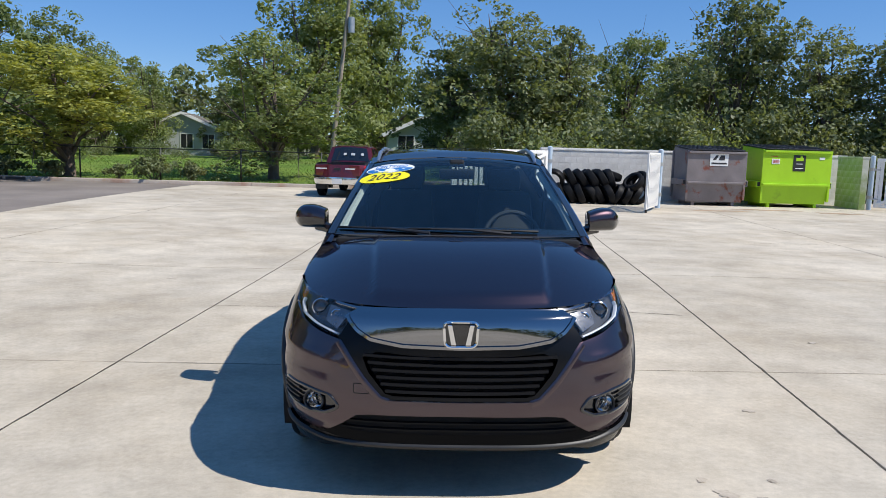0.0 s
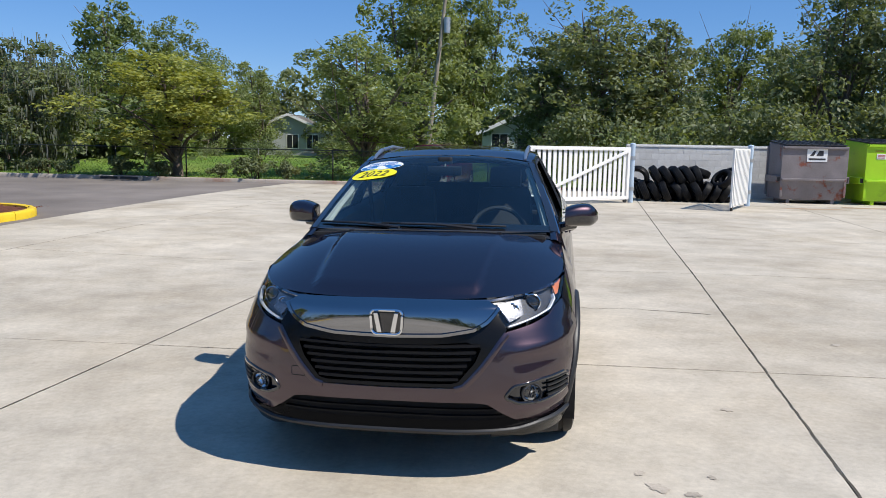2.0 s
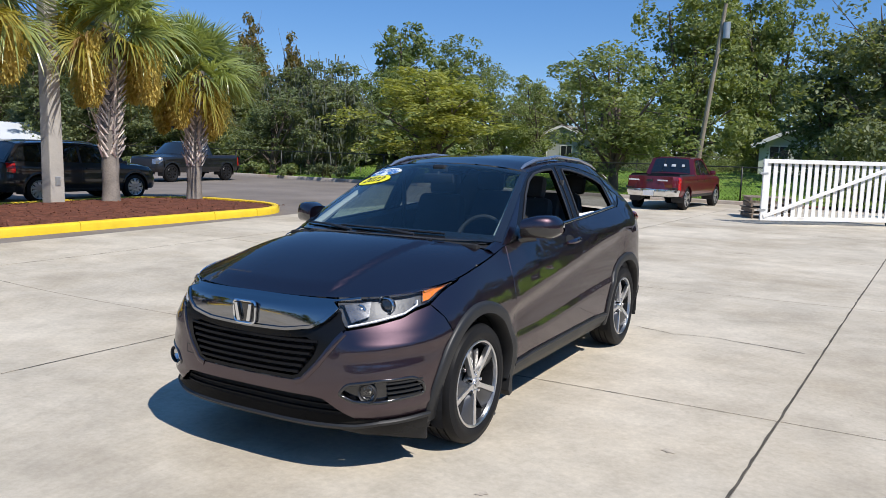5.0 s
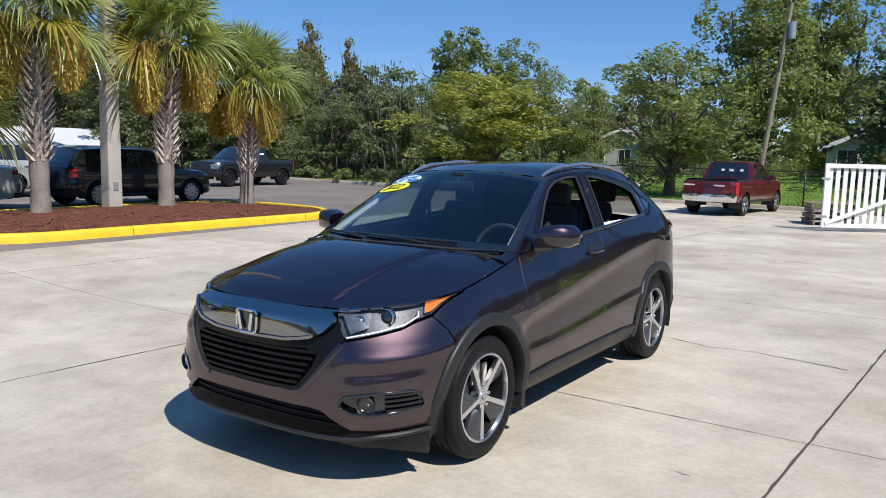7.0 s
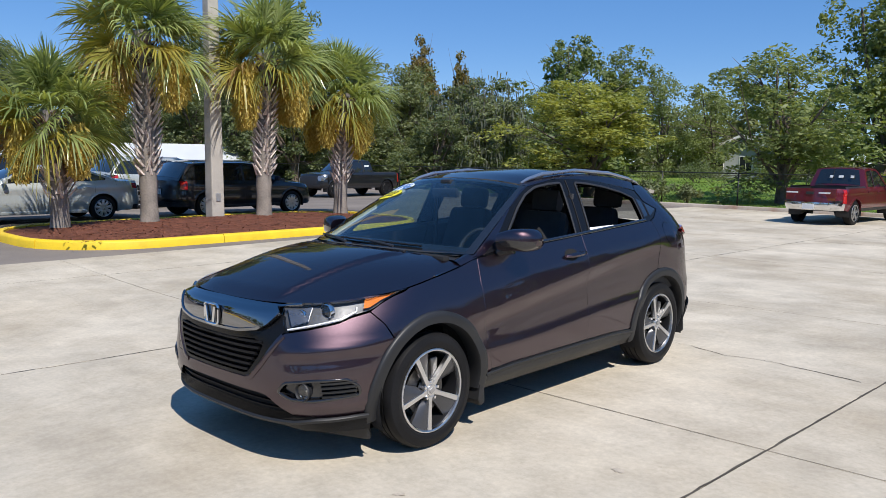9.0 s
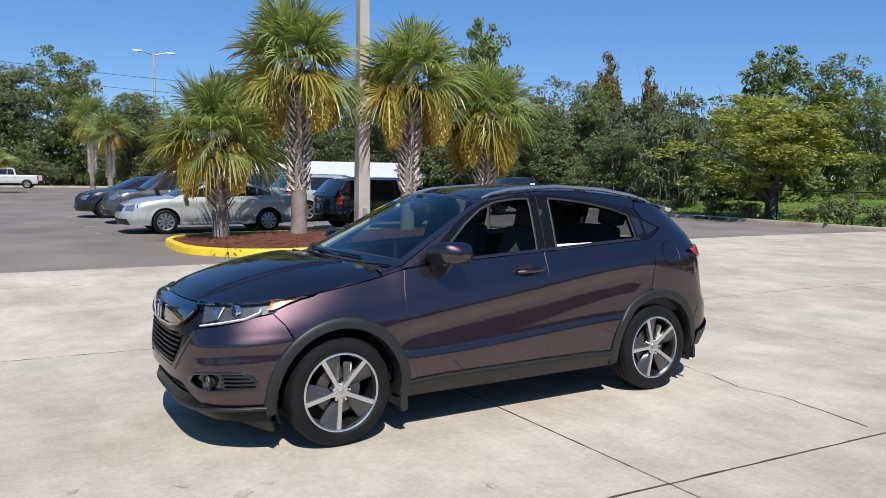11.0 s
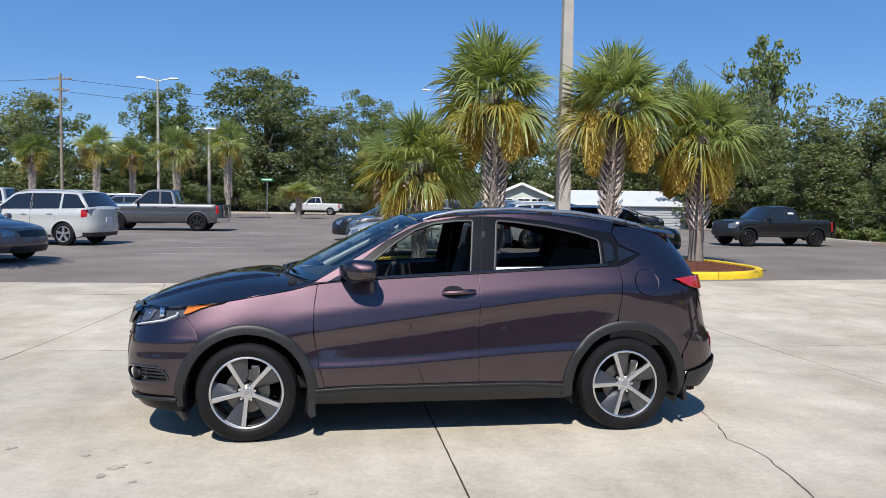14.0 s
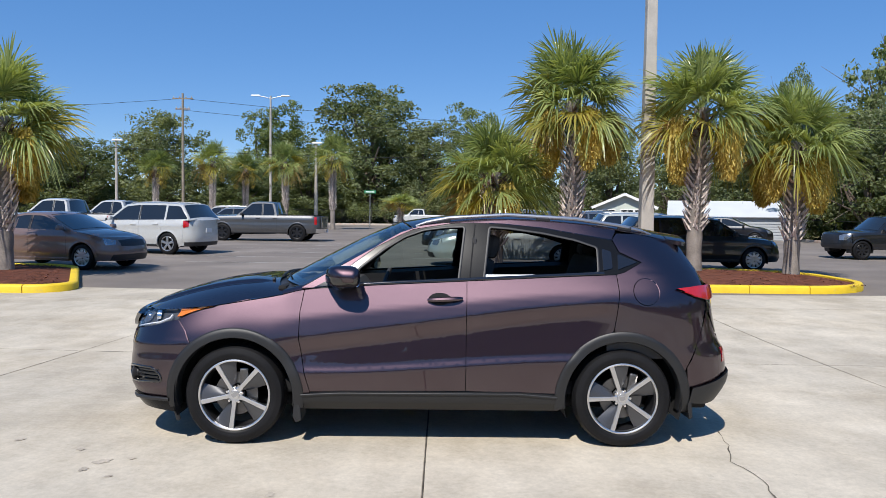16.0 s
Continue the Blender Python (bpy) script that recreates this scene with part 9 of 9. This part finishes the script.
    hub = part("hub_cap", bm, M_BRIGHT, wh, smooth=True)
    bm = bmesh.new()
    prism(bm, rounded([(-0.017, -0.013), (0.017, -0.013), (0.019, 0.015), (-0.019, 0.015)], 0.006), 0.003, "x", w * 0.885)
    part("cap_plaque", bm, M_SILVER, hub)
    for k in range(5):
        a = 2 * math.pi * (k + 0.5) / 5
        c = (0, 0.053 * math.sin(-a), 0.053 * math.cos(a))
        bm = bmesh.new()
        rod(bm, (w * 0.55, c[1], c[2]), (w * 0.86, c[1], c[2]), 0.0105, 0.009, n=6)
        part("lug_nut", bm, M_CHROME, wh)
    bm = bmesh.new()
    spin_profile(bm, [(w * 0.05, 0.06), (w * 0.30, 0.07), (w * 0.30, 0.145), (w * 0.10, 0.146), (w * 0.10, 0.06)], 36, "x")
    part("brake_disc", bm, M_DISC, wh, smooth=True)
    bm = bmesh.new()
    vs = box(bm, (w * 0.22, 0.10, 0.06), (0.07, 0.06, 0.15), 0.015, rot3(-30, 0, 0))
    part("caliper", bm, M_DISC, wh)
    return wh


for y, sp in ((AXF[0], 31), (AXR[0], 20)):
    for s in (1, -1):
        hero_wheel(y, s, sp)

# ---- cabin ----
bm = bmesh.new()
box(bm, (0, 0.0, 0.27), (1.30, 3.9, 0.10), 0.03)
box(bm, (0, 0.15, 0.38), (1.50, 2.3, 0.10), 0.02)
part("floor_pan", bm, M_LINER, hero)
bm = bmesh.new()
box(bm, (0, -1.02, 0.75), (1.40, 0.06, 0.62), 0.02)
part("firewall", bm, M_LINER, hero)
bm = bmesh.new()
rows = []
for k in range(9):
    u = -1 + k / 4
    rows.append([(0.70 * u, -1.02 + 0.08 * u * u, 1.055), (0.70 * u, -0.80 + 0.05 * u * u, 1.062), (0.70 * u, -0.58, 1.045), (0.70 * u, -0.52, 0.98), (0.70 * u, -0.55, 0.80), (0.70 * u, -0.70, 0.66)])
loft(bm, rows)
dash = part("dashboard", bm, M_DASH, hero, smooth=True)
bm = bmesh.new()
box(bm, (0, -0.50, 0.93), (0.24, 0.03, 0.15), 0.01)
part("display", bm, M_GLASSDARK, dash)
bm = bmesh.new()
box(bm, (0, -0.20, 0.62), (0.20, 0.9, 0.30), 0.04)
part("centre_console", bm, M_DASH, hero)
bm = bmesh.new()
R = 0.185
pts = [(0.37 + R * math.cos(2 * math.pi * k / 28), -0.36 + 0.06 * math.sin(2 * math.pi * k / 28), 0.985 + R * 0.93 * math.sin(2 * math.pi * k / 28)) for k in range(29)]
tube(bm, pts, 0.015, 8, False)
wheel = part("steering_wheel", bm, M_DASH, hero, smooth=True)
bm = bmesh.new()
box(bm, (0.37, -0.38, 0.975), (0.13, 0.05, 0.12), 0.025, rot3(-18, 0, 0))
for s in (-1, 1):
    box(bm, (0.37 + s * 0.11, -0.37, 0.975), (0.12, 0.02, 0.035), 0.008, rot3(-18, 0, 0))
part("wheel_hub", bm, M_DASH, wheel, smooth=True)
bm = bmesh.new()
rod(bm, (0.37, -0.42, 0.95), (0.37, -0.60, 0.90), 0.035, n=10)
part("steering_column", bm, M_DASH, wheel)


def seat(x, y, wide, label):
    st = new("seat")
    st.parent, st.location = hero, (x, y, 0)
    tagged(st, label)
    bm = bmesh.new()
    box(bm, (0, 0, 0.60), (wide, 0.50, 0.16), 0.05, rot3(5, 0, 0))
    box(bm, (0, 0, 0.48), (wide * 0.8, 0.40, 0.14), 0.02)
    part("cushion", bm, M_SEAT, st, smooth=True)
    bm = bmesh.new()
    box(bm, (0, 0.30, 0.94), (wide * 0.96, 0.15, 0.66), 0.055, rot3(-16, 0, 0), taper=(0.78, 0.8))
    part("backrest", bm, M_SEAT, st, smooth=True)
    for dx in ((0,) if wide < 0.8 else (-0.38, 0.38)):
        bm = bmesh.new()
        box(bm, (dx, 0.42, 1.335), (0.25, 0.10, 0.17), 0.045, rot3(-12, 0, 0))
        hr = part("headrest", bm, M_SEAT, st, smooth=True)
        bm = bmesh.new()
        for q in (-0.06, 0.06):
            rod(bm, (dx + q, 0.37, 1.18), (dx + q, 0.40, 1.30), 0.008, n=6)
        part("headrest_post", bm, M_STEEL, hr)


seat(0.37, 0.02, 0.52, "black cloth front seat")
seat(-0.37, 0.02, 0.52, "black cloth front seat")
seat(0.0, 0.86, 1.28, "black cloth rear bench")
skin("door_card", [(-0.78, 0.42), (-0.82, 1.035), (0.25, 1.10), (0.25, 0.42)], lambda y, z: side(y, z) - Vector((0.085 + 0.05 * (z < 0.82) * smooth01((0.84 - z) / 0.05), 0, 0)), M_DASH, fd, step=0.05, gap=0, flange=-0.06)
skin("door_card", [(0.26, 0.42), (0.26, 1.10), (1.2, 1.145), (1.2, 0.80), (0.9, 0.60), (0.82, 0.42)], lambda y, z: side(y, z) - Vector((0.085, 0, 0)), M_DASH, rd, step=0.05, gap=0, flange=-0.06)
skin("quarter_trim", [(1.2, 0.60), (1.2, 1.40), (1.5, 1.40), (1.72, 1.32), (1.8, 1.1), (1.8, 0.60)], lambda y, z: side(y, z) - Vector((0.06, 0, 0)), M_DASH, hero, step=0.06, gap=0, flange=0)
grid_skin("headliner", lambda u, v: roof(u, v) - Vector((0, 0, 0.035)), -0.97, 0.97, 0.01, 0.9, 20, 24, surf("headliner_cloth", (0.34, 0.335, 0.32), 0.9, var=0.08), hero, flange=0)
for s in (1, -1):
    bm = bmesh.new()
    pts = [screen(s * 0.93, t) + Vector((-0.014 * s, 0.05, -0.022)) for t in (0.06, 0.3, 0.6, 0.9)]
    tube(bm, pts, [0.026, 0.022, 0.020, 0.020], 6)
    part("pillar_trim", bm, M_CREAM, hero, "pale grey pillar trim", smooth=True)
bm = bmesh.new()
box(bm, (0, -0.30, 1.405), (0.235, 0.035, 0.068), 0.018, rot3(12, 0, 4))
rv = part("rear_view_mirror", bm, M_BLACK, hero, smooth=True)
bm = bmesh.new()
rod(bm, (0, -0.31, 1.42), (0, -0.27, 1.485), 0.012, n=8)
box(bm, (0, -0.275, 1.475), (0.10, 0.06, 0.05), 0.015)
part("mirror_mount", bm, M_BLACK, rv)
bm = bmesh.new()
box(bm, (0, 1.45, 1.0), (1.2, 0.55, 0.04), 0.01)
part("parcel_shelf", bm, M_DASH, hero)
for s in (1, -1):
    bm = bmesh.new()
    tube(bm, [(s * 0.68, 0.30, 1.40), (s * 0.66, 0.28, 1.15), (s * 0.62, 0.22, 0.75)], 0.018, 4)
    part("seat_belt", bm, M_SEAT, hero)
bm = bmesh.new()
box(bm, (0, 0, 0.235), (1.25, 3.6, 0.03), 0.01)
part("underbody", bm, M_LINER, hero)


# ---- stickers on the windshield ----
def text_mesh(word, size, mat, spread=1.0):
    cu = bpy.data.curves.new("print", "FONT")
    cu.body, cu.size, cu.align_x, cu.align_y, cu.extrude = word, size, "CENTER", "CENTER", 0.0008
    cu.space_character, cu.shear = spread, 0.18
    tmp = bpy.data.objects.new("print", cu)
    scene.collection.objects.link(tmp)
    bpy.context.view_layer.update()
    me = bpy.data.meshes.new_from_object(tmp.evaluated_get(bpy.context.evaluated_depsgraph_get()))
    bpy.data.objects.remove(tmp)
    me.materials.clear()
    me.materials.append(mat)
    return me


def oval(name, u, t, w, h, mat, label, roll=0.0):
    """An oval sticker lying just outside the glass."""
    c = screen(u, t)
    n = (screen(u + 0.01, t) - screen(u - 0.01, t)).cross(screen(u, t + 0.01) - screen(u, t - 0.01)).normalized()
    n = n if n.z > 0 else -n
    ax = (screen(u + 0.01, t) - screen(u - 0.01, t)).normalized()
    up = n.cross(ax)
    m = Matrix((ax, up, n)).transposed().to_4x4()
    m = m @ Matrix.Rotation(radians(roll), 4, "Z")
    m.translation = c + n * 0.004
    bm = bmesh.new()
    ring = [bm.verts.new((w / 2 * math.cos(2 * math.pi * k / 40), h / 2 * math.sin(2 * math.pi * k / 40), 0)) for k in range(40)]
    mid = bm.verts.new((0, 0, 0))
    for k in range(40):
        bm.faces.new((ring[k], ring[(k + 1) % 40], mid))
    back, wide, tall = m.inverted(), max(0.3, abs(screen(1, t).x)), (screen(u, 1) - screen(u, 0)).length

    def rise(x, y):
        """Height of the bent glass under a place on the sticker."""
        q = m @ Vector((x, y, 0))
        on = screen(max(-0.98, min(0.98, u + (q.x - c.x) / wide)), min(0.99, max(0, t + (q - c).dot(up) / tall)))
        return (back @ (on + n * 0.004)).z
    for v in bm.verts:
        v.co.z = rise(v.co.x, v.co.y)
    ob = part(name, bm, mat, hero, label)
    ob.matrix_basis = m
    return ob, rise


def lay(ob, rise, dx, dy, lift):
    """Bends print onto its sticker."""
    z0 = min(v.co.z for v in ob.data.vertices)
    for v in ob.data.vertices:
        v.co.x, v.co.y = v.co.x + dx, v.co.y + dy
        v.co.z = rise(v.co.x, v.co.y) + lift + 0.5 * (v.co.z - z0)
    return ob


yel, rise_y = oval("year_sticker", -0.72, 0.695, 0.36, 0.15, M_YSTICK, "yellow oval year sticker", -7)
pr = part("print", text_mesh("2022", 0.106, M_INK, 1.08), M_INK, yel)
lay(pr, rise_y, 0, -0.004, 0.0008)
blu, rise_b = oval("certified_sticker", -0.70, 0.835, 0.345, 0.135, M_WSTICK, "white and blue oval dealer sticker", -7)
pr = part("print", text_mesh("CERTIFIED", 0.050, M_BSTICK), M_BSTICK, blu)
lay(pr, rise_b, 0, 0.026, 0.0008)
bm = bmesh.new()
prism(bm, [(-0.160 + 0.32 * k / 10, 0.002) for k in range(11)] + [(0.165 * math.cos(a), 0.064 * math.sin(a)) for a in [-math.pi * k / 16 for k in range(1, 16)]], 0.0012, "z", 0.004)
band = lay(part("blue_band", bm, M_BSTICK, blu), rise_b, 0, 0, 0.0006)
for x, y, L in ((0, -0.016, 0.22), (0, -0.038, 0.15)):
    bm = bmesh.new()
    box(bm, (x, y, 0.0062), (L, 0.011, 0.001))
    lay(part("print", bm, M_WSTICK, band), rise_b, 0, 0, 0.0016)
